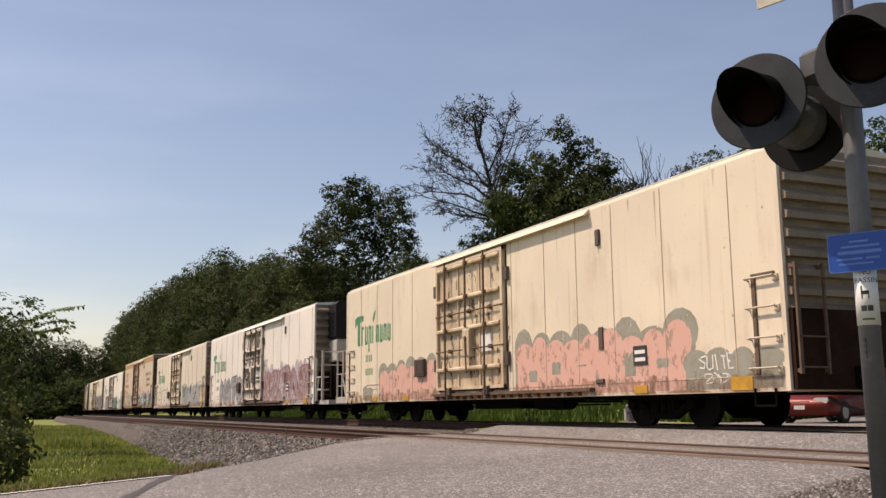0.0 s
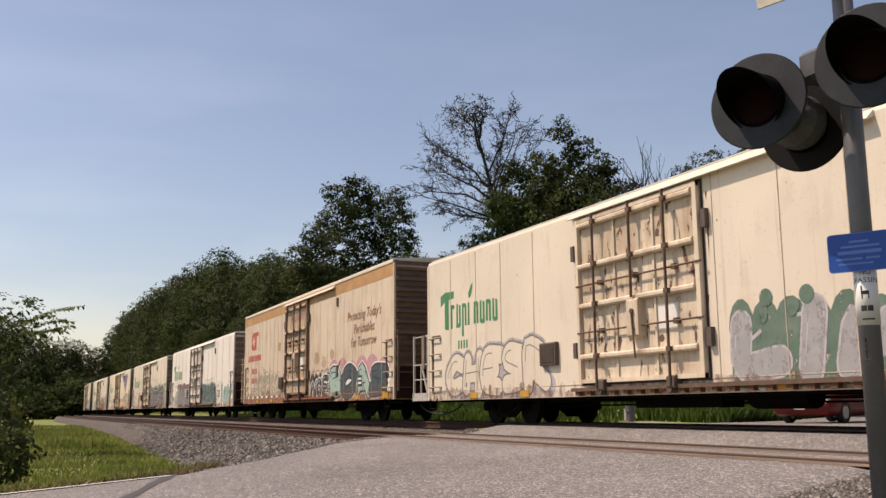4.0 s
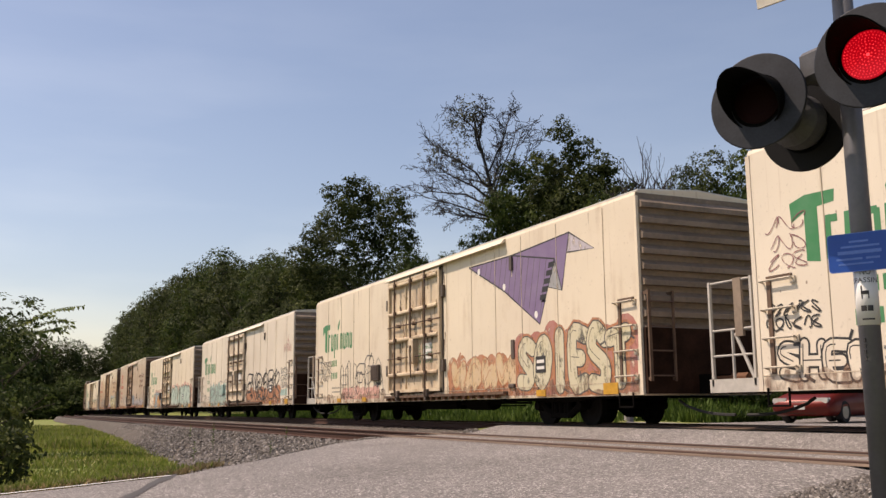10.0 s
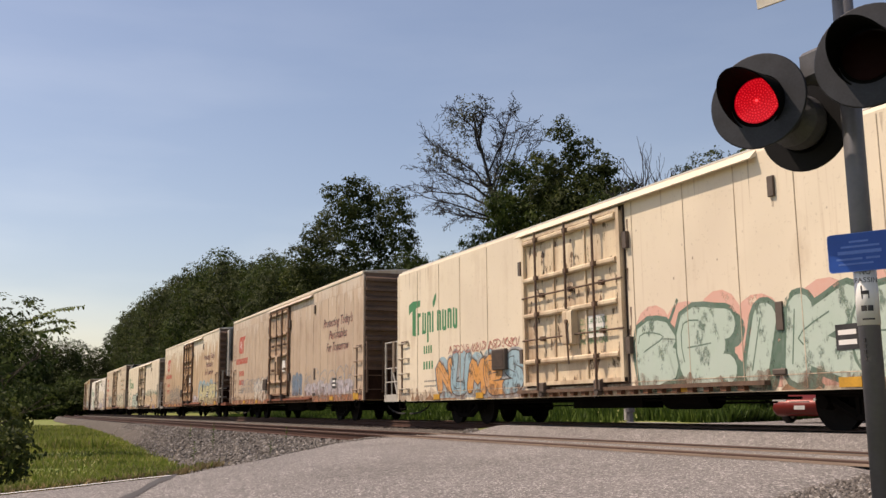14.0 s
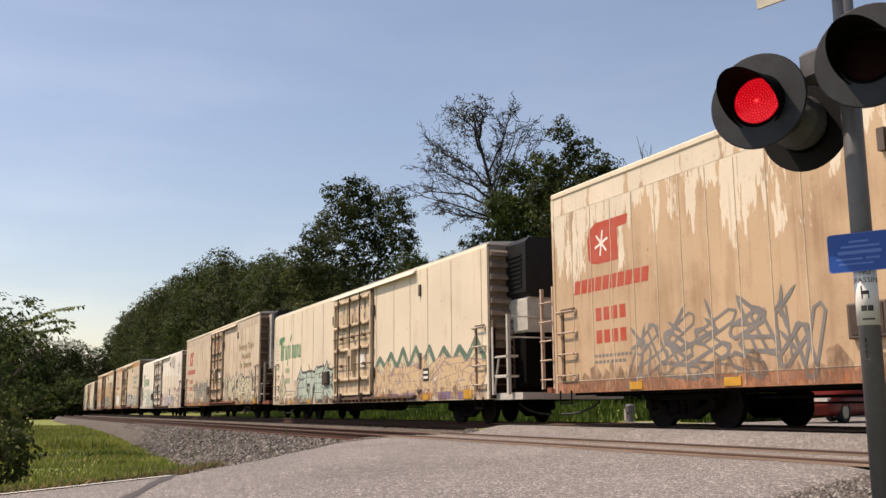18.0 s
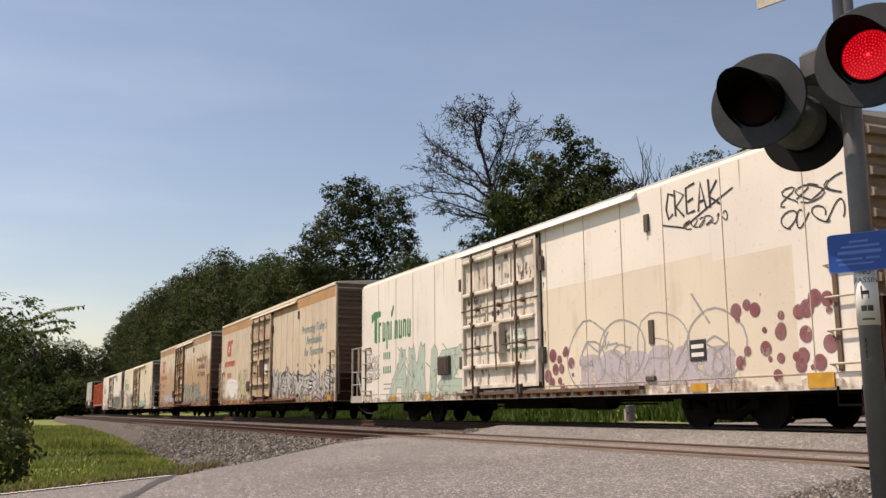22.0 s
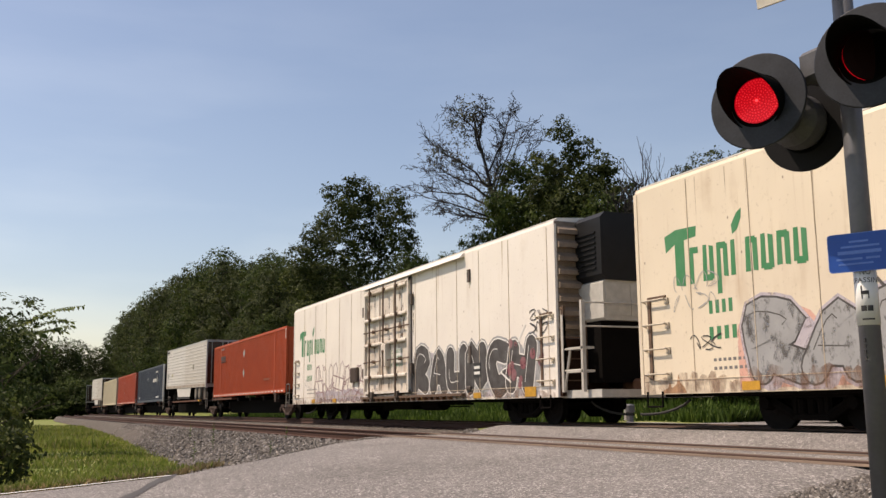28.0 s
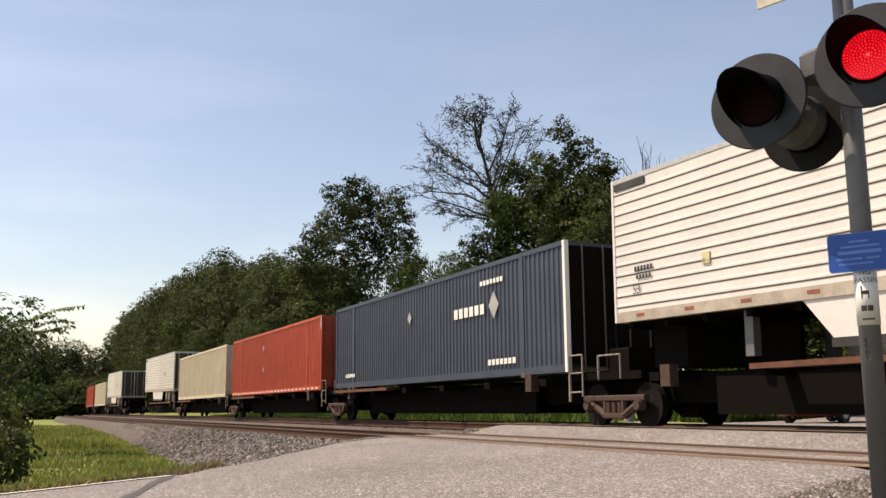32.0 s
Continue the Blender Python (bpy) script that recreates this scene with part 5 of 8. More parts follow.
def right_unit(car, length, bottom, top, white=False):
    """Cooling unit and platform beyond the right end."""
    x = length + 0.02
    unit = part("cooling_unit", one_box(x, x + 0.95, -0.95, 1.05, 2.2, 3.05, c=0.05), M["unit_white"], car, "white housing of the cooling unit")
    for k in range(3):
        part("unit_panel", one_box(x + 0.94, x + 0.965, -0.9 + 0.65 * k, -0.3 + 0.65 * k, 2.3, 2.98), M["unit_white"], unit)
    upper = part("unit_grille", one_box(x, x + 1.0, -1.0, 1.1, 3.05, top + 0.02, c=0.12), M["unit_black"], unit, "black upper grille housing")
    if white:
        part("unit_cheek", one_box(x, x + 0.55, -1.12, -0.98, 2.3, top - 0.12, c=0.03), M["unit_white"], unit)
    for k in range(8):
        part("louvre", one_box(x + 0.1, x + 0.8, -1.03, -0.99, 3.3 + 0.11 * k, 3.34 + 0.11 * k), M["unit_black"], unit)
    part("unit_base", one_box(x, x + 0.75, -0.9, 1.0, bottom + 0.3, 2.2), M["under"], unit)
    deck = part("end_platform", one_box(x, x + 1.45, -1.4, 1.4, bottom - 0.02, bottom + 0.14), M["rust_red" if white else "unit_white"], car)
    g = Geo()
    for px, z1 in ((x + 0.18, 2.35), (x + 0.95, 2.6)):
        g.box(px - 0.04, px + 0.04, -SIDE + 0.02, -SIDE + 0.10, bottom + 0.1, z1)
    for z in (1.15, 1.6):
        g.tube((x + 0.18, -SIDE + 0.06, z), (x + 0.95, -SIDE + 0.06, z), 0.022, k=6)
    g.tube((x + 0.95, -SIDE + 0.06, 2.55), (x + 1.2, 1.2, 2.55), 0.02, k=6)
    g.tube((x + 0.95, -SIDE + 0.06, 2.05), (x + 1.2, 1.2, 2.05), 0.02, k=6)
    part("handrail", g, M["rail_grimy" if white else "rail_white"], deck, "painted tube handrail")
    g = Geo()
    g.tube((x + 0.45, -SIDE + 0.06, 1.6), (x + 0.2, -SIDE + 0.06, bottom + 0.15), 0.03, k=6)
    g.box(x + 0.35, x + 1.0, -SIDE + 0.02, -SIDE + 0.3, 1.58, 1.63)
    g.box(x + 0.35, x + 1.0, -SIDE + 0.02, -SIDE + 0.3, 1.1, 1.15)
    part("step_brace", g, M["rail_grimy" if white else "rail_white"], deck)


def side_ladder_rig(car, bottom):
    """Tall grab-iron stand at the left end of the taller cars."""
    g = Geo()
    for x in (-0.62, -0.12):
        g.box(x - 0.03, x + 0.03, -SIDE + 0.0, -SIDE + 0.07, bottom + 0.1, 3.0)
    for k in range(5):
        z = bottom + 0.3 + 0.42 * k
        g.tube((-0.62, -SIDE - 0.03, z), (-0.12, -SIDE - 0.03, z), 0.02, k=6)
    part("grab_iron", g, M["tan_rail"], car)
    part("end_platform", one_box(-0.75, -0.02, -1.35, 1.35, bottom + 0.02, bottom + 0.14), M["rust_red"], car)


# ---------------------------------------------------------------- paint on the cars
class Flat:
    """Thin paint on the side sheet, each stroke a hair above the last. Nothing reaches below the sill."""
    sill = 0.62

    def __init__(self, depth):
        self.g, self.d = Geo(), depth

    def lift(self):
        self.d += 0.00008
        return -SIDE - self.d

    def poly(self, pts):
        y = self.lift()
        self.g.poly([(x, y, max(z, Flat.sill)) for x, z in pts])

    def disc(self, x, z, rx, rz, k=12):
        self.poly([(x + rx * math.cos(math.tau * i / k), z + rz * math.sin(math.tau * i / k)) for i in range(k)])

    def line(self, pts, w, joints=True, tip=0.0):
        """One stroke of even width; its ends are round, cut or drawn out to a point."""
        y = self.lift()
        p = [Vector(q) for q in pts]
        n = len(p)
        if n < 2:
            return
        d = [(p[min(i + 1, n - 1)] - p[max(i - 1, 0)]) for i in range(n)]
        d = [v.normalized() if v.length > 1e-6 else Vector((1, 0)) for v in d]
        base = len(self.g.v)
        for i, (q, v) in enumerate(zip(p, d)):
            o = Vector((-v.y, v.x)) * (w / 2)
            self.g.v += [(q.x + o.x, y - 0.000006 * i, max(q.y + o.y, Flat.sill)), (q.x - o.x, y - 0.000006 * i, max(q.y - o.y, Flat.sill))]
        self.g.f += [(base + 2 * i, base + 2 * i + 1, base + 2 * i + 3, base + 2 * i + 2) for i in range(n - 1)]
        for i, sgn in ((0, -1), (n - 1, 1)):
            q, v = p[i], d[i] * sgn
            o = Vector((-v.y, v.x)) * (w / 2)
            if tip:
                ends = [q + o, q + v * tip, q - o]
            elif joints:
                ends = [q + o * math.cos(a) + v * (w / 2) * math.sin(a) for a in (0, 0.52, 1.05, 1.57, 2.09, 2.62, 3.14)]
            else:
                continue
            self.g.poly([(e.x, y - 0.000006 * i, max(e.y, Flat.sill)) for e in ends])

    def add(self, name, mat, car, label=""):
        if self.g.f:
            return part(name, self.g, M[mat], car, label)


def rounded(pts, n=4):
    """A soft curve through the points of a stroke."""
    if len(pts) < 3:
        return pts
    p = [Vector(q) for q in pts]
    p = [p[0] * 2 - p[1]] + p + [p[-1] * 2 - p[-2]]
    out = []
    for a, b, c, d in zip(p, p[1:], p[2:], p[3:]):
        for k in range(n):
            t = k / n
            q = 0.5 * ((2 * b) + (c - a) * t + (2 * a - 5 * b + 4 * c - d) * t * t + (3 * b - a - 3 * c + d) * t ** 3)
            out.append((q.x, q.y))
    return out + [tuple(p[-2])]


GLYPHS = [
    [(0, 0.1), (0.35, 1), (0.45, 0.45), (0.95, 0.8), (0.6, 0)],
    [(0.05, 0.8), (0.6, 1), (0.95, 0.55), (0.35, 0.5), (0.6, 0.05), (0.1, 0.2)],
    [(0, 0.45), (0.5, 1), (1, 0.6), (0.55, 0.3), (0.9, 0)],
    [(0.1, 1), (0.3, 0.2), (0.65, 0.65), (0.85, 0), (1, 0.9)],
    [(0.9, 1), (0.2, 0.7), (0.75, 0.45), (0, 0.15), (1, 0.05)],
    [(0, 0), (0.25, 0.75), (0.7, 0.95), (1, 0.5), (0.5, 0.2), (0.45, 0.6)],
    [(0.05, 0.55), (0.35, 0.95), (0.6, 0.4), (0.95, 0.95), (0.8, 0.05), (0.3, 0.1)],
]


FORMS = {
    "G": [[(0.95, 0.85), (0.4, 1), (0.05, 0.5), (0.4, 0), (0.95, 0.2), (0.9, 0.5), (0.55, 0.5)]], "F": [[(0.95, 1), (0.05, 0.95), (0.05, 0)], [(0.05, 0.52), (0.7, 0.52)]], "L": [[(0.05, 1), (0.05, 0.03), (0.95, 0.05)]],
    "W": [[(0, 1), (0.2, 0), (0.5, 0.7), (0.8, 0), (1, 1)]], "Y": [[(0, 1), (0.5, 0.5), (1, 1)], [(0.5, 0.5), (0.45, 0)]], "Z": [[(0, 0.95), (0.95, 1), (0.05, 0.05), (1, 0)]], "P": [[(0.05, 0), (0.05, 1), (0.9, 0.8), (0.1, 0.42)]],
    "C": [[(0.95, 0.85), (0.4, 1), (0.05, 0.5), (0.4, 0), (0.95, 0.15)]], "H": [[(0, 0), (0, 1)], [(0, 0.5), (0.9, 0.5)], [(0.9, 0), (0.9, 1)]], "A": [[(0, 0), (0.45, 1), (0.9, 0)], [(0.2, 0.38), (0.75, 0.38)]],
    "E": [[(0.95, 1), (0.05, 0.95), (0.05, 0.05), (0.95, 0)], [(0.05, 0.5), (0.7, 0.5)]], "S": [[(1, 0.9), (0.3, 1), (0.05, 0.75), (0.9, 0.4), (0.75, 0.05), (0, 0.1)]],
    "N": [[(0, 0), (0, 1), (0.9, 0.05), (0.9, 1)]], "I": [[(0.5, 0), (0.5, 1)]], "T": [[(0, 0.95), (1, 1)], [(0.5, 0.95), (0.5, 0)]], "U": [[(0, 1), (0, 0.15), (0.5, 0), (0.95, 0.2), (0.95, 1)]],
    "M": [[(0, 0), (0.1, 1), (0.5, 0.35), (0.9, 1), (1, 0)]], "B": [[(0.05, 0), (0.05, 1), (0.8, 0.8), (0.1, 0.52), (0.9, 0.25), (0.05, 0)]], "K": [[(0, 0), (0, 1)], [(0.9, 1), (0.05, 0.5), (1, 0)]],
    "R": [[(0, 0), (0, 1), (0.85, 0.8), (0.1, 0.48), (0.95, 0)]], "D": [[(0, 0), (0, 1), (0.7, 0.85), (0.95, 0.5), (0.7, 0.1), (0, 0)]], "O": [[(0.5, 0), (0.05, 0.3), (0.1, 0.8), (0.5, 1), (0.95, 0.7), (0.9, 0.25), (0.5, 0)]],
}


def letters(car, x0, x1, z0, z1, n, fill, line, seed, fat=0.42, edge=0.05, label="large faded graffiti letters", word="", style="fat", shade="", hollow=False):
    """Outlined graffiti letters, one part each: fat and round, square cut, or drawn out to spikes. Hollow ones are outlines alone."""
    rng = random.Random(seed)
    n = len(word) or n
    w, h = (x1 - x0) / n, z1 - z0
    for k in range(n):
        at = 0.0040 + 0.0006 * (k % 8)
        out, ins, hi_l, dark, rim = Flat(at), Flat(at + 0.00028), Flat(at + 0.00052), Flat(0.0022), Flat(0.0032)
        strokes = FORMS[word[k]] if word else [GLYPHS[rng.randrange(len(GLYPHS))]]
        a, b = x0 + w * (k - 0.08), x0 + w * (k + 1.08)
        lo = z0 + h * rng.uniform(0.0, 0.06)
        hi = z1 - h * rng.uniform(0.0, 0.14)
        f = min(fat * w, 0.34 * h)
        sl = rng.uniform(-0.12, 0.2) * w
        runs = [[(a + f / 2 + (b - a - f) * x + sl * (z - 0.5) + rng.uniform(-0.05, 0.05) * w, lo + f / 2 + (hi - lo - f) * z + rng.uniform(-0.05, 0.05) * h) for x, z in base] for base in strokes]
        if style == "fat":
            runs = [rounded(r) for r in runs]
        else:
            cut = []
            for r in runs:
                for p, q in zip(r, r[1:]):
                    d = (Vector(q) - Vector(p)).normalized() * (f * 0.40)
                    cut.append([tuple(Vector(p) - d), tuple((Vector(p) + Vector(q)) / 2), tuple(Vector(q) + d)])
            runs = cut
        tip = f * rng.uniform(0.3, 0.7) if style == "spike" else 0.0
        end = style == "fat"
        for pts in runs:
            if shade:
                rim.line(pts, f + 2 * edge + 0.10, end, tip * 1.3)
                dark.line([(x + 0.35 * f, z - 0.22 * f) for x, z in pts], f + 2 * edge, end, tip)
            if hollow:
                p = [Vector(q) for q in pts]
                sides = ([], [])
                for i, q in enumerate(p):
                    d = (p[min(i + 1, len(p) - 1)] - p[max(i - 1, 0)]).normalized() * (f / 2)
                    sides[0].append((q.x - d.y, q.y + d.x))
                    sides[1].append((q.x + d.y, q.y - d.x))
                last = p[-1] + (p[-1] - p[-2]).normalized() * max(tip, f * 0.4)
                first = p[0] + (p[0] - p[1]).normalized() * max(tip, f * 0.4)
                out.line([tuple(first)] + sides[0] + [tuple(last)] + sides[1][::-1] + [tuple(first)], edge * rng.uniform(0.9, 1.5), False)
            else:
                out.line(pts, f + 2 * edge, end, tip * 1.3)
                ins.line(pts, f, end, tip)
        pts = runs[0]
        for _ in range(2 if style != "spike" else 4):
            p = pts[rng.randrange(len(pts))]
            e = (p[0] + rng.uniform(-0.5, 0.5) * w, min(max(p[1] + rng.uniform(-0.35, 0.45) * h, z0), z1 + 0.12 * h))
            out.line([p, e], edge * 1.5, False, edge * 3 if style == "spike" else 0.0)
        if not hollow:
            for pts in runs:
                m = len(pts)
                o = f * rng.uniform(0.12, 0.3)
                hi_l.line([(x - o, z + 0.3 * o) for x, z in pts[m // 6:m // 2 + 2]], edge * 0.6, False)
        g = out.add("graffiti_letter", line, car, label if k == 0 else "")
        ins.add("letter_fill", fill[k % len(fill)] if isinstance(fill, tuple) else fill, g)
        hi_l.add("letter_shading", line, g)
        if shade:
            dark.add("letter_shadow", shade, g)
            rim.add("letter_rim", shade, g)


def cloud(car, x0, x1, z0, z1, n, col, seed, depth=0.0012, label="sprayed cloud of faded paint"):
    """Scalloped blot behind letters."""
    rng = random.Random(seed)
    f = Flat(depth)
    w = (x1 - x0) / n
    top = z0 + (z1 - z0) * 0.62
    f.poly([(x0, z0), (x1, z0), (x1, top), (x0, top)])
    for k in range(n):
        r = w * rng.uniform(0.5, 0.75)
        f.disc(x0 + w * (k + 0.5), top + rng.uniform(-0.1, 0.25) * (z1 - top), min(r, w * 0.62), (z1 - top) * rng.uniform(0.6, 1.0), 14)
    return f.add("graffiti_cloud", col, car, label)


def outline(car, x0, x1, z0, z1, n, col, seed, w=0.05):
    """Bubble outlines only."""
    rng = random.Random(seed)
    f = Flat(0.0034)
    step = (x1 - x0) / n
    for k in range(n):
        cx, r = x0 + step * (k + 0.5), step * 0.52
        hi = z1 - rng.uniform(0, 0.3) * (z1 - z0)
        pts = [(cx - r, z0)] + [(cx - r * math.cos(math.pi * i / 8), hi - r * 0.8 + r * 0.8 * math.sin(math.pi * i / 8)) for i in range(9)] + [(cx + r, z0), (cx - r, z0)]
        f.line(pts, w, False)
        if rng.random() < 0.6:
            f.line([(cx - r * 0.2, z0 + 0.3), (cx, hi - r), (cx + r * 0.3, z0 + 0.4)], w * 0.8, False)
    f.add("graffiti_outline", col, car, "graffiti outlines in thin spray lines")


def zigzag(car, x0, x1, z0, z1, n, col, seed):
    rng = random.Random(seed)
    step = (x1 - x0) / n
    pts = [(x0, z0)]
    for k in range(n):
        a = x0 + step * k
        pts += [(a + step * 0.5, z1 - rng.uniform(0, 0.45) * (z1 - z0)), (a + step * rng.uniform(0.92, 1.08), z0 + rng.uniform(-0.05, 0.12))]
    inner = Flat(0.0012)
    for (xa, za), (xb, zb) in zip(pts, pts[1:]):
        inner.poly([(xa, z0 - 0.35), (xb, z0 - 0.35), (xb, zb), (xa, za)])
    inner.add("graffiti_field", "g_sage_tan", car)
    for p, q in zip(pts, pts[1:]):
        f = Flat(0.0026)
        f.line([(p[0], p[1] - 0.05), (q[0], q[1] - 0.05)], 0.19, False, 0.10)
        f.add("graffiti_ridge", col, car, "" if p is not pts[0] else "jagged band of dark green spray")


def tag(car, x0, x1, z0, z1, col, seed, w=0.045, k=3):
    """Loose hand-style scrawl, letter by letter."""
    rng = random.Random(seed)
    h = (z1 - z0) / k
    n = max(2, int((x1 - x0) / max(0.16, h * 0.75)))
    step = (x1 - x0) / n
    for row in range(k):
        for i in range(n):
            f = Flat(0.0092)
            a, b = x0 + step * (i + rng.uniform(-0.1, 0.1)), z0 + h * (row + rng.uniform(0, 0.15))
            p1, p2, k1 = rng.uniform(0, 6.28), rng.uniform(0, 6.28), rng.choice((1, 2, 3))
            f.line([(a + step * (0.5 + 0.5 * math.sin(k1 * 0.3 * q + p1) + 0.02 * q), b + h * (0.42 + 0.4 * math.sin(0.48 * q + p2))) for q in range(13)], w * 0.7, False)
            f.add("tag_stroke", col, car, "" if i or row else "scrawled spray stroke")


def scrawl(car, word, x0, x1, z0, z1, col, seed, w=0.045):
    """Hand-written word in thin spray lines."""
    rng = random.Random(seed)
    step = (x1 - x0) / len(word)
    for k, ch in enumerate(word):
        f = Flat(0.0092)
        for run in FORMS[ch]:
            f.line([(x0 + step * (k + 0.85 * x) + rng.uniform(-0.03, 0.03), z0 + (z1 - z0) * z + rng.uniform(-0.04, 0.04)) for x, z in run], w, False)
        f.add("tag_letter", col, car, "" if k else "scrawled black spray letter")


def dots(car, x0, x1, z0, z1, n, col, seed, big=0.15):
    rng = random.Random(seed)
    for k in range(n):
        f = Flat(0.009 + 0.00004 * k)
        r = rng.uniform(0.27 * big, big)
        f.disc(rng.uniform(x0, x1), rng.uniform(z0, z1), r, r)
        f.add("sprayed_dot", col, car)


def bars(car, name, col, x0, x1, z, h, n, gap=0.25, lean=0.0, label="unreadable stencilled marking", depth=0.0022):
    """A row of plain blocks where marks stand."""
    f = Flat(depth)
    w = (x1 - x0) / n
    for k in range(n):
        a = x0 + w * k
        f.poly([(a, z), (a + w * (1 - gap), z), (a + w * (1 - gap) + lean * h, z + h), (a + lean * h, z + h)])
    ob = f.add(name, col, car, label)
    return tagged(ob, label, kind="stuff") if n > 5 else ob


def fruit_logo(car):
    """Green wordmark as plain blocks, with a leaf above."""
    def block(pts, name="wordmark_block", label=""):
        f = Flat(0.0024)
        f.poly(pts)
        f.add(name, "green", car, label)
    block([(0.84, 3.42), (0.86, 3.12), (1.12, 3.24), (1.12, 2.50), (1.38, 2.46), (1.38, 3.28), (1.70, 3.30), (1.72, 3.48), (1.15, 3.50)], label="green block of a painted wordmark")
    w = (4.28 - 1.50) / 8
    for k in range(8):
        a = 1.50 + w * k
        lo, hi = (2.22 if k == 2 else 2.48) + 0.008 * k, 3.12 - 0.01 * k
        block([(a, lo), (a + 0.115, lo), (a + 0.115, hi), (a + 0.02, hi)])
        if k not in (0, 3):
            block([(a + 0.175, 2.52), (a + 0.285, 2.50), (a + 0.285, hi - 0.05), (a + 0.175, hi - 0.02)])
        if k not in (3,):
            f = Flat(0.0032)
            z = hi - 0.06 if k % 2 == 0 else 2.54
            f.poly([(a + 0.06, z - 0.05), (a + 0.24, z - 0.06), (a + 0.24, z + 0.05), (a + 0.06, z + 0.055)])
            f.add("wordmark_block", "green", car)
    block([(2.62, 3.18), (2.60, 3.34), (2.74, 3.52), (2.86, 3.58), (2.84, 3.42), (2.74, 3.24)], "leaf_mark")
    bars(car, "car_number", "green", 1.95, 2.60, 1.92, 0.22, 4, 0.45)
    bars(car, "car_number", "green", 1.93, 2.68, 1.48, 0.22, 4, 0.45)
    bars(car, "stencil", "grey_ink", 2.0, 3.3, 1.12, 0.05, 11, 0.4)
    bars(car, "stencil", "grey_ink", 2.0, 3.1, 0.98, 0.05, 9, 0.4)


def snow_logo(car, col="red", band=False):
    """Red emblem with a white star, and a row of plain blocks below."""
    f = Flat(0.0026)
    f.poly([(1.38, 3.36), (1.36, 3.78), (1.45, 3.98), (1.66, 4.09), (2.80, 4.09), (2.74, 3.90), (2.42, 3.88), (2.42, 3.24), (1.70, 3.24), (1.48, 3.28)])
    logo = f.add("emblem", col, car, "red emblem with a white star")
    f = Flat(0.0034)
    for k in range(3):
        a = math.pi * k / 3 + 0.3
        c, s = math.cos(a) * 0.24, math.sin(a) * 0.26
        f.line([(1.86 - c, 3.65 - s), (1.86 + c, 3.65 + s)], 0.05, False)
    f.add("emblem_star", "g_white", logo)
    w = 2.6 / 10
    for k in range(10):
        bars(car, "wordmark_block", col, 0.8 + w * k, 0.8 + w * (k + 0.82), 2.70, 0.28, 1, 0.0, 0.15, "" if k else "red block of a painted wordmark")
    bars(car, "car_number", col, 1.58, 2.68, 2.09, 0.26, 4, 0.28)
    bars(car, "car_number", col, 1.58, 2.68, 1.64, 0.26, 4, 0.28)
    bars(car, "stencil", "grey_ink", 1.5, 2.8, 1.36, 0.06, 10, 0.3)
    bars(car, "stencil", "grey_ink", 1.5, 2.6, 1.24, 0.06, 8, 0.3)


def slogan(car, col, drop):
    for words, x, w, z in (("Protecting Today's", 16.0, 3.4, 3.42), ("Perishables", 16.7, 2.1, 2.95), ("For Tomorrow", 16.4, 2.6, 2.50)):
        m = Matrix.Translation((x, -SIDE - 0.0045, z)) @ Matrix.Rotation(radians(90), 4, "X")
        under = Matrix.Translation((x + 0.035, -SIDE - 0.003, z - 0.035)) @ Matrix.Rotation(radians(90), 4, "X")
        front = part("slogan", text_geo(words, 0.46, m, 0.3, w), M[col], car, "slanted two-tone slogan lettering")
        part("slogan_shadow", text_geo(words, 0.46, under, 0.3, w), M[drop], front)


def side_text(car, words, x, z, size, col, y=-SIDE - 0.045, width=None):
    m = Matrix.Translation((x, y, z)) @ Matrix.Rotation(radians(90), 4, "X")
    part("stencil", text_geo(words, size, m, 0.0, width), M[col], car, "stencilled lettering")


def consolidated(car, x, z):
    """Small square data panel."""
    b = part("data_panel", one_box(x, x + 0.42, -SIDE - 0.016, -SIDE, z, z + 0.36), M["ink"], car)
    for k in range(2):
        part("data_line", one_box(x + 0.05, x + 0.37, -SIDE - 0.019, -SIDE - 0.015, z + 0.07 + 0.14 * k, z + 0.14 + 0.14 * k), M["g_white"], b)


# left end at the clip's zero of travel, kind, paint, right end unit, left platform
TRAIN = [
    (134.5, "low", "cream", 0, 1), (109.55, "low_unit", "white", 1, 0), (87.0, "low", "pale", 0, 1), (63.8, "tall", "beige", 0, 2), (40.32, "low", "white", 0, 1),
    (16.6, "low", "pale", 0, 1), (-7.3, "low", "cream", 0, 1), (-31.4, "low", "pale", 0, 1), (-55.3, "low", "cream", 0, 1), (-79.0, "tall", "tan", 0, 2),
    (-103.4, "tall_unit", "brown", 2, 2), (-127.6, "low_unit", "cream", 1, 0), (-151.05, "tall_unit", "beige", 2, 0), (-173.9, "low", "white", 0, 1), (-197.35, "tall_wide", "beige", 0, 2),
    (-221.3, "tall", "brown_high", 0, 0), (-246.9, "low_unit", "cream", 1, 0), (-270.9, "low_unit", "white", 1, 0)]
LOOKS = {"white": "white", "cream": "cream", "pale": "pale cream", "beige": "beige", "tan": "weathered tan", "brown": "peeling brown", "brown_high": "half-peeled brown and cream"}
BAND = {3: "orange_band", 9: "tan", 14: "orange_band", 10: "brown", 12: "tan", 15: "band_brown"}
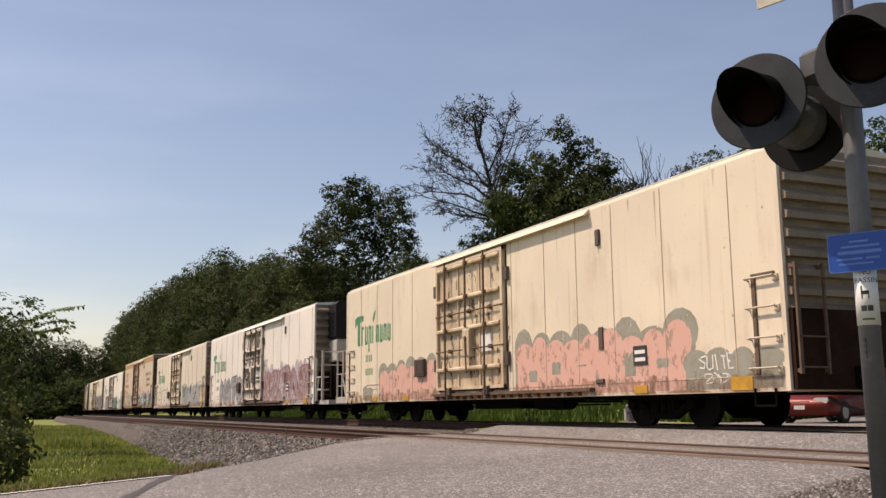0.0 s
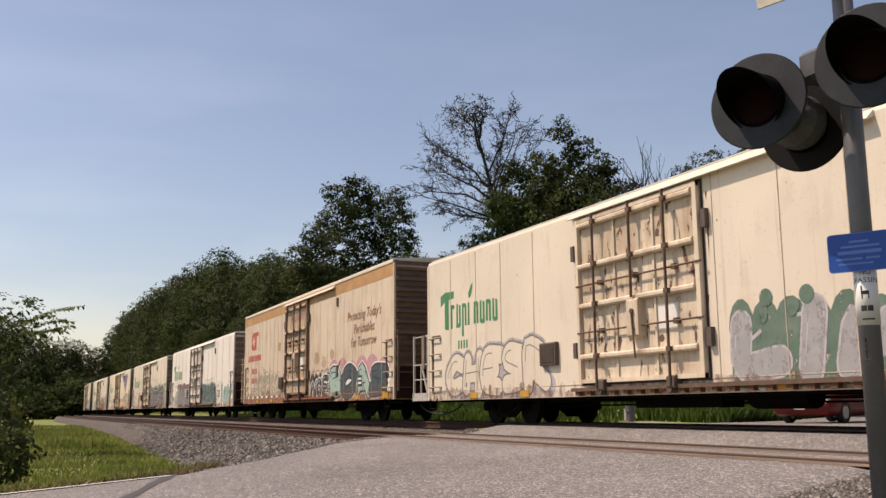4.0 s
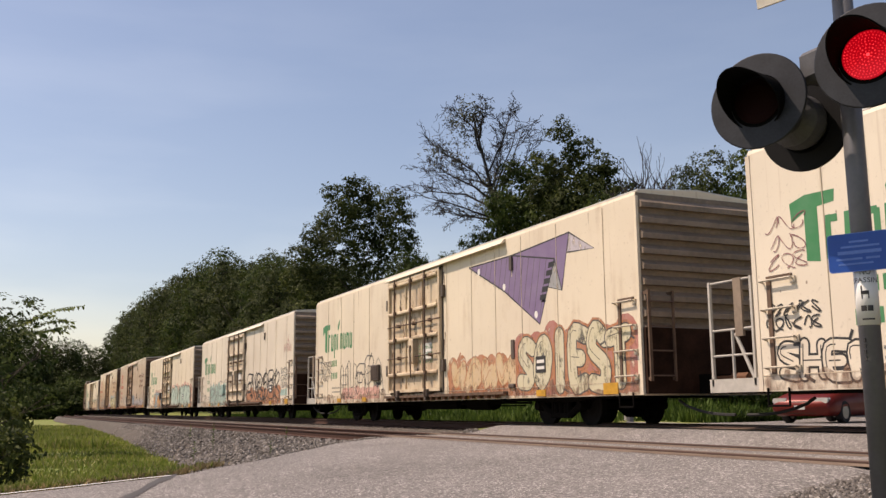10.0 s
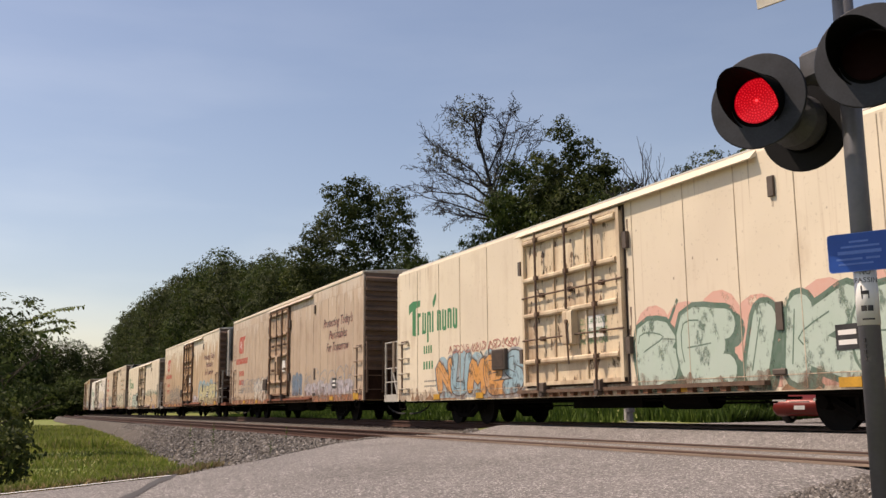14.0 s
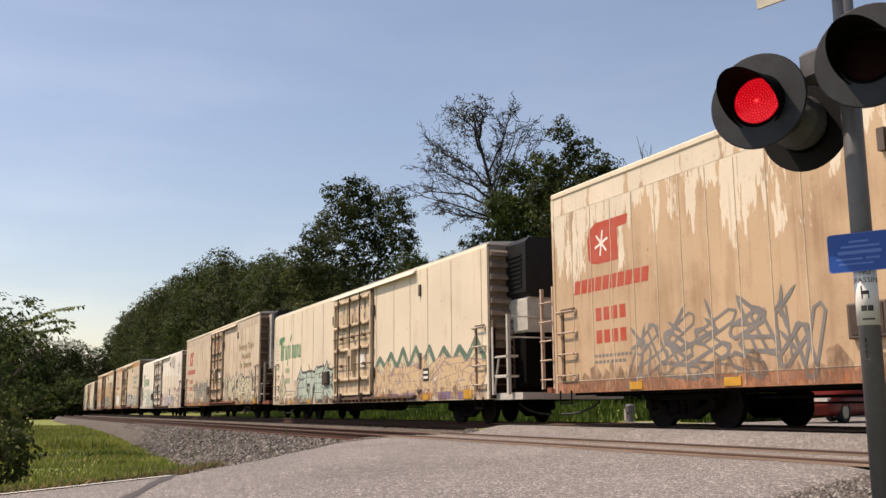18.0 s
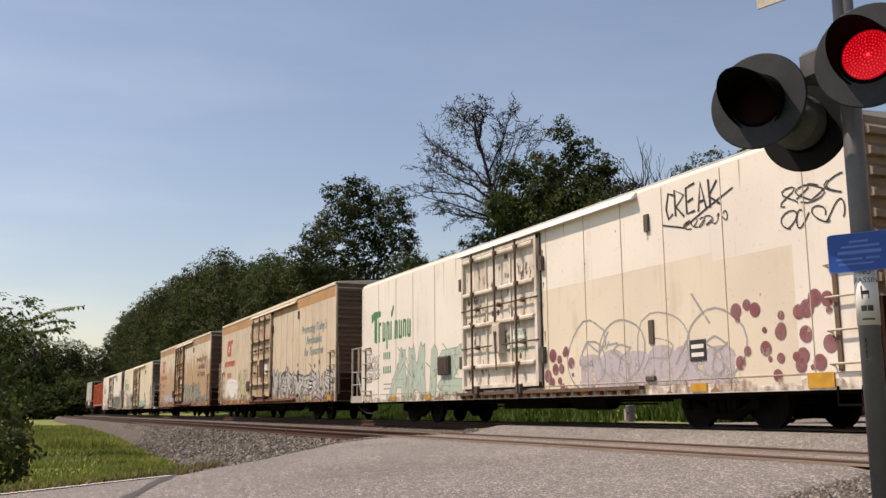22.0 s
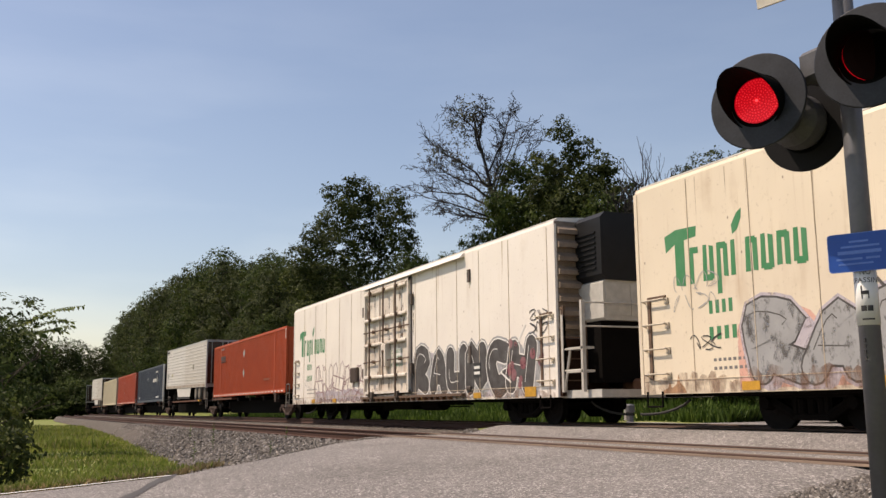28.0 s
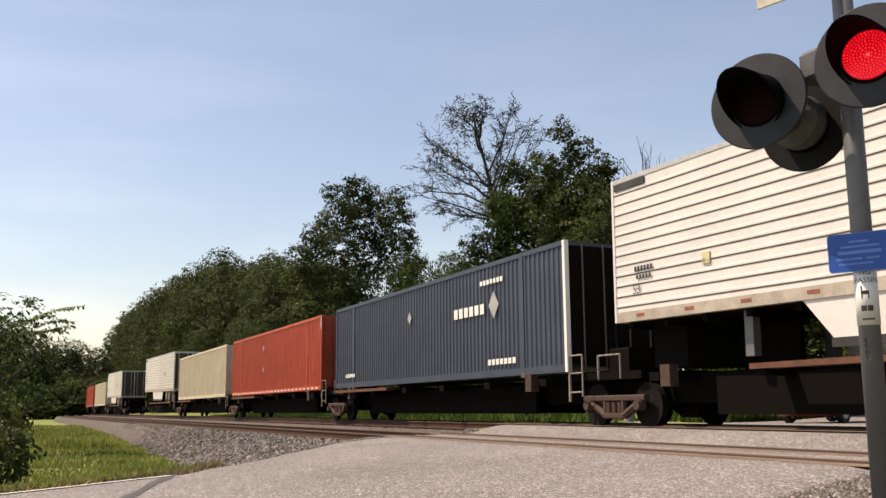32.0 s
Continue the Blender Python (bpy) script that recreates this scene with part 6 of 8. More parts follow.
CARS = {
    "low": dict(length=20.8, bottom=0.60, top=4.50, door=(7.95, 11.85, 0.86, 4.24), hx=15.55, box_x=6.35),
    "low_unit": dict(length=20.95, bottom=0.60, top=4.50, door=(8.90, 12.78, 0.86, 4.24), hx=16.42, box_x=7.48),
    "tall": dict(length=20.5, bottom=0.68, top=5.02, door=(8.0, 11.3, 1.0, 4.70), hx=14.65, box_x=7.0),
    "tall_unit": dict(length=20.5, bottom=0.68, top=5.02, door=(8.95, 12.25, 1.0, 4.70), hx=15.55, box_x=8.0),
    "tall_wide": dict(length=20.5, bottom=0.68, top=5.02, door=(7.45, 11.3, 1.0, 4.70), hx=15.3, box_x=6.6)}
rolling = []   # every keyed thing of the train with its place along the line


def livery(i, c):
    L = lambda *a, **k: letters(c, *a, **k)
    if i == 0:
        cloud(c, 12.25, 18.7, 0.66, 2.12, 8, "g_olive", 1)
        cloud(c, 12.35, 18.55, 0.66, 1.90, 9, "g_pink", 2, 0.0024)
        cloud(c, 3.2, 7.75, 0.66, 1.90, 6, "g_olive", 3)
        cloud(c, 3.3, 7.75, 0.66, 1.70, 6, "g_pink", 4, 0.0024)
        cloud(c, 18.4, 20.7, 0.66, 1.32, 4, "g_olive", 5, 0.0036)
        cloud(c, 1.7, 2.6, 0.66, 1.15, 2, "g_olive", 8, 0.0036)
        scrawl(c, "SUITE", 18.8, 19.65, 0.98, 1.22, "g_white", 6, 0.03)
        tag(c, 18.9, 19.5, 0.75, 0.95, "g_white", 7, 0.03, 1)
        for k, x in enumerate((12.9, 13.9, 14.9, 16.6, 17.6)):
            cloud(c, x, x + 0.35, 0.95 + 0.13 * (k % 3), 1.25 + 0.15 * (k % 2), 2, "g_olive", 30 + k, 0.0034)
    if i == 1:
        cloud(c, 12.9, 20.6, 0.66, 2.40, 13, "g_lilac", 15)
        L(13.0, 20.4, 0.70, 2.20, 5, "g_mauve", "g_maroon", 11, 0.42, 0.05, word="BETAS", shade="g_lilac")
        for x, z, r in ((17.0, 1.75, 0.22), (17.45, 1.72, 0.14), (18.1, 1.35, 0.16), (19.2, 1.75, 0.18)):
            f = Flat(0.0085)
            f.poly([(x - r, z - r), (x + r, z - r * 0.9), (x + r * 0.95, z + r), (x - r * 0.95, z + r * 0.9)])
            f.add("sprayed_square", "g_maroon", c)
        L(3.1, 8.5, 0.68, 2.15, 4, "g_grey", "ink", 12, 0.44, 0.05, word="NATO", shade="g_lilac")
        scrawl(c, "MEG", 12.9, 13.65, 2.12, 2.65, "ink", 13, 0.035)
        dots(c, 13.2, 20.4, 0.75, 1.9, 26, "g_lilac", 14)
    if i == 2:
        cloud(c, 12.4, 20.5, 0.66, 2.10, 15, "g_forest", 21)
        L(12.5, 19.2, 0.68, 1.95, 6, "g_grey", "g_lilac", 22, 0.46, 0.04, word="LIMERE")
        dots(c, 12.6, 20.3, 1.75, 2.15, 16, "g_forest", 24)
        cloud(c, 19.2, 20.5, 0.9, 1.85, 3, "g_tan", 25, 0.0085)
        L(1.25, 6.6, 0.68, 1.95, 5, "pale", "grey_ink", 23, 0.40, 0.05, word="CHESR", shade="g_lilac")
    if i == 3:
        L(2.2, 7.1, 0.95, 2.25, 5, "pale", "g_olive", 31, 0.18, 0.025, word="MMPRO", hollow=True)
        tag(c, 2.4, 6.8, 1.0, 2.0, "g_olive", 34, 0.05, 2)
        cloud(c, 11.6, 14.1, 0.72, 1.75, 5, "ink", 35)
        L(11.7, 13.9, 0.75, 1.65, 3, "ink", "g_white", 36, 0.34, 0.04, word="NOE")
        cloud(c, 14.0, 20.1, 0.70, 2.15, 6, "g_rose", 33)
        L(14.1, 19.9, 0.72, 1.95, 4, ("g_mint", "g_teal"), "ink", 32, 0.46, 0.07, word="BOAS", shade="g_white")
        outline(c, 11.7, 14.0, 1.55, 1.95, 4, "ink", 37, 0.03)
        for x, z, r in ((12.4, 2.35, 0.5), (13.3, 2.15, 0.45), (14.3, 2.4, 0.4)):
            f = Flat(0.0008)
            f.poly([(x + r * (0.7 + 0.5 * noise.noise((q * 1.7, x, z))) * math.cos(q), z + 0.6 * r * (0.8 + 0.6 * noise.noise((x, q * 1.3, z))) * math.sin(q)) for q in [0.45 * k for k in range(14)]])
            f.add("peeled_patch", "tan_door", c, "peeled tan patch in the paint")
        for k in range(14):
            part("reflector", one_box(0.9 + 0.45 * k, 1.2 + 0.45 * k, -SIDE - 0.012, -SIDE, 0.93, 1.02), M["rust_red" if k % 2 else "g_white"], c)
        part("warning_sticker", one_box(6.6, 6.9, -SIDE - 0.012, -SIDE, 2.95, 3.3), M["orange_band"], c, "orange warning sticker")
    if i == 4:
        L(11.75, 16.35, 0.63, 2.02, 5, "g_dark", "g_aqua", 41, 0.47, 0.06, word="NNOTA", style="block", shade="ink")
        outline(c, 12.6, 15.6, 1.9, 2.25, 5, "grey_ink", 47, 0.02)
        L(17.4, 20.5, 0.62, 1.78, 3, "g_mint", "g_teal", 42, 0.46, 0.04, word="IOY")
        f = Flat(0.0012)
        f.poly([(2.62, 0.62), (7.72, 0.62), (7.70, 1.5), (7.62, 2.14), (5.9, 2.10), (5.5, 2.24), (4.75, 2.18), (4.45, 2.02), (4.1, 2.20), (2.66, 2.18)])
        f.add("graffiti_field", "g_maroon", c, "maroon field sprayed behind the letters")
        f = Flat(0.0018)
        f.poly([(2.95, 0.62), (7.6, 0.62), (7.55, 1.95), (4.95, 1.92), (4.5, 1.5), (4.2, 1.95), (2.85, 1.9)])
        f.add("graffiti_field", "g_dark", c)
        f = Flat(0.0022)
        f.poly([(4.02, 2.12), (4.30, 2.12), (4.27, 1.45), (4.10, 1.35)])
        f.add("paint_splash", "g_maroon", c)
        L(2.92, 7.5, 0.63, 2.10, 4, "g_slate", "g_chalk", 44, 0.40, 0.022, word="BAUH", style="block")
        dots(c, 2.85, 7.2, 0.9, 1.8, 26, "g_lilac", 43, 0.065)
        scrawl(c, "BRSMRAS", 0.22, 1.5, 1.0, 1.32, "ink", 50, 0.03)
        scrawl(c, "RECNYER", 0.15, 1.4, 1.9, 2.15, "g_lilac", 51, 0.02)
        cloud(c, 1.55, 2.6, 0.7, 1.5, 3, "g_sage", 52)
        scrawl(c, "HAZUK", 1.7, 2.6, 1.32, 1.5, "g_dark", 53, 0.025)
        scrawl(c, "DUOGH", 1.75, 2.6, 0.82, 1.0, "g_dark", 54, 0.025)
        for k, w in enumerate(("ITW", "LAA", "SAT", "NST")):
            scrawl(c, w, 16.45, 17.2, 1.62 - 0.22 * k, 1.79 - 0.22 * k, "ink", 46 + k, 0.03)
        outline(c, 16.6, 18.2, 1.5, 2.0, 3, "g_grey", 49, 0.02)
    if i == 5:
        cloud(c, 11.8, 19.2, 0.66, 2.35, 9, "g_dark", 52)
        L(11.8, 19.25, 0.63, 2.48, 5, "g_dark", "g_chalk", 51, 0.47, 0.065, word="SWTCH", style="block", shade="ink")
        outline(c, 12.5, 16.3, 2.15, 3.15, 5, "g_olive", 53, 0.03)
        L(2.85, 7.65, 0.66, 2.1, 4, ("pale", "g_red", "pale", "g_red"), "g_dark", 54, 0.44, 0.035, word="MOCB")
        outline(c, 3.0, 6.6, 1.95, 3.35, 5, "g_olive", 55, 0.035)
        cloud(c, 19.25, 19.95, 0.62, 1.38, 2, "g_olive", 56)
        for x, z, r in ((18.80, 1.48, 0.27), (19.22, 1.50, 0.15), (19.45, 1.68, 0.13), (18.56, 1.90, 0.13), (18.79, 1.86, 0.08), (19.55, 1.40, 0.07)):
            f = Flat(0.0013)
            f.disc(x, z, r, r * 1.1)
            ring = f.add("sprayed_ring", "g_dark", c)
            f = Flat(0.0017)
            f.disc(x, z, r * 0.72, r * 0.8)
            f.add("ring_fill", "g_olive", ring)
        scrawl(c, "LEOS", 18.85, 19.8, 1.85, 2.35, "g_olive", 60, 0.03)
        L(0.45, 2.25, 0.72, 1.35, 4, "pale", "ink", 57, 0.34, 0.035, word="SHER")
        tag(c, 0.2, 1.3, 1.5, 1.95, "ink", 58, 0.035, 2)
        tag(c, 0.3, 1.1, 2.4, 3.3, "g_maroon", 59, 0.025, 3)
    if i == 6:
        for pts, col, name in (([(13.53, 3.98), (15.85, 3.96), (17.8, 3.60), (17.11, 2.22), (15.45, 3.15)], "g_purple", "painted_bird"), ([(15.85, 3.96), (18.42, 4.08), (18.08, 2.87), (17.8, 3.60)], "g_purple", "painted_wing"),
                               ([(17.8, 3.60), (18.08, 2.87), (17.51, 3.01)], "g_grey", "painted_fold"), ([(18.42, 4.08), (19.37, 3.59), (18.33, 3.66)], "g_lilac", "painted_tail")):
            f = Flat(0.0022)
            f.poly(pts)
            f.add(name, col, c, "purple folded-paper bird painted on the side" if name == "painted_bird" else "")
            f = Flat(0.0031)
            f.line(pts + pts[:1], 0.035, False)
            f.add("painted_contour", "ink", c)
        for k in range(15):
            t = (k + 1) / 16
            f = Flat(0.0027)
            x = 13.53 + 4.2 * t
            f.line([(x, 3.99 - 0.02 * t - (0.33 * max(0, t - 0.55) / 0.45)), (x - 0.25 * t - 0.1, 3.93 - 1.62 * t)], 0.018, False)
            f.add("painted_stripe", "g_dark", c)
        for x, z in ((14.1, 3.80), (15.45, 3.25), (16.95, 2.45)):
            f = Flat(0.0033)
            f.disc(x, z, 0.075, 0.085)
            f.add("painted_dot", "g_white", c)
        bars(c, "stencil", "ink", 17.2, 17.4, 2.7, 0.1, 1, 0.1)
        for k in range(5):
            bars(c, "stencil", "ink", 17.12 + 0.10 * k, 17.38 + 0.10 * k, 2.75 + 0.17 * k, 0.12, 1, 0.0, 0.3, depth=0.0034)
        cloud(c, 15.9, 20.7, 0.66, 2.2, 7, "g_red", 60)
        L(16.1, 20.5, 0.64, 2.1, 6, "g_sage_tan", "g_dark", 61, 0.46, 0.03, word="SOIEST", shade="g_rust")
        cloud(c, 12.2, 16.1, 0.66, 1.75, 7, "g_rust", 62)
        L(12.4, 15.9, 0.75, 1.75, 4, "g_tan", "g_rust", 63, 0.40, 0.04)
        L(3.0, 7.3, 0.75, 2.05, 5, "cream", "g_dark", 64, 0.40, 0.03, word="HUFFA", hollow=True)
        cloud(c, 3.2, 6.9, 0.72, 1.15, 6, "g_pink", 65)
        tag(c, 0.6, 1.9, 1.4, 2.15, "ink", 66, 0.03, 3)
    if i == 7:
        cloud(c, 12.2, 18.8, 0.66, 1.45, 9, "g_rust", 71)
        L(12.4, 18.7, 0.82, 2.20, 6, "pale", "ink", 72, 0.38, 0.065, word="ENROEK", hollow=True)
        cloud(c, 2.75, 7.9, 0.66, 1.95, 7, "g_mint", 74)
        L(2.85, 7.9, 0.70, 2.1, 4, "g_mint", "grey_ink", 73, 0.34, 0.035, word="HAES", hollow=True)
        scrawl(c, "HIWAY", 19.4, 20.5, 2.85, 3.15, "g_red", 75, 0.04)
        outline(c, 19.8, 20.1, 3.15, 3.35, 1, "g_red", 79, 0.03)
        tag(c, 1.0, 1.8, 0.8, 1.3, "ink", 76, 0.03, 2)
        cloud(c, 18.7, 19.9, 1.0, 1.3, 5, "g_mint", 78)
        tag(c, 18.8, 20, 1.3, 2.2, "g_teal", 77, 0.03, 3)
        scrawl(c, "DOB", 19.2, 19.7, 0.72, 0.90, "ink", 70, 0.025)
    if i == 8:
        cloud(c, 12.2, 15.8, 0.66, 2.30, 4, "g_pink", 81)
        cloud(c, 16.2, 20.5, 0.66, 2.30, 4, "g_pink", 82)
        L(12.2, 19.9, 0.64, 2.12, 6, "g_sage", "g_forest", 83, 0.42, 0.045, word="BEIKER", shade="g_forest")
        cloud(c, 2.9, 7.8, 0.66, 1.85, 7, "g_blue", 86)
        L(3.0, 7.8, 0.68, 1.85, 5, ("g_orange", "g_blue", "g_orange"), "g_dark", 84, 0.34, 0.035, word="NUMES", shade="g_grey")
        tag(c, 3.6, 7.6, 1.8, 2.05, "g_red", 85, 0.04, 1)
    if i == 9:
        cloud(c, 11.7, 13.2, 0.95, 1.85, 3, "g_steel", 92)
        L(13.4, 19.6, 0.75, 2.0, 6, "g_lilac", "g_grey", 91, 0.36, 0.03, hollow=True)
        cloud(c, 13.6, 19.4, 0.70, 1.5, 7, "g_lilac", 94)
        L(4.9, 7.4, 0.78, 1.95, 4, "pale", "g_grey", 93, 0.3, 0.03)
        tag(c, 2.0, 7.4, 1.2, 1.9, "g_steel", 95, 0.03, 2)
        tag(c, 0.15, 0.7, 2.9, 3.8, "g_maroon", 96, 0.04, 3)
    if i == 10:
        cloud(c, 14.5, 20.2, 0.75, 2.25, 5, "g_blue", 101)
        L(14.8, 20.0, 0.75, 1.95, 5, "g_lime", "grey_ink", 102, 0.42, 0.03, word="CASEZ", style="spike")
        L(2.75, 7.4, 0.78, 1.95, 5, "brown", "grey_ink", 103, 0.24, 0.05, hollow=True, style="spike")
        cloud(c, 12.6, 14.4, 0.8, 1.35, 3, "g_lilac", 104)
        tag(c, 12.9, 13.6, 1.3, 1.7, "grey_ink", 105, 0.03, 2)
    if i == 11:
        zigzag(c, 12.9, 20.8, 1.62, 2.25, 8, "g_forest", 111)
        L(12.9, 20.7, 0.66, 1.78, 6, "g_tan", "g_mauve", 112, 0.40, 0.03, word="MCEKES", style="spike")
        for k in range(9):
            cloud(c, 9.2 + 1.25 * k, 10.0 + 1.25 * k, 0.63, 0.85, 2, "g_purple" if k % 3 else "g_orange", 115 + k, 0.0095)
        L(4.1, 8.6, 0.68, 1.95, 4, "g_sage", "g_dark", 113, 0.46, 0.04, word="ETER", style="spike", shade="g_dark")
        f = Flat(0.0015)
        f.poly([(0.75, 1.2), (1.45, 0.66), (2.15, 1.2), (1.45, 2.05)])
        f.add("painted_diamond", "g_olive", c, "faded olive diamond")
        f = Flat(0.0027)
        f.poly([(0.95, 1.22), (1.45, 0.82), (1.97, 1.22), (1.45, 1.85)])
        f.add("painted_field", "g_sage_tan", c)
        scrawl(c, "F", 1.25, 1.65, 0.95, 1.5, "g_olive", 114, 0.11)
        tag(c, 0.1, 0.8, 2.5, 3.6, "g_grey", 116, 0.03, 3)
        tag(c, 3.3, 4.0, 0.75, 1.6, "grey_ink", 117, 0.03, 4)
    if i == 12:
        L(12.5, 20.0, 0.75, 2.15, 6, "g_sage_tan", "grey_ink", 121, 0.46, 0.05, word="IKISSL", style="spike", shade="g_dark")
        L(3.0, 8.5, 0.75, 2.1, 5, "g_olive", "g_dark", 122, 0.30, 0.04, word="TWFTU", style="spike")
        cloud(c, 18.5, 20.0, 0.72, 1.2, 3, "g_blue", 123)
        scrawl(c, "FAUT", 12.5, 13.2, 1.75, 2.0, "grey_ink", 124, 0.03)
        scrawl(c, "WIR", 19.4, 20.0, 1.7, 2.0, "g_maroon", 125, 0.035)
    if i == 13:
        f = Flat(0.0003)
        f.poly([(11.9, 0.70), (19.4, 0.70), (19.4, 2.80), (17.6, 2.80), (17.6, 2.95), (11.9, 2.95)])
        f.add("repaint_patch", "pale", c, "dull beige repainted patch")
        L(12.9, 18.2, 0.75, 2.15, 4, "g_lilac", "g_grey", 132, 0.42, 0.03, word="GODO", hollow=True)
        cloud(c, 13.4, 18.0, 0.75, 1.5, 6, "g_lilac", 131)
        dots(c, 12.0, 13.2, 0.7, 1.6, 16, "g_maroon", 133)
        dots(c, 17.9, 20.2, 0.8, 2.0, 26, "g_maroon", 134)
        scrawl(c, "CREAK", 16.4, 17.9, 3.72, 4.2, "ink", 135)
        f = Flat(0.0092)
        f.line([(16.3, 3.65), (16.9, 3.50), (17.5, 3.72), (18.2, 3.95)], 0.03, False)
        f.add("tag_stroke", "ink", c)
        tag(c, 16.9, 18.0, 3.42, 3.62, "ink", 139, 0.03, 1)
        tag(c, 19.2, 20.4, 3.0, 3.7, "ink", 136, 0.035, 2)
        L(2.8, 7.7, 0.70, 2.05, 4, "g_sage", "g_olive", 137, 0.34, 0.025, word="AMIZ", style="spike")
        tag(c, 0.2, 1.6, 1.3, 2.1, "ink", 138, 0.025, 3)
    if i == 14:
        cloud(c, 11.5, 15.5, 0.72, 2.05, 3, "g_teal", 142)
        L(11.5, 15.5, 0.74, 2.0, 5, "g_chalk", "ink", 141, 0.40, 0.05, word="WIERD", style="spike", shade="grey_ink")
        L(15.4, 20.2, 0.72, 1.9, 5, "g_chalk", "ink", 145, 0.34, 0.05, word="REBUS", style="block", shade="g_grey")
        dots(c, 15.4, 18.6, 1.7, 2.2, 5, "g_teal", 146)
        L(4.6, 7.3, 0.8, 2.3, 2, "g_lime", "grey_ink", 143, 0.30, 0.035, word="ML", style="spike")
        L(1.7, 4.5, 0.85, 2.1, 1, "g_white", "g_lilac", 144, 0.30, 0.03, word="R")
    if i == 15:
        cloud(c, 11.6, 17.2, 0.72, 1.9, 9, "g_grey", 153)
        L(11.6, 17.0, 0.76, 2.2, 5, "g_olive", "g_dark", 151, 0.40, 0.04, word="BAKUH", shade="grey_ink")
        L(17.2, 20.1, 0.76, 1.3, 5, "g_grey", "g_dark", 154, 0.30, 0.025, word="KEXES".replace("X", "N"))
        cloud(c, 2.5, 7.2, 0.72, 1.6, 8, "g_lilac", 155)
        cloud(c, 4.8, 6.6, 0.75, 1.5, 3, "g_sage", 156)
        tag(c, 18.9, 19.9, 2.9, 3.4, "g_grey", 152, 0.03, 2)
    if i == 16:
        cloud(c, 2.6, 8.6, 0.66, 1.9, 7, "g_pink", 162)
        L(2.9, 7.7, 0.66, 2.1, 4, "g_grey", "g_dark", 161, 0.50, 0.035, word="RADE", shade="g_lilac")
        cloud(c, 12.9, 17.8, 0.66, 1.4, 6, "g_mint", 163)
        scrawl(c, "DOKE", 7.6, 8.4, 2.05, 2.2, "ink", 164, 0.02)
        tag(c, 1.4, 2.2, 1.3, 1.6, "ink", 165, 0.025, 1)
        tag(c, 1.0, 2.2, 2.0, 2.7, "g_grey", 166, 0.02, 2)
        f = Flat(0.004)
        f.disc(6.1, 3.05, 0.42, 0.50, 18)
        f.add("touch_up_patch", "g_white", c, "pale round patch of touch-up paint")
    if i == 17:
        cloud(c, 13.0, 20.2, 0.66, 1.9, 9, "g_lilac", 176)
        L(13.0, 20.0, 0.64, 2.2, 6, "g_dark", "g_white", 171, 0.48, 0.03, word="RAUNCH", shade="g_grey")
        dots(c, 18.8, 20.4, 0.9, 2.0, 14, "g_maroon", 172)
        tag(c, 19.8, 20.6, 2.0, 2.6, "ink", 173, 0.035, 2)
        L(3.0, 8.7, 0.66, 1.95, 5, "white", "g_mauve", 174, 0.40, 0.035, word="AUHAA", hollow=True, style="block")
        cloud(c, 3.2, 8.6, 0.66, 1.1, 9, "g_lilac", 177)
        tag(c, 1.6, 2.6, 1.2, 1.6, "g_grey", 175, 0.02, 1)


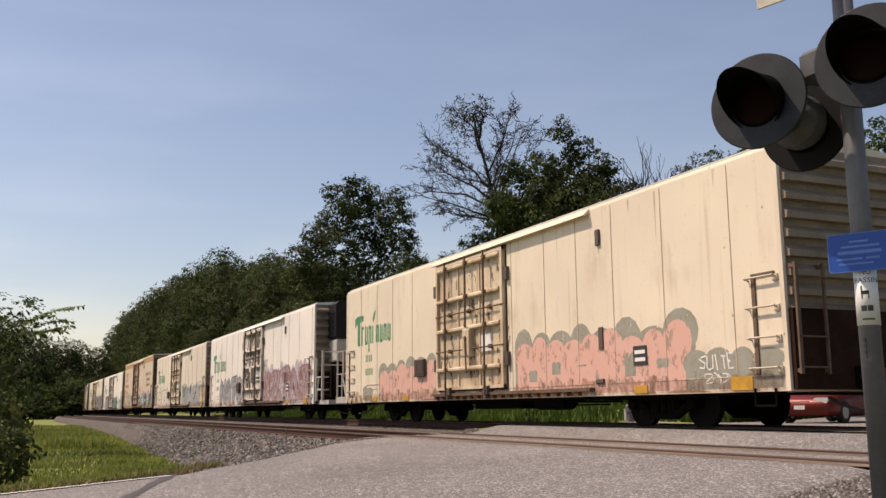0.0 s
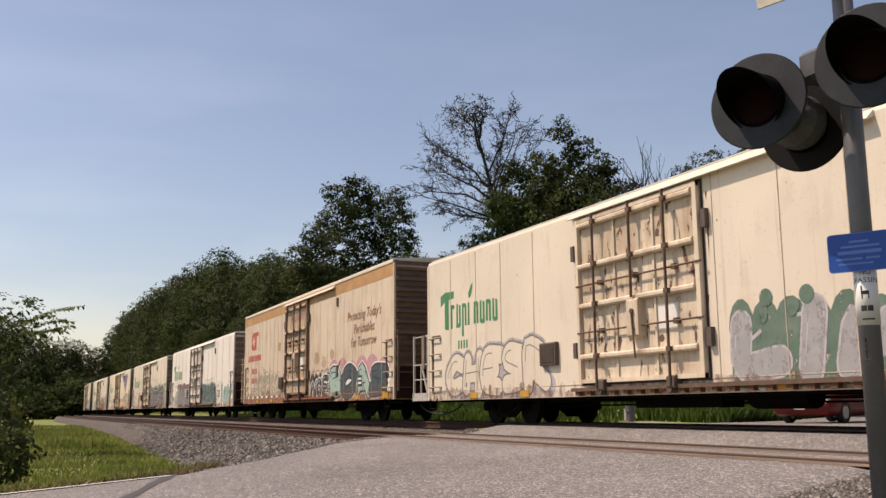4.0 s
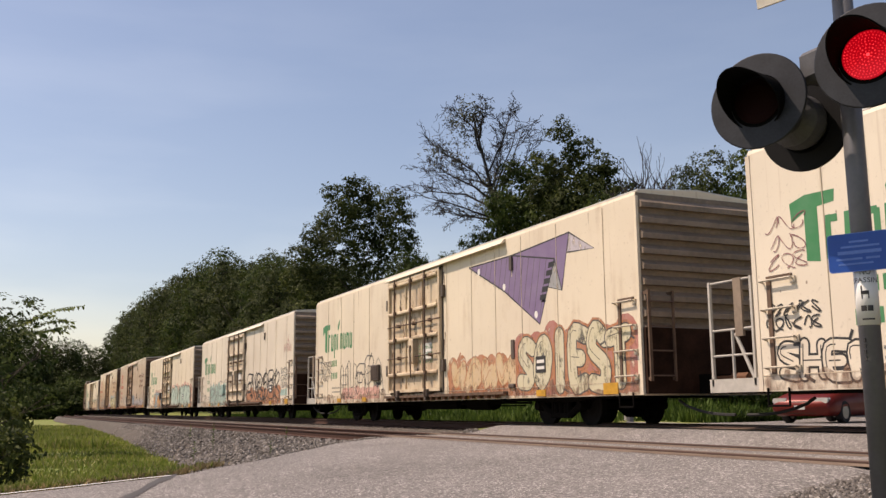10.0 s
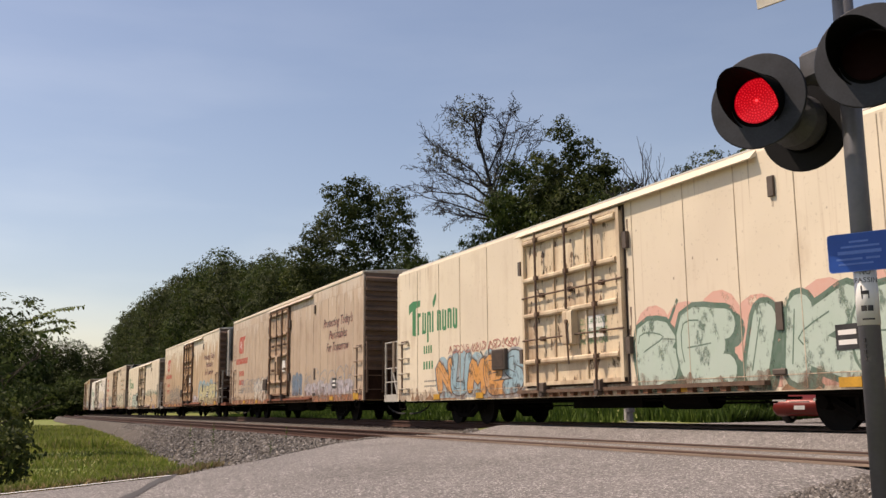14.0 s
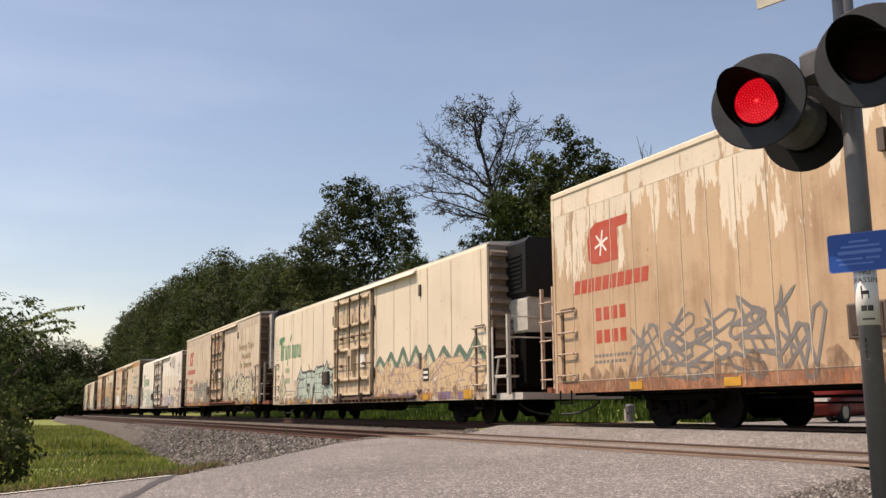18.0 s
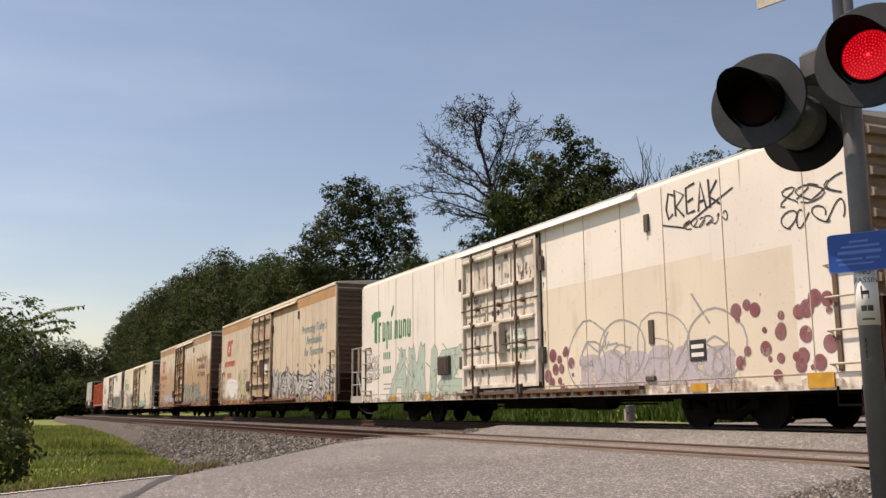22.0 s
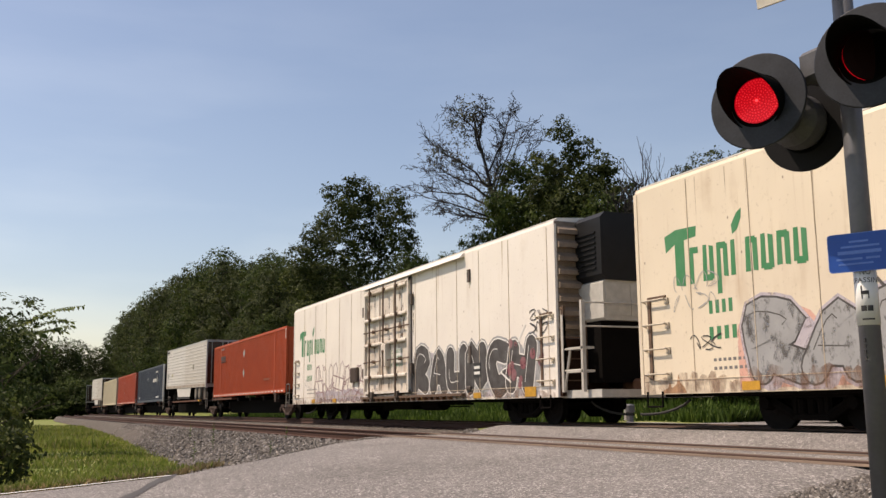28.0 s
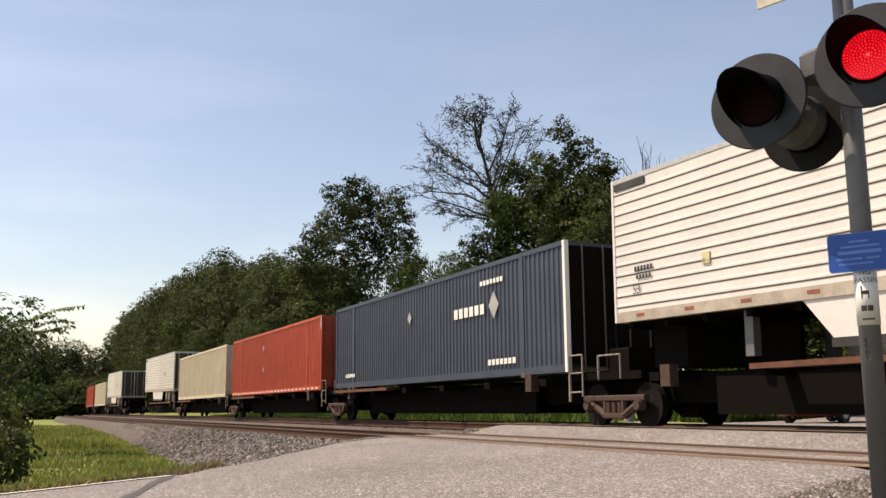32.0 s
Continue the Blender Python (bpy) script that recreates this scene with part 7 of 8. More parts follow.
def build_freight():
    wheel_me = wheelset_mesh()
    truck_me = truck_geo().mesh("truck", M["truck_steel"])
    # freight trucks take the steel that has the underside shade in its colour
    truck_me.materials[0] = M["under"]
    proto = {k: reefer(k, paint=M["beige" if k.startswith("tall") else "white"], **spec) for k, spec in CARS.items()}
    first = dict.fromkeys(CARS, True)
    cars = []
    for i, (u, kind, paint, unit, plat) in enumerate(TRAIN):
        if first[kind]:
            c, first[kind] = proto[kind], False
        else:
            c = copy_thing(proto[kind], Matrix.Identity(4))
        cars.append(c)
    for i, ((u, kind, paint, unit, plat), c) in enumerate(zip(TRAIN, cars)):
        spec = CARS[kind]
        Flat.sill = spec["bottom"] + 0.012
        for o in c.children_recursive:
            stem = o.name.split(".")[0]
            if stem in ("body", "door", "door_rail", "door_beam", "door_stiffener", "lock_box", "door_hood", "corner_post"):
                repaint(o, M[paint + "_door" if stem.startswith(("door", "lock")) and stem != "door_hood" else paint])
        for x in (3.55, spec["length"] - (2.3 if unit else 3.75)):
            add_truck(c, x, wheel_me, truck_me)
        if plat == 1:
            left_platform(c, spec["bottom"])
        elif plat == 2:
            side_ladder_rig(c, spec["bottom"])
        if unit:
            right_unit(c, spec["length"], spec["bottom"], spec["top"], unit == 2)
        if kind.startswith("low"):
            fruit_logo(c)
        else:
            snow_logo(c)
            slogan(c, *{3: ("g_teal", "g_orange"), 12: ("g_forest", "g_orange"), 14: ("g_bluegreen", "g_grey")}.get(i, ("ink", "g_red")))
            for o in c.children_recursive:
                if o.name.split(".")[0] == "door_rail" and (paint in ("brown", "brown_high", "tan") or i == 3):
                    repaint(o, M["rust_frame"])
            part("roof_lip", one_box(0.0, spec["length"], -SIDE - 0.03, -SIDE + 0.10, spec["top"] - 0.13, spec["top"] + 0.01, c=0.03), M["cream"], c, "cream roof edge")
            band = M[BAND[i]]
            part("roof_band", one_box(0.03, spec["length"] - 0.03, -SIDE - 0.004, -SIDE + 0.01, spec["top"] - 0.52, spec["top"] - 0.11), band, c, "discoloured band below the roof edge")
            part("sill_band", one_box(0.03, spec["length"] - 0.03, -SIDE - 0.0025, -SIDE + 0.01, spec["bottom"], spec["bottom"] + 0.22), M["g_rust"], c, "rusty sill band")
        srng = random.Random(900 + i)
        f = Flat(0.0098)
        x = 0.05
        dirty = {"white": 0.5, "pale": 0.75, "cream": 0.8}.get(paint, 1.2)
        while x < spec["length"] - 0.2:
            step = srng.uniform(0.15, 0.5)
            e = min(x + step, spec["length"] - 0.05)
            a, b = (spec["bottom"] + dirty * srng.uniform(0.12, 0.45) for _ in range(2))
            f.poly([(x, spec["bottom"] + 0.01), (e, spec["bottom"] + 0.01), (e, b), ((x + e) / 2, max(a, b) + dirty * srng.uniform(0, 0.12)), (x, a)])
            x = e
        tagged(f.add("grime_film", "grime", c), "brown film of dust along the sill", kind="stuff")
        for k in range(6 if paint == "white" else 11):
            x, h, w = srng.uniform(0.4, spec["length"] - 0.4), srng.uniform(0.25, 1.1), srng.uniform(0.012, 0.035)
            f = Flat(0.0011)
            z = spec["top"] - srng.uniform(0.10, 0.16) - (0.42 if kind.startswith("tall") else 0)
            f.poly([(x - w, z), (x + w, z), (x + w * 0.5, z - h * 0.5), (x, z - h), (x - w * 0.6, z - h * 0.5)])
            f.add("roof_drip", "seam_soft", c, "" if k else "rusty drip below the roof edge")
        for k in range(7 if paint in ("white", "pale") else 16):
            x, w, h = srng.uniform(0.3, spec["length"] - 0.5), srng.uniform(0.08, 0.45), srng.uniform(0.08, 0.40)
            f = Flat(0.0006 + 0.00003 * k)
            f.poly([(x - w, spec["bottom"] + 0.01), (x + w, spec["bottom"] + 0.01), (x + w * 0.7, spec["bottom"] + h * 0.35), (x + w * 0.25, spec["bottom"] + h * 0.55), (x + w * 0.05, spec["bottom"] + h), (x - w * 0.2, spec["bottom"] + h * 0.5), (x - w * 0.75, spec["bottom"] + h * 0.3)])
            f.add("rust_stain", "stain", c)
        for k in range(9):
            x = spec["door"][0] + (-0.12 if k % 2 else spec["door"][1] - spec["door"][0] + 0.10) + srng.uniform(-0.05, 0.05)
            z, h = srng.uniform(spec["door"][2] + 0.4, spec["door"][3]), srng.uniform(0.15, 0.6)
            f = Flat(0.0003 + 0.00003 * k)
            f.poly([(x - 0.03, z), (x + 0.03, z), (x + 0.012, z - h * 0.6), (x, z - h), (x - 0.012, z - h * 0.6)])
            f.add("rust_streak", "stain_dark", c)
        d0 = spec["door"]
        f = Flat(0.0358)
        f.poly([(d0[0] + 0.1, d0[2] + 0.08), (d0[1] - 0.12, d0[2] + 0.08), (d0[1] - 0.12, d0[3] - 0.09), (d0[0] + 0.1, d0[3] - 0.09)])
        f.add("door_grease", "door_flake" if i == 1 else "door_film", c, "patches of rust and grease on the door")
        for k in range(26 if i == 1 else 9):
            x, z, r = srng.uniform(d0[0] + 0.2, d0[1] - 0.2), srng.uniform(d0[2] + 0.2, d0[3] - 0.2), srng.uniform(0.04, 0.20 if i == 1 else 0.11)
            f = Flat(0.0365)
            f.poly([(x + r * srng.uniform(0.4, 1.0) * math.cos(0.9 * q), z + r * srng.uniform(0.4, 1.3) * math.sin(0.9 * q)) for q in range(7)])
            f.add("paint_chip", "stain_dark", c)
        consolidated(c, 16.9 if kind.startswith("low") else 17.2, 1.15)
        livery(i, c)
        if i in (4, 7):
            for o in c.children_recursive:
                if o.name.split(".")[0] in ("recorder_box", "box_lid"):
                    repaint(o, M["g_mint" if i == 7 else "g_lilac"])
        unit_words = " with end cooling unit" if unit else ""
        tagged(c, f"{LOOKS[paint]} refrigerated boxcar covered in graffiti{unit_words}")
        rolling.append((c, u, spec["length"]))
    side_text(cars[3], "DAKOTA CITY", 8.75, 4.02, 0.30, "red", width=1.9)
    side_text(cars[12], "ASHMAN ST", 9.85, 4.02, 0.30, "red", width=1.5)
    side_text(cars[15], "CONDOR", 8.95, 4.02, 0.28, "grey_ink", width=1.2)
    side_text(cars[3], "OPENING", 8.75, 3.35, 0.2, "red")
    side_text(cars[3], "H 11-3", 8.75, 3.15, 0.18, "red")
    side_text(cars[3], "W 10-0", 8.75, 2.96, 0.18, "red")
    side_text(cars[14], "MUNISING", 8.2, 3.95, 0.32, "red", width=1.35)
    for i in (1, 13, 16, 17):
        for k, w in enumerate(("CLOSE AND LOCK", "DOORS BEFORE", "MOVING CAR")):
            side_text(cars[i], w, 10.25 + (0.93 if i != 13 else 0), 2.05 - 0.2 * k, 0.17, "green", width=1.0)
    for i in (6, 8):
        for k, w in enumerate(("CLOSE AND LOCK", "DOORS BEFORE", "MOVING CAR")):
            side_text(cars[i], w, 10.25, 2.05 - 0.2 * k, 0.17, "green", width=1.0)


# ---------------------------------------------------------------- intermodal cars
def corrugated(g, x0, x1, y, z0, z1, pitch, deep, s):
    """Outward corrugation on a long side; s is the outward sign in y."""
    x = x0
    pts = []
    while x < x1 - 1e-6:
        for f, d in ((0.0, 0), (0.30, 0), (0.42, 1), (0.88, 1), (1.0, 0)):
            pts.append((min(x + pitch * f, x1), y - s * deep * d))
        x += pitch
    n = len(g.v)
    for x, yy in pts:
        g.v += [(x, yy, z0), (x, yy, z1)]
    for i in range(len(pts) - 1):
        a = n + 2 * i
        g.f.append((a, a + 2, a + 3, a + 1))


def container(label, paint, length=16.15, posts=(1.98, 14.17), white_marks=True, pale_post=None, shaded_end=None):
    """A 53-foot box: posts, rails, corrugated sides, doors. Origin at the bottom of its left end."""
    c = thing("shipping_container", label, "container", "containers on the train")
    W, H = 1.295, 2.9
    p = M[paint]
    g = Geo()
    for s in (-1, 1):
        corrugated(g, 0.08, length - 0.08, s * (W - 0.012), 0.16, H - 0.10, 0.215, 0.030, s)
    part("side_panel", g, p, c)
    core = Geo()
    core.box(0.04, length - 0.04, -W + 0.075, W - 0.075, 0.12, H - 0.03)
    part("shell", core, p, c)
    for s in (-1, 1):
        part("bottom_rail", one_box(0.02, length - 0.02, *sorted((s * (W - 0.05), s * (W + 0.004))), 0.0, 0.17), p, c)
        part("top_rail", one_box(0.02, length - 0.02, *sorted((s * (W - 0.05), s * (W + 0.004))), H - 0.11, H), p, c)
        for k, x in enumerate((0.0, length - 0.10)):
            part("corner_post", one_box(x, x + 0.10, *sorted((s * (W - 0.10), s * (W + 0.008))), 0.0, H), M[pale_post] if (pale_post and k) else p, c)
        for x in posts:
            part("lift_post", one_box(x - 0.08, x + 0.08, *sorted((s * (W - 0.04), s * (W + 0.008))), -0.02, H), p, c)
            part("corner_casting", one_box(x - 0.09, x + 0.09, *sorted((s * (W - 0.10), s * (W + 0.012))), -0.06, 0.06), M["dark_box"], c)
    for x, s in ((length, 1), (0, -1)):
        for k in range(2):
            d = part("end_door", one_box(min(x, x + s * 0.03), max(x, x + s * 0.03), -W + 0.12 + 1.2 * k, -W + 1.24 + 1.2 * k, 0.15, H - 0.12), M[shaded_end] if shaded_end else p, c)
            for q in (0.3, 0.85):
                g = Geo()
                g.tube((x + s * 0.05, -W + 0.12 + 1.2 * k + q, 0.1), (x + s * 0.05, -W + 0.12 + 1.2 * k + q, H - 0.08), 0.02, k=6)
                part("lock_rod", g, M["dark_box"], d)
    if white_marks:
        for k in range(27):
            x = 0.25 + 0.585 * k
            part("reflector", one_box(x, x + 0.27, -W - 0.014, -W, 0.05, 0.11), M["g_white"], c)
        part("corner_mark", one_box(length - 0.09, length - 0.03, -W - 0.014, -W, 2.35, 2.8), M["g_white"], c)
    return c


def diamond(c, x, y, z, r=0.19):
    g = Geo()
    g.poly([(x, y, z - r * 1.25), (x + r, y, z), (x, y, z + r * 1.25), (x - r, y, z)])
    part("placard", g, M["silver"], c, "silver diamond placard")


def trailer(label="white ribbed 53-foot road trailer riding on the train", roof_dark=True):
    """A road trailer: ribbed side sheets, rails, skirt, tandem wheels, landing legs. Origin below its nose at deck height."""
    c = thing("semi_trailer", label, "trailer", "trailers on the train")
    L, W, z0, z1 = 16.15, 1.29, 0.90, 3.79
    part("box", one_box(0, L, -W, W, z0 + 0.18, z1 - 0.06), M["box_white"], c)
    n = 12
    for k in range(n):
        z = z0 + 0.33 + (z1 - z0 - 0.62) * k / (n - 1)
        g = Geo()
        g.prism([(-W, z - 0.03), (-W - 0.007, z - 0.02), (-W - 0.007, z + 0.02), (-W, z + 0.03)], 0.06, L - 0.08)
        part("side_rib", g, M["box_white"], c)
        # dark strip drawn as the shade line below the rib
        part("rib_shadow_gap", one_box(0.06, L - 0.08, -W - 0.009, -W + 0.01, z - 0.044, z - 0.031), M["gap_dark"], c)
    part("side_sheet", one_box(8.2, L - 0.09, -W - 0.003, -W + 0.01, z0 + 0.2, z1 - 0.09), M["trailer_beige"], c)
    part("bottom_rail", one_box(0, L, -W - 0.012, W + 0.012, z0, z0 + 0.2), M["grimy_rail"], c)
    part("top_rail", one_box(0, L, -W - 0.014, W + 0.014, z1 - 0.09, z1), M["alu"], c)
    part("rear_post", one_box(L - 0.09, L + 0.03, -W - 0.02, -W + 0.1, z0 - 0.06, z1), M["alu"], c)
    part("nose_post", one_box(-0.02, 0.05, -W - 0.016, -W + 0.1, z0, z1), M["box_white"], c)
    part("rear_bumper", one_box(L - 0.25, L - 0.02, -1.15, 1.15, 0.12, z0), M["under"], c)
    for k in range(2):
        d = part("rear_door", one_box(L, L + 0.04, -W + 0.05 + 1.27 * k, -W + 1.25 + 1.27 * k, z0 + 0.2, z1 - 0.12), M["door_brown"], c)
        for q in (0.25, 0.9):
            g = Geo()
            g.tube((L + 0.06, -W + 0.05 + 1.27 * k + q, z0 + 0.15), (L + 0.06, -W + 0.05 + 1.27 * k + q, z1 - 0.12), 0.02, k=6)
            part("lock_rod", g, M["alu"], d)
    for k in range(11):
        part("side_marker", one_box(0.7 + 1.45 * k, 0.95 + 1.45 * k, -W - 0.018, -W, z0 + 0.08, z0 + 0.14), M["rust_red"], c)
    # skirt with a raked rear edge
    g = Geo()
    sk = [(4.9, z0 + 0.02), (10.65, z0 + 0.02), (10.35, z0 - 0.62), (5.5, z0 - 0.62)]
    for y in (-W + 0.02, -W + 0.05):
        g.poly([(x, y, z) for x, z in sk])
    for a, b in zip(sk, sk[1:] + sk[:1]):
        g.poly([(a[0], -W + 0.02, a[1]), (b[0], -W + 0.02, b[1]), (b[0], -W + 0.05, b[1]), (a[0], -W + 0.05, a[1])])
    skirt = part("side_skirt", g, M["box_white"], c, "white aerodynamic skirt")
    part("skirt_hem", one_box(5.45, 10.4, -W + 0.005, -W + 0.04, z0 - 0.74, z0 - 0.60), M["rubber"], skirt)
    part("far_skirt", one_box(3.4, 10.6, W - 0.05, W - 0.02, 0.16, z0), M["box_white"], c)
    # black slabs added to darken the open space below the floor
    for x, y in ((2.0, 0.2), (8.6, 0.7), (11.2, 0.7)):
        part("tool_rack", one_box(x, x + 1.4, y - 0.06, y + 0.06, 0.05, z0 - 0.15), M["under"], c)
    part("kingpin_stand", one_box(0.5, 1.5, -0.75, 0.75, 0.0, z0), M["under"], c)
    for k in range(14):
        part("floor_beam", one_box(0.3 + 1.1 * k, 0.42 + 1.1 * k, -1.2, 1.2, z0 - 0.14, z0 - 0.01), M["under"], c)
    part("floor", one_box(0.2, 15.6, -1.15, 1.15, z0 - 0.01, z0 + 0.02), M["under"], c)
    for x in (12.70, 13.99):
        for y in (-1.12, 1.12):
            w = Geo()
            m = Matrix.Translation((x, y, 0.53)) @ Matrix.Rotation(radians(90), 4, "X")
            w.lathe([(0.26, -0.15), (0.44, -0.17), (0.51, -0.12), (0.51, 0.12), (0.44, 0.17), (0.26, 0.15)], 24, m)
            tyre = part("wheel", w, M["rubber"], c)
            h = Geo()
            h.lathe([(0.30, 0.176), (0.255, 0.155), (0.235, 0.06), (0.16, 0.05), (0.12, 0.11), (0.07, 0.15), (0.0, 0.155)], 20, m)
            for q in range(8):
                h.tube(m @ Vector((0.19 * math.cos(q * 0.785), 0.19 * math.sin(q * 0.785), 0.05)), m @ Vector((0.19 * math.cos(q * 0.785), 0.19 * math.sin(q * 0.785), 0.075)), 0.018, k=6)
            part("rim", h, M["rim_steel"], tyre, "pale dusty steel rim")
    part("bogie", one_box(12.0, 15.2, -0.95, 0.95, 0.45, z0 - 0.03), M["under"], c)
    part("mud_flap", one_box(14.75, 14.78, -1.25, -0.6, 0.05, z0), M["dark_box"], c)
    part("equipment_box", one_box(14.85, 15.5, -1.18, -0.7, 0.12, z0 - 0.05, c=0.03), M["dark_box"], c, "dark box behind the trailer wheels")
    for y in (-0.9, 0.9):
        part("landing_leg", one_box(3.3, 3.5, y - 0.08, y + 0.08, 0.12, z0), M["galv"], c)
    part("marking", one_box(0.1, 1.1, -W - 0.03, -W, 3.55, 3.68), M["ink"], c)
    side_text(c, "53", 0.62, 1.42, 0.26, "ink", y=-W - 0.031)
    bars2(c, -W - 0.031, 0.7, 1.3, 1.85, 0.10, 6)
    bars2(c, -W - 0.031, 0.75, 1.25, 1.70, 0.08, 5)
    part("data_decal", one_box(2.7, 2.9, -W - 0.032, -W, 1.75, 1.95), M["g_lime"], c)
    part("data_decal", one_box(11.4, 11.75, -W - 0.032, -W, 2.1, 2.4), M["g_olive"], c)
    return c


def bars2(c, y, x0, x1, z, h, n, col="ink"):
    g = Geo()
    w = (x1 - x0) / n
    for k in range(n):
        a = x0 + w * k
        g.poly([(a, y, z), (a + w * 0.72, y, z), (a + w * 0.72, y, z + h), (a, y, z + h)])
    part("stencil", g, M[col], c, "unreadable stencilled marking")


def spine_car(length, wheel_me, truck_me, road):
    """One platform of a spine car, with the truck under its right end. Origin on the rails under its left end."""
    c = thing("spine_car", "skeletal flatcar platform with a rusty centre beam", "flatcar", "flatcars of the train")
    L = length
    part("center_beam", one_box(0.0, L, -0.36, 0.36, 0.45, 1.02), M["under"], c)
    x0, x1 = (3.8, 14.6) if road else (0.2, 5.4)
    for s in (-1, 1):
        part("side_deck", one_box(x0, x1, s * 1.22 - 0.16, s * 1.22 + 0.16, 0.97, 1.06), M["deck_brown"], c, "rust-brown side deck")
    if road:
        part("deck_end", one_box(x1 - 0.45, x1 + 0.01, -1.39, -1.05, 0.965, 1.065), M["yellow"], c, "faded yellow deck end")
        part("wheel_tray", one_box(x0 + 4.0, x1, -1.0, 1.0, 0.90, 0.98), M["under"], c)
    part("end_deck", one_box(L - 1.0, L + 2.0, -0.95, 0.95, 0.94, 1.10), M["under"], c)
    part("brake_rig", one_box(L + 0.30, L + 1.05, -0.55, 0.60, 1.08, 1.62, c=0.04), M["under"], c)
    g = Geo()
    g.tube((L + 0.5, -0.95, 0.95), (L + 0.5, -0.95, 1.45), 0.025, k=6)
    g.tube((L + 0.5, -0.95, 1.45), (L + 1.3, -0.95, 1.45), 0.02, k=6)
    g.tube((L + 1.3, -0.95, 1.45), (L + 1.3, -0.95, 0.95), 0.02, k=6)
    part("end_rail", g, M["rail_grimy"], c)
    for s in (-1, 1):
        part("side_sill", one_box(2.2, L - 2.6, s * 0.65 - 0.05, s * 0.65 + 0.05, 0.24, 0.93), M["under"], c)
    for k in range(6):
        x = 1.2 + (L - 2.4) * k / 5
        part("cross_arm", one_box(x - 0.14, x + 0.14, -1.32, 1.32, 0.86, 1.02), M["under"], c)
    for x in (1.5, L - 1.9):
        for s in (-1, 1):
            ped = part("pedestal", one_box(x - 0.14, x + 0.14, s * 1.2 - 0.1, s * 1.2 + 0.1, 0.75, 1.15), M["truck_steel"], c)
    t = new("truck", truck_me)
    t.parent = c
    t.matrix_basis = pose(L + 1.15, 0, 0)
    for sx in (-0.89, 0.89):
        w = new("wheelset", wheel_me)
        w.parent = t
        w.matrix_basis = pose(sx, 0, WHEEL_R)
    g = Geo()
    g.chamfer(L - 0.1, L + 1.85, -0.45, 0.45, 0.62, 0.96, 0.05)
    part("articulation", g, M["under"], c)
    for s in (-1, 1):
        g = Geo()
        g.box(L - 0.18, L - 0.13, s * 1.25 - 0.02, s * 1.25 + 0.02, 0.5, 1.5)
        g.tube((L - 0.15, s * 1.25, 1.48), (L + 0.35, s * 1.25, 1.48), 0.02, k=6)
        g.tube((L + 0.35, s * 1.25, 1.48), (L + 0.35, s * 1.25, 0.6), 0.02, k=6)
        for z in (0.7, 1.1):
            g.tube((L - 0.15, s * 1.25, z), (L + 0.35, s * 1.25, z), 0.018, k=6)
        part("grab_iron", g, M["rail_grimy"], c)
    return c


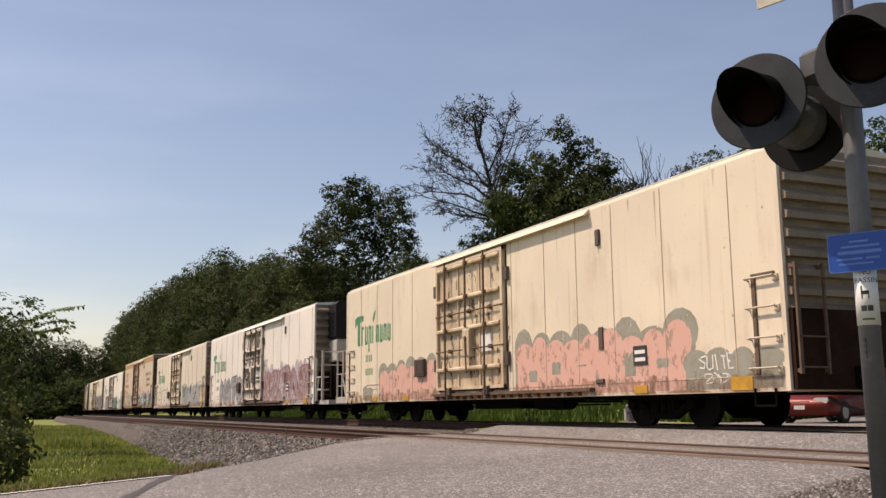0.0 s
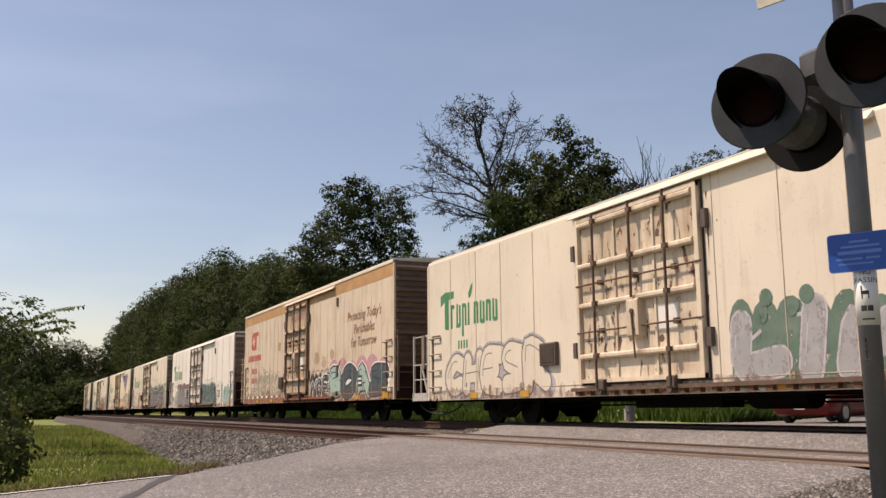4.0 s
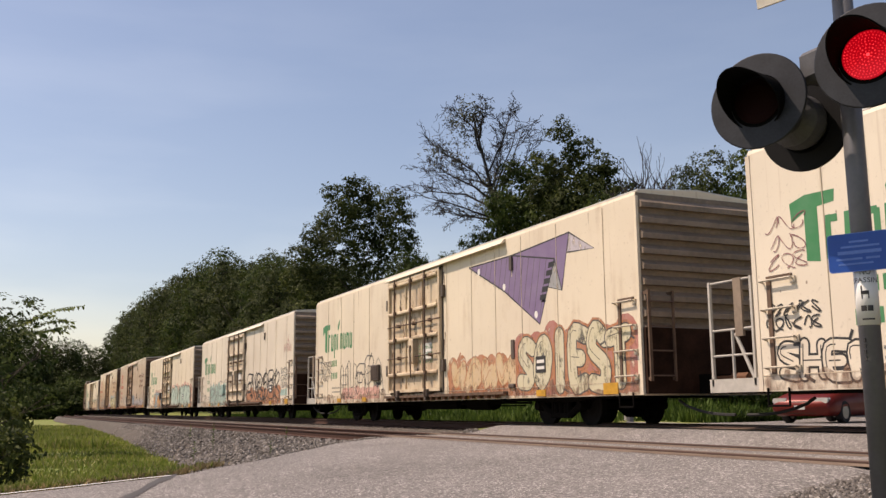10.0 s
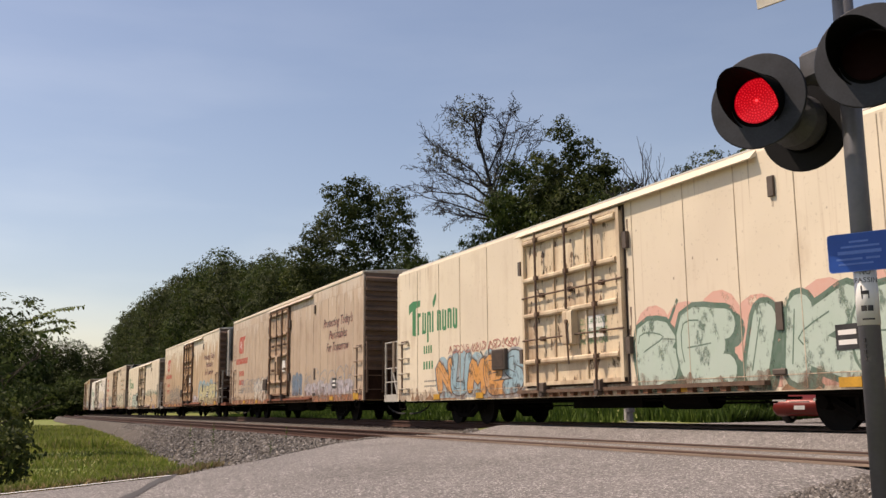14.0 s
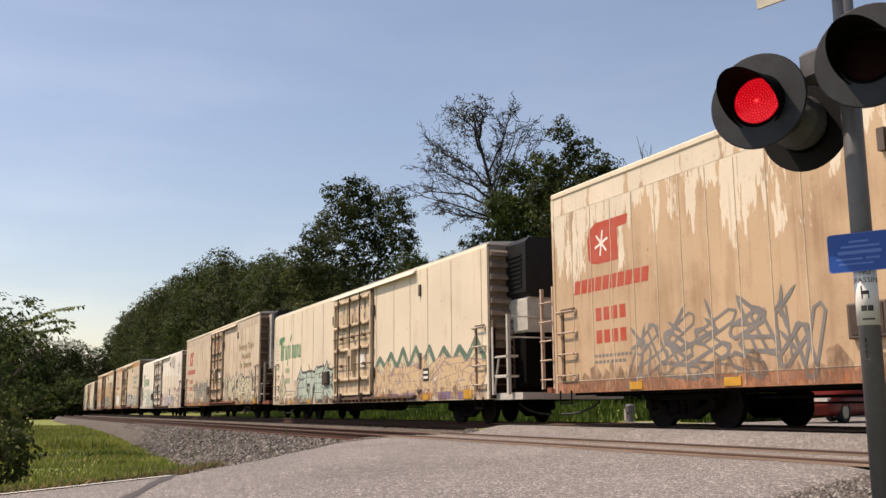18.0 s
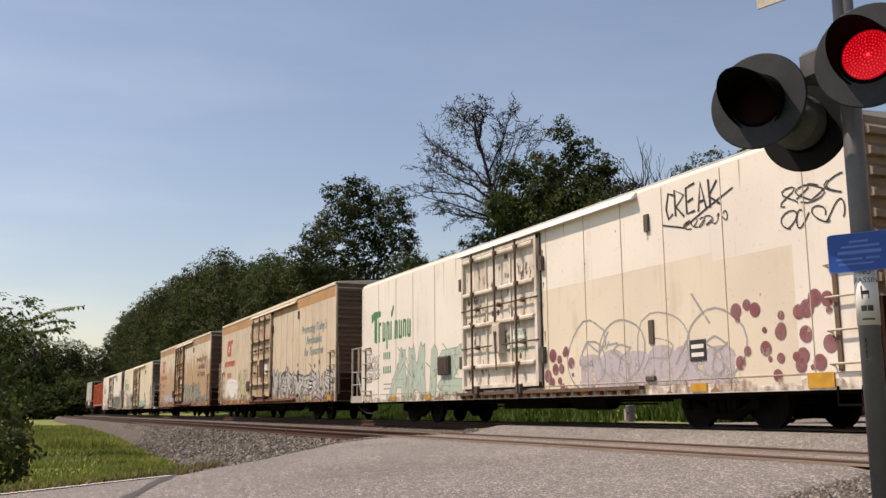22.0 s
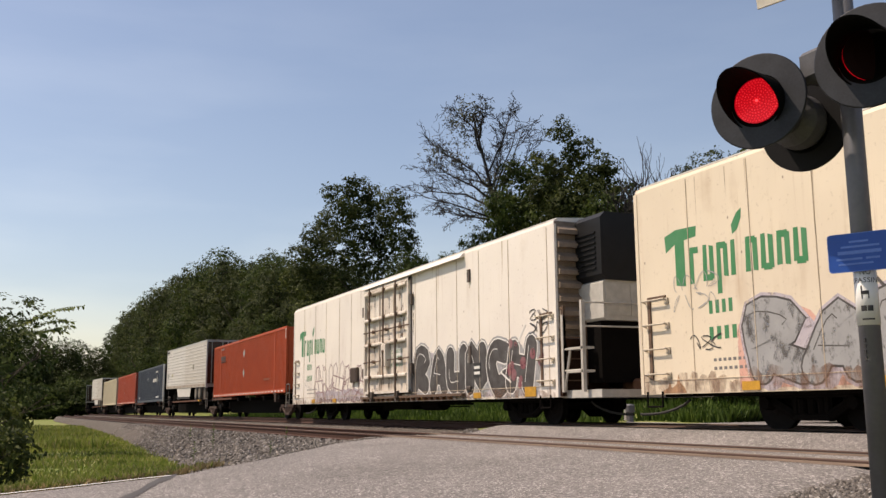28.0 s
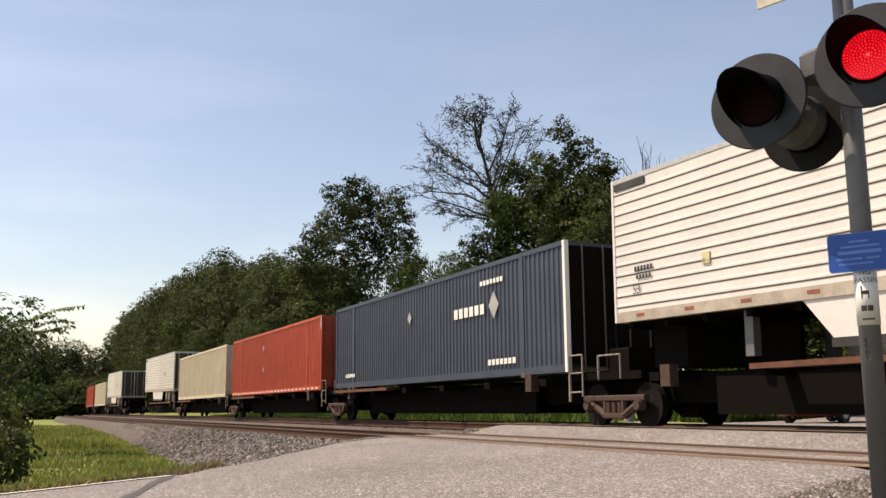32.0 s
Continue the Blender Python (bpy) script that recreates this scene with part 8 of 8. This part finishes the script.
def build_intermodal():
    wheel_me = bpy.data.meshes["wheelset"]
    truck_me = truck_geo(1.78).mesh("flat_truck", M["truck_steel"])
    loads = [(-289.3, "c", "box_orange"), (-308.0, "t", "box_white"), (-326.0, "c", "box_blue"), (-344.0, "c", "box_red"), (-362.0, "c", "box_tan"),
             (-380.6, "t", "box_white"), (-416.5, "t", "box_white"), (-435, "c", "box_tan"), (-453, "c", "box_red"), (-471, "c", "box_orange")]
    names = {"box_orange": "bright orange 53-foot container with white edge reflectors", "box_blue": "slate blue corrugated 53-foot container with a pale end post",
             "box_red": "red-orange 53-foot container with small silver placards", "box_tan": "plain tan corrugated 53-foot shipping container"}
    base = {}
    t0 = None
    for k, (u, kind, paint) in enumerate(loads):
        if kind not in base:
            base[kind] = spine_car(16.3, wheel_me, truck_me, kind == "t")
            s = base[kind]
        else:
            s = copy_thing(base[kind], Matrix.Identity(4))
        rolling.append((s, u, 16.2))
        if kind == "c":
            # blue box: end doors near-black, their shade put into the paint
            b = container(names[paint], paint, pale_post="g_white" if paint == "box_blue" else None, shaded_end="under" if paint == "box_blue" else None, white_marks=paint in ("box_orange", "box_red"))
            if paint == "box_orange":
                for z in (1.05, 2.05):
                    diamond(b, 7.9, -1.312, z + 0.1)
                bars2(b, -1.312, 2.05, 3.3, 2.02, 0.24, 9)
                part("marking", one_box(2.0, 3.35, -1.312, -1.28, 1.93, 1.97), M["ink"], b)
                bars2(b, -1.312, 12.2, 13.3, 0.62, 0.10, 7, "rust_red")
                bars2(b, -1.312, 2.1, 2.9, 2.6, 0.10, 6, "grey_ink")
                g = Geo()
                g.poly([(16.19, -0.75, 1.35), (16.19, -0.57, 1.6), (16.19, -0.75, 1.85), (16.19, -0.93, 1.6)])
                part("placard", g, M["silver"], b, "silver diamond placard")
                part("marking", one_box(16.16, 16.185, -0.9, 0.9, 2.25, 2.32), M["ink"], b)
            if paint == "box_red":
                for z in (1.05, 2.05):
                    diamond(b, 6.85, -1.312, z + 0.1, 0.13)
            if paint == "box_blue":
                bars2(b, -1.312, 10.4, 12.3, 1.62, 0.26, 6, "g_white")
                diamond(b, 12.75, -1.312, 1.80, 0.28)
                bars2(b, -1.312, 12.0, 13.3, 2.35, 0.12, 7, "g_white")
                bars2(b, -1.312, 12.4, 13.9, 0.30, 0.14, 7, "g_white")
                bars2(b, -1.312, 1.2, 2.2, 0.35, 0.12, 6, "g_white")
                diamond(b, 7.2, -1.312, 1.95, 0.16)
            rolling.append((b, u, 16.15, 1.14, 0.0))
        else:
            if t0 is None:
                t0 = trailer()
                b = t0
            else:
                b = copy_thing(t0, Matrix.Identity(4))
            rolling.append((b, u, 16.15, 0.96, 0.72))
    # the leading platform rests on a truck set further back
    for o in base["c"].children:
        if o.name.split(".")[0] == "truck":
            o.matrix_basis = pose(15.65, 0, 0)


# ---------------------------------------------------------------- crossing signal, road car, small things
POLE = Vector((-4.13, 4.68, 0.0))
lamps = []


def signal_lamp(parent, x, y, z, yaw, pitch, lit, paint="lamp_black"):
    """Round background, hood and lamp. The lamp looks along its own -y."""
    m = pose(x, y, z, 0, 0, yaw) @ pose(0, 0, 0, pitch, 0, 0)
    face = Matrix.Rotation(radians(90), 4, "X")
    g = Geo()
    g.lathe([(0.172, -0.012), (0.305, -0.012), (0.312, -0.004), (0.312, 0.004), (0.305, 0.010), (0.172, 0.012), (0.172, -0.012)], 40, face)
    disc = part("background", g, M[paint], parent, "round black signal background", at=m)
    g = Geo()
    g.lathe([(0.165, -0.01), (0.18, -0.06), (0.17, -0.16), (0.10, -0.22), (0.0, -0.23)], 24, face)
    part("housing", g, M["rail_side_grey"], disc)
    g = Geo()
    g.lathe([(0.150, 0.004), (0.171, 0.003), (0.171, -0.006), (0.150, -0.004), (0.150, 0.004)], 32, face)
    part("lens_rim", g, M["hood_black"], disc)
    # hood: a sleeve cut away at its lower front
    g = Geo()
    k = 40
    r0, r1 = 0.170, 0.178
    for r in (r0, r1):
        for i in range(k + 1):
            a = math.tau * i / k
            up = (1 + math.sin(a)) / 2
            deep = 0.03 + 0.35 * up ** 1.4
            g.v += [(r * math.cos(a), -0.0, r * math.sin(a)), (r * math.cos(a), -deep, r * math.sin(a))]
    w = 2 * (k + 1)
    for i in range(k):
        a = 2 * i
        g.f += [(a, a + 2, a + 3, a + 1), (w + a, w + a + 1, w + a + 3, w + a + 2), (a + 1, a + 3, w + a + 3, w + a + 1)]
    part("hood", g, M["hood_black"], disc, smooth=False, at=pose(0, 0.01, -0.012, 9, 0, 0))
    if not lit:
        return
    g = Geo()
    g.lathe([(0.0, -0.006), (0.150, -0.006), (0.150, 0.0), (0.148, 0.012), (0.10, 0.022), (0.0, 0.026)], 28, face)
    pad = part("lamp_disc", g, M["lens_off"], parent, "red lamp, dark on one face and lit by leds on the other", at=m @ pose(0, 0.0, 0))
    g = Geo()
    g.lathe([(0.0, 0.0), (0.147, 0.0), (0.147, 0.010), (0.0, 0.010)], 28, Matrix.Translation((0, 0.018, 0)) @ face)
    part("lit_lens", g, M["lens_lit"], pad)
    g = Geo()
    for ring, n in ((0.0, 1), (0.022, 7), (0.042, 13), (0.062, 20), (0.081, 26), (0.099, 32), (0.117, 38), (0.134, 44)):
        for i in range(n):
            a = math.tau * i / n + ring * 9
            c = Vector((ring * math.cos(a), 0.0195, ring * math.sin(a)))
            q = 0.0024 + 0.0028 * abs(noise.noise((ring * 40, a * 3, 1.7))) if ring else 0.012
            g.poly([c + Vector((q * math.cos(b), 0, -q * math.sin(b))) for b in (0, 1.05, 2.1, 3.14, 4.19, 5.24)])
    part("led_board", g, M["led"], pad)
    lamps.append((pad, m @ pose(0, 0.0, 0)))


def build_signal():
    s = thing("crossing_signal", "grey steel crossing signal post with round black flashing lamps", "railway signal", at=None)
    z0 = ground_z(POLE.x, POLE.y) - 0.1
    g = Geo()
    g.tube((POLE.x, POLE.y, z0), (POLE.x, POLE.y, 3.9), 0.0625, k=24)
    part("pole", g, M["galv"], s, smooth=True)
    g = Geo()
    g.lathe([(0.15, 0.0), (0.15, 0.03), (0.085, 0.05), (0.08, 0.09), (0.063, 0.10)], 20, Matrix.Translation((POLE.x, POLE.y, z0 + 0.07)))
    part("pole_base", g, M["galv"], s)
    # cross arm and lamps
    left, right = Vector((-4.42, 4.20, 2.28)), Vector((-3.71, 4.38, 2.36))
    g = Geo()
    arm_y = 0.14
    a, b = left + Vector((0.0, 0.22, 0.10)), right + Vector((0.1, 0.22, 0.08))
    g.tube(a, b, 0.030, k=10)
    part("cross_arm", g, M["lamp_black"], s)
    g = Geo()
    g.chamfer(POLE.x - 0.10, POLE.x + 0.10, POLE.y - 0.30, POLE.y - 0.05, 2.36, 2.56, 0.03)
    for dz in (0.02, 0.12):
        g.tube((POLE.x - 0.12, POLE.y - 0.10, 2.39 + dz), (POLE.x - 0.12, POLE.y + 0.10, 2.39 + dz), 0.014, k=8)
    part("junction_box", g, M["rail_side_grey"], s)
    yaw = 25.0
    signal_lamp(s, *left, yaw, -2, True)
    signal_lamp(s, *right, yaw, -2, True)
    back = Vector((-4.46, 4.62, 2.19))
    signal_lamp(s, *back, yaw + 172, -2, False, "lamp_jet")
    # crossbuck boards above, only their tips come into view
    g = Geo()
    g.box(-0.75, 0.75, -0.01, 0.01, -0.11, 0.11)
    for ang in (-5, 5):
        m = pose(POLE.x + 0.21, POLE.y - 0.06, 3.12, 0, 0, yaw + 2) @ pose(0, 0, 0, 0, ang, 0)
        part("crossbuck_board", one_box(-0.66, 0.66, -0.008 + 0.018 * (ang > 0), 0.008 + 0.018 * (ang > 0), -0.115, 0.115), M["crossbuck"], s, "white crossbuck board", at=m)
    # blue notice, white band
    n = pose(POLE.x + 0.03, POLE.y - 0.072, 1.29, 0, 0, 27)
    g = Geo()
    w, h, r = 0.178, 0.118, 0.02
    prof = []
    for cx, cz, a0 in ((w - r, h - r, 0), (-w + r, h - r, 90), (-w + r, -h + r, 180), (w - r, -h + r, 270)):
        prof += [(cx + r * math.cos(radians(a0 + q)), cz + r * math.sin(radians(a0 + q))) for q in (0, 30, 60, 90)]
    k = len(prof)
    g.v = [(x, -0.003, z) for x, z in prof] + [(x, 0.003, z) for x, z in prof]
    g.f = [tuple(range(k)), tuple(reversed(range(k, 2 * k)))] + [(i, k + i, k + (i + 1) % k, (i + 1) % k) for i in range(k)]
    notice = part("notice_plate", g, M["sign_blue"], s, "blue notice plate with unreadable small lettering", at=n)
    for j, (a, b, z, t) in enumerate(((-0.05, 0.06, 0.065, 0.012), (-0.10, 0.12, 0.035, 0.012), (-0.12, 0.13, 0.0, 0.02), (-0.13, 0.02, -0.04, 0.012), (0.04, 0.12, -0.04, 0.012), (-0.12, 0.08, -0.07, 0.01))):
        part("text_bar", one_box(a, b, -0.0045, -0.003, z - t / 2, z + t / 2), M["sign_text"], notice)
    rim = Geo()
    for (x0, zz0), (x1, zz1) in zip(prof, prof[1:] + prof[:1]):
        rim.poly([(x0, -0.004, zz0), (x1, -0.004, zz1), (x1 * 0.975, -0.004, zz1 * 0.965), (x0 * 0.975, -0.004, zz0 * 0.965)])
    part("plate_border", rim, M["sign_text"], notice)
    g = Geo()
    g.lathe([(0.066, 0.85), (0.066, 1.19)], 24, Matrix.Translation((POLE.x, POLE.y, 0)))
    band = part("sticker_band", g, M["sign_white"], s, "white sticker wrapped round the post", smooth=True)
    toward = math.degrees(math.atan2(-POLE.y, -POLE.x))
    for z, h, a0, a1 in ((1.065, 0.045, -28, -21), (1.045, 0.022, -28, 12), (1.022, 0.03, -26, -20), (1.022, 0.03, 6, 12), (0.95, 0.034, -32, -4), (0.95, 0.034, 0, 28), (0.885, 0.010, -30, 32)):
        g = Geo()
        cols = 6
        for i in range(cols):
            p = []
            for q, zz in ((i, z - h / 2), (i + 1, z - h / 2), (i + 1, z + h / 2), (i, z + h / 2)):
                a = radians(toward + a0 + (a1 - a0) * q / cols)
                p.append((POLE.x + 0.0668 * math.cos(a), POLE.y + 0.0668 * math.sin(a), zz))
            g.poly(p)
        part("text_bar", g, M["ink"], band)
    for words, z, size, start, arc in (("NO", 1.152, 0.052, -28, 56), ("TRESPASSING", 1.105, 0.044, -152, 248)):
        g = text_geo(words, size, Matrix.Identity(4), 0.0, radians(arc) * 0.0668)
        wrapped = [(radians(toward + start) + x / 0.0668, y) for x, y, _ in g.v]
        g.v = [(POLE.x + 0.0669 * math.cos(a), POLE.y + 0.0669 * math.sin(a), z + y) for a, y in wrapped]
        part("warning_words", g, M["ink"], band, "black warning lettering")
    for k in range(4):
        g = Geo()
        a = radians(toward - 28)
        c = Vector((POLE.x + 0.0635 * math.cos(a), POLE.y + 0.0635 * math.sin(a), 0.76 - 0.035 * k))
        g.box(c.x - 0.006, c.x + 0.006, c.y - 0.006, c.y + 0.006, c.z - 0.012, c.z + 0.012)
        part("sticker_mark", g, M["ink"], s)


def build_sedan():
    """Red sedan waiting on the far side of the crossing."""
    z = ground_z(-21.4, 22) + 0.012
    c = thing("sedan", "red four-door sedan waiting at the crossing, headlights pale", "car", at=pose(-21.1, 22.3, z, 0, 0, -71))
    # body profile in x (forward) and z, drawn across y
    def loft(sections, name, mat, parent, label="", smooth=True):
        g = Geo()
        k = len(sections[0][1])
        for x, ring in sections:
            g.v += [(x, y, zz) for y, zz in ring]
        for s in range(len(sections) - 1):
            for i in range(k):
                a, b = s * k + i, s * k + (i + 1) % k
                g.f.append((a, b, b + k, a + k))
        g.f.append(tuple(reversed(range(k))))
        g.f.append(tuple((len(sections) - 1) * k + i for i in range(k)))
        return part(name, g, mat, parent, label, smooth)

    def ring(w, lo, belt, hi, cut=0.1):
        return [(-w + cut, lo), (w - cut, lo), (w, lo + 0.12), (w + 0.02, (lo + belt) / 2), (w - 0.03, belt), (w * 0.78, hi), (-w * 0.78, hi), (-w + 0.03, belt), (-w - 0.02, (lo + belt) / 2), (-w, lo + 0.12)]
    body = loft([(-2.28, ring(0.72, 0.42, 0.78, 0.82)), (-2.15, ring(0.83, 0.26, 0.88, 0.96)), (-1.3, ring(0.87, 0.22, 0.92, 1.0)), (0.4, ring(0.88, 0.20, 0.90, 0.98)), (1.2, ring(0.87, 0.20, 0.84, 0.93)),
                 (1.9, ring(0.87, 0.20, 0.72, 0.80)), (2.20, ring(0.84, 0.22, 0.62, 0.70)), (2.32, ring(0.78, 0.30, 0.52, 0.58))], "body", M["car_red"], c)
    loft([(-1.75, ring(0.70, 0.9, 0.95, 0.98)), (-1.05, ring(0.70, 0.9, 1.25, 1.36)), (-0.3, ring(0.70, 0.9, 1.3, 1.43)), (0.35, ring(0.69, 0.9, 1.25, 1.38)), (1.15, ring(0.70, 0.88, 0.92, 0.95))], "cabin_glass", M["glass_dark"], c)
    part("roof", one_box(-1.0, 0.3, -0.55, 0.55, 1.375, 1.44, c=0.03), M["car_red"], c)
    for s in (-1, 1):
        g = Geo()
        g.chamfer(1.98, 2.29, s * 0.60 - 0.20, s * 0.60 + 0.20, 0.555, 0.71, 0.04)
        part("headlight", g, M["headlight"], c, "clear headlight")
        part("fog_light", one_box(2.22, 2.30, s * 0.55 - 0.08, s * 0.55 + 0.08, 0.30, 0.38, c=0.02), M["headlight"], c)
        part("mirror", one_box(0.62, 0.80, s * 0.98 - 0.09, s * 0.98 + 0.09, 0.93, 1.06, c=0.03), M["car_red"], c)
    part("grille", one_box(2.22, 2.315, -0.30, 0.30, 0.54, 0.62, c=0.02), M["chrome"], c)
    part("lower_grille", one_box(2.24, 2.312, -0.42, 0.42, 0.28, 0.36), M["glass_dark"], c)
    part("number_plate", one_box(2.30, 2.325, -0.155, 0.155, 0.39, 0.50), M["plate"], c, "pale blank plate")
    for x in (-1.38, 1.38):
        for s in (-1, 1):
            m = Matrix.Translation((x, s * 0.79, 0.315)) @ Matrix.Rotation(radians(90), 4, "X")
            g = Geo()
            g.lathe([(0.19, -0.09), (0.29, -0.105), (0.315, -0.07), (0.315, 0.07), (0.29, 0.105), (0.19, 0.09)], 22, m)
            w = part("wheel", g, M["rubber"], c)
            g = Geo()
            g.lathe([(0.0, -0.10), (0.19, -0.095), (0.195, 0.095), (0.0, 0.10)], 18, m)
            part("hub_cap", g, M["chrome"], w)


def build_post():
    """Low post on a concrete pad behind the tracks."""
    z = ground_z(-25, 18.2)
    g = Geo()
    g.lathe([(1.9, -0.10), (1.6, 0.03), (0.9, 0.08), (0.0, 0.10)], 28, Matrix.Translation((-25, 18.2, z)))
    alone("concrete_pad", g, M["concrete"], "low pale gravel-covered mound behind the tracks", "pad", smooth=True)
    p = thing("bollard_post", "short grey metal post on the pale mound", "post", at=pose(-25.4, 18.0, z + 0.06))
    g = Geo()
    g.lathe([(0.16, 0.0), (0.16, 0.04), (0.10, 0.06), (0.10, 0.34), (0.15, 0.36), (0.15, 0.56), (0.10, 0.60), (0.0, 0.61)], 16)
    part("barrel", g, M["galv"], p)
    part("flange", one_box(-0.22, -0.1, -0.08, 0.08, 0.10, 0.46), M["alu"], p)


# ---------------------------------------------------------------- what moves
LEFT_ON = [(0.43, 1.05), (1.75, 2.2), (2.85, 3.2), (4.0, 4.6), (5.2, 5.75), (9.35, 9.75), (10.35, 10.75), (11.75, 12.08), (12.7, 13.3), (13.9, 14.5), (15.1, 15.7), (17.8, 18.2), (18.85, 19.25),
           (20.3, 20.7), (21.3, 21.8), (22.75, 23.2), (25.05, 25.6), (26.2, 26.8), (27.35, 28.15), (28.8, 29.3), (29.8, 30.5)]
RIGHT_ON = [(1.08, 1.68), (2.3, 2.75), (3.3, 3.9), (4.65, 5.1), (5.8, 6.7), (7.25, 7.7), (9.8, 10.25), (10.8, 11.2), (12.12, 12.62), (13.35, 13.85), (14.55, 15.0), (18.3, 18.75), (19.35, 20.2),
            (20.8, 21.2), (21.85, 22.65), (23.3, 23.7), (25.7, 26.1), (28.25, 28.7), (29.3, 29.7), (30.55, 31.1), (31.7, 32.4)]


def motions():
    for thing_, u, length, *rest in rolling:
        z, tilt = (rest + [0.0, 0.0])[:2] if rest else (0.0, 0.0)
        rows = []
        for k in range(33):
            x, y, a = on_track(u + length / 2 + travelled(k), FAR_TRACK)
            rows.append((float(k), pose(x, y, z, 0, 0, a) @ pose(-length / 2, 0, 0) @ pose(0, 0, tilt * 0.235, 0, tilt, 0)))
        walk(thing_, rows)
        # wheels turn while the car is near
        sets = [o for o in thing_.children_recursive if o.name.split(".")[0] == "wheelset"]
        if not sets:
            continue
        times = [k * FPS_T for k in range(0, 32 * FPS + 1) if -52 < u + length / 2 + travelled(k * FPS_T) < 6]
        for w in sets:
            x0 = w.matrix_basis.translation.x
            rows = [(t, pose(x0, 0, WHEEL_R, 0, math.degrees(travelled(t) / WHEEL_R) % 360, 0)) for t in times]
            if not rows:
                continue
            if rows[0][0] > 0.05:
                rows.insert(0, (0.0, rows[0][1]))
            if rows[-1][0] < 31.95:
                rows.append((32.0, rows[-1][1]))
            walk(w, rows)
    for (pad, m), lit in zip(lamps, (LEFT_ON, RIGHT_ON)):
        rows = [(0.0, m)]
        for a, b in lit:
            for t, sign in ((a, 1), (b, -1)):
                if t > 31.9:
                    continue
                for k in range(4):
                    turn = 60 * k if sign > 0 else 180 - 60 * k
                    rows.append((t + k * FPS_T, m @ pose(0, 0, 0, 0, 0, turn)))
        rows.append((32.0, rows[-1][1]))
        walk(pad, rows)


build_ground()
build_road()
build_signal()
build_sedan()
build_post()
build_freight()
build_intermodal()
build_trees()
build_tracks()
build_crossing()
build_stones()
build_grass()
build_weeds()
motions()
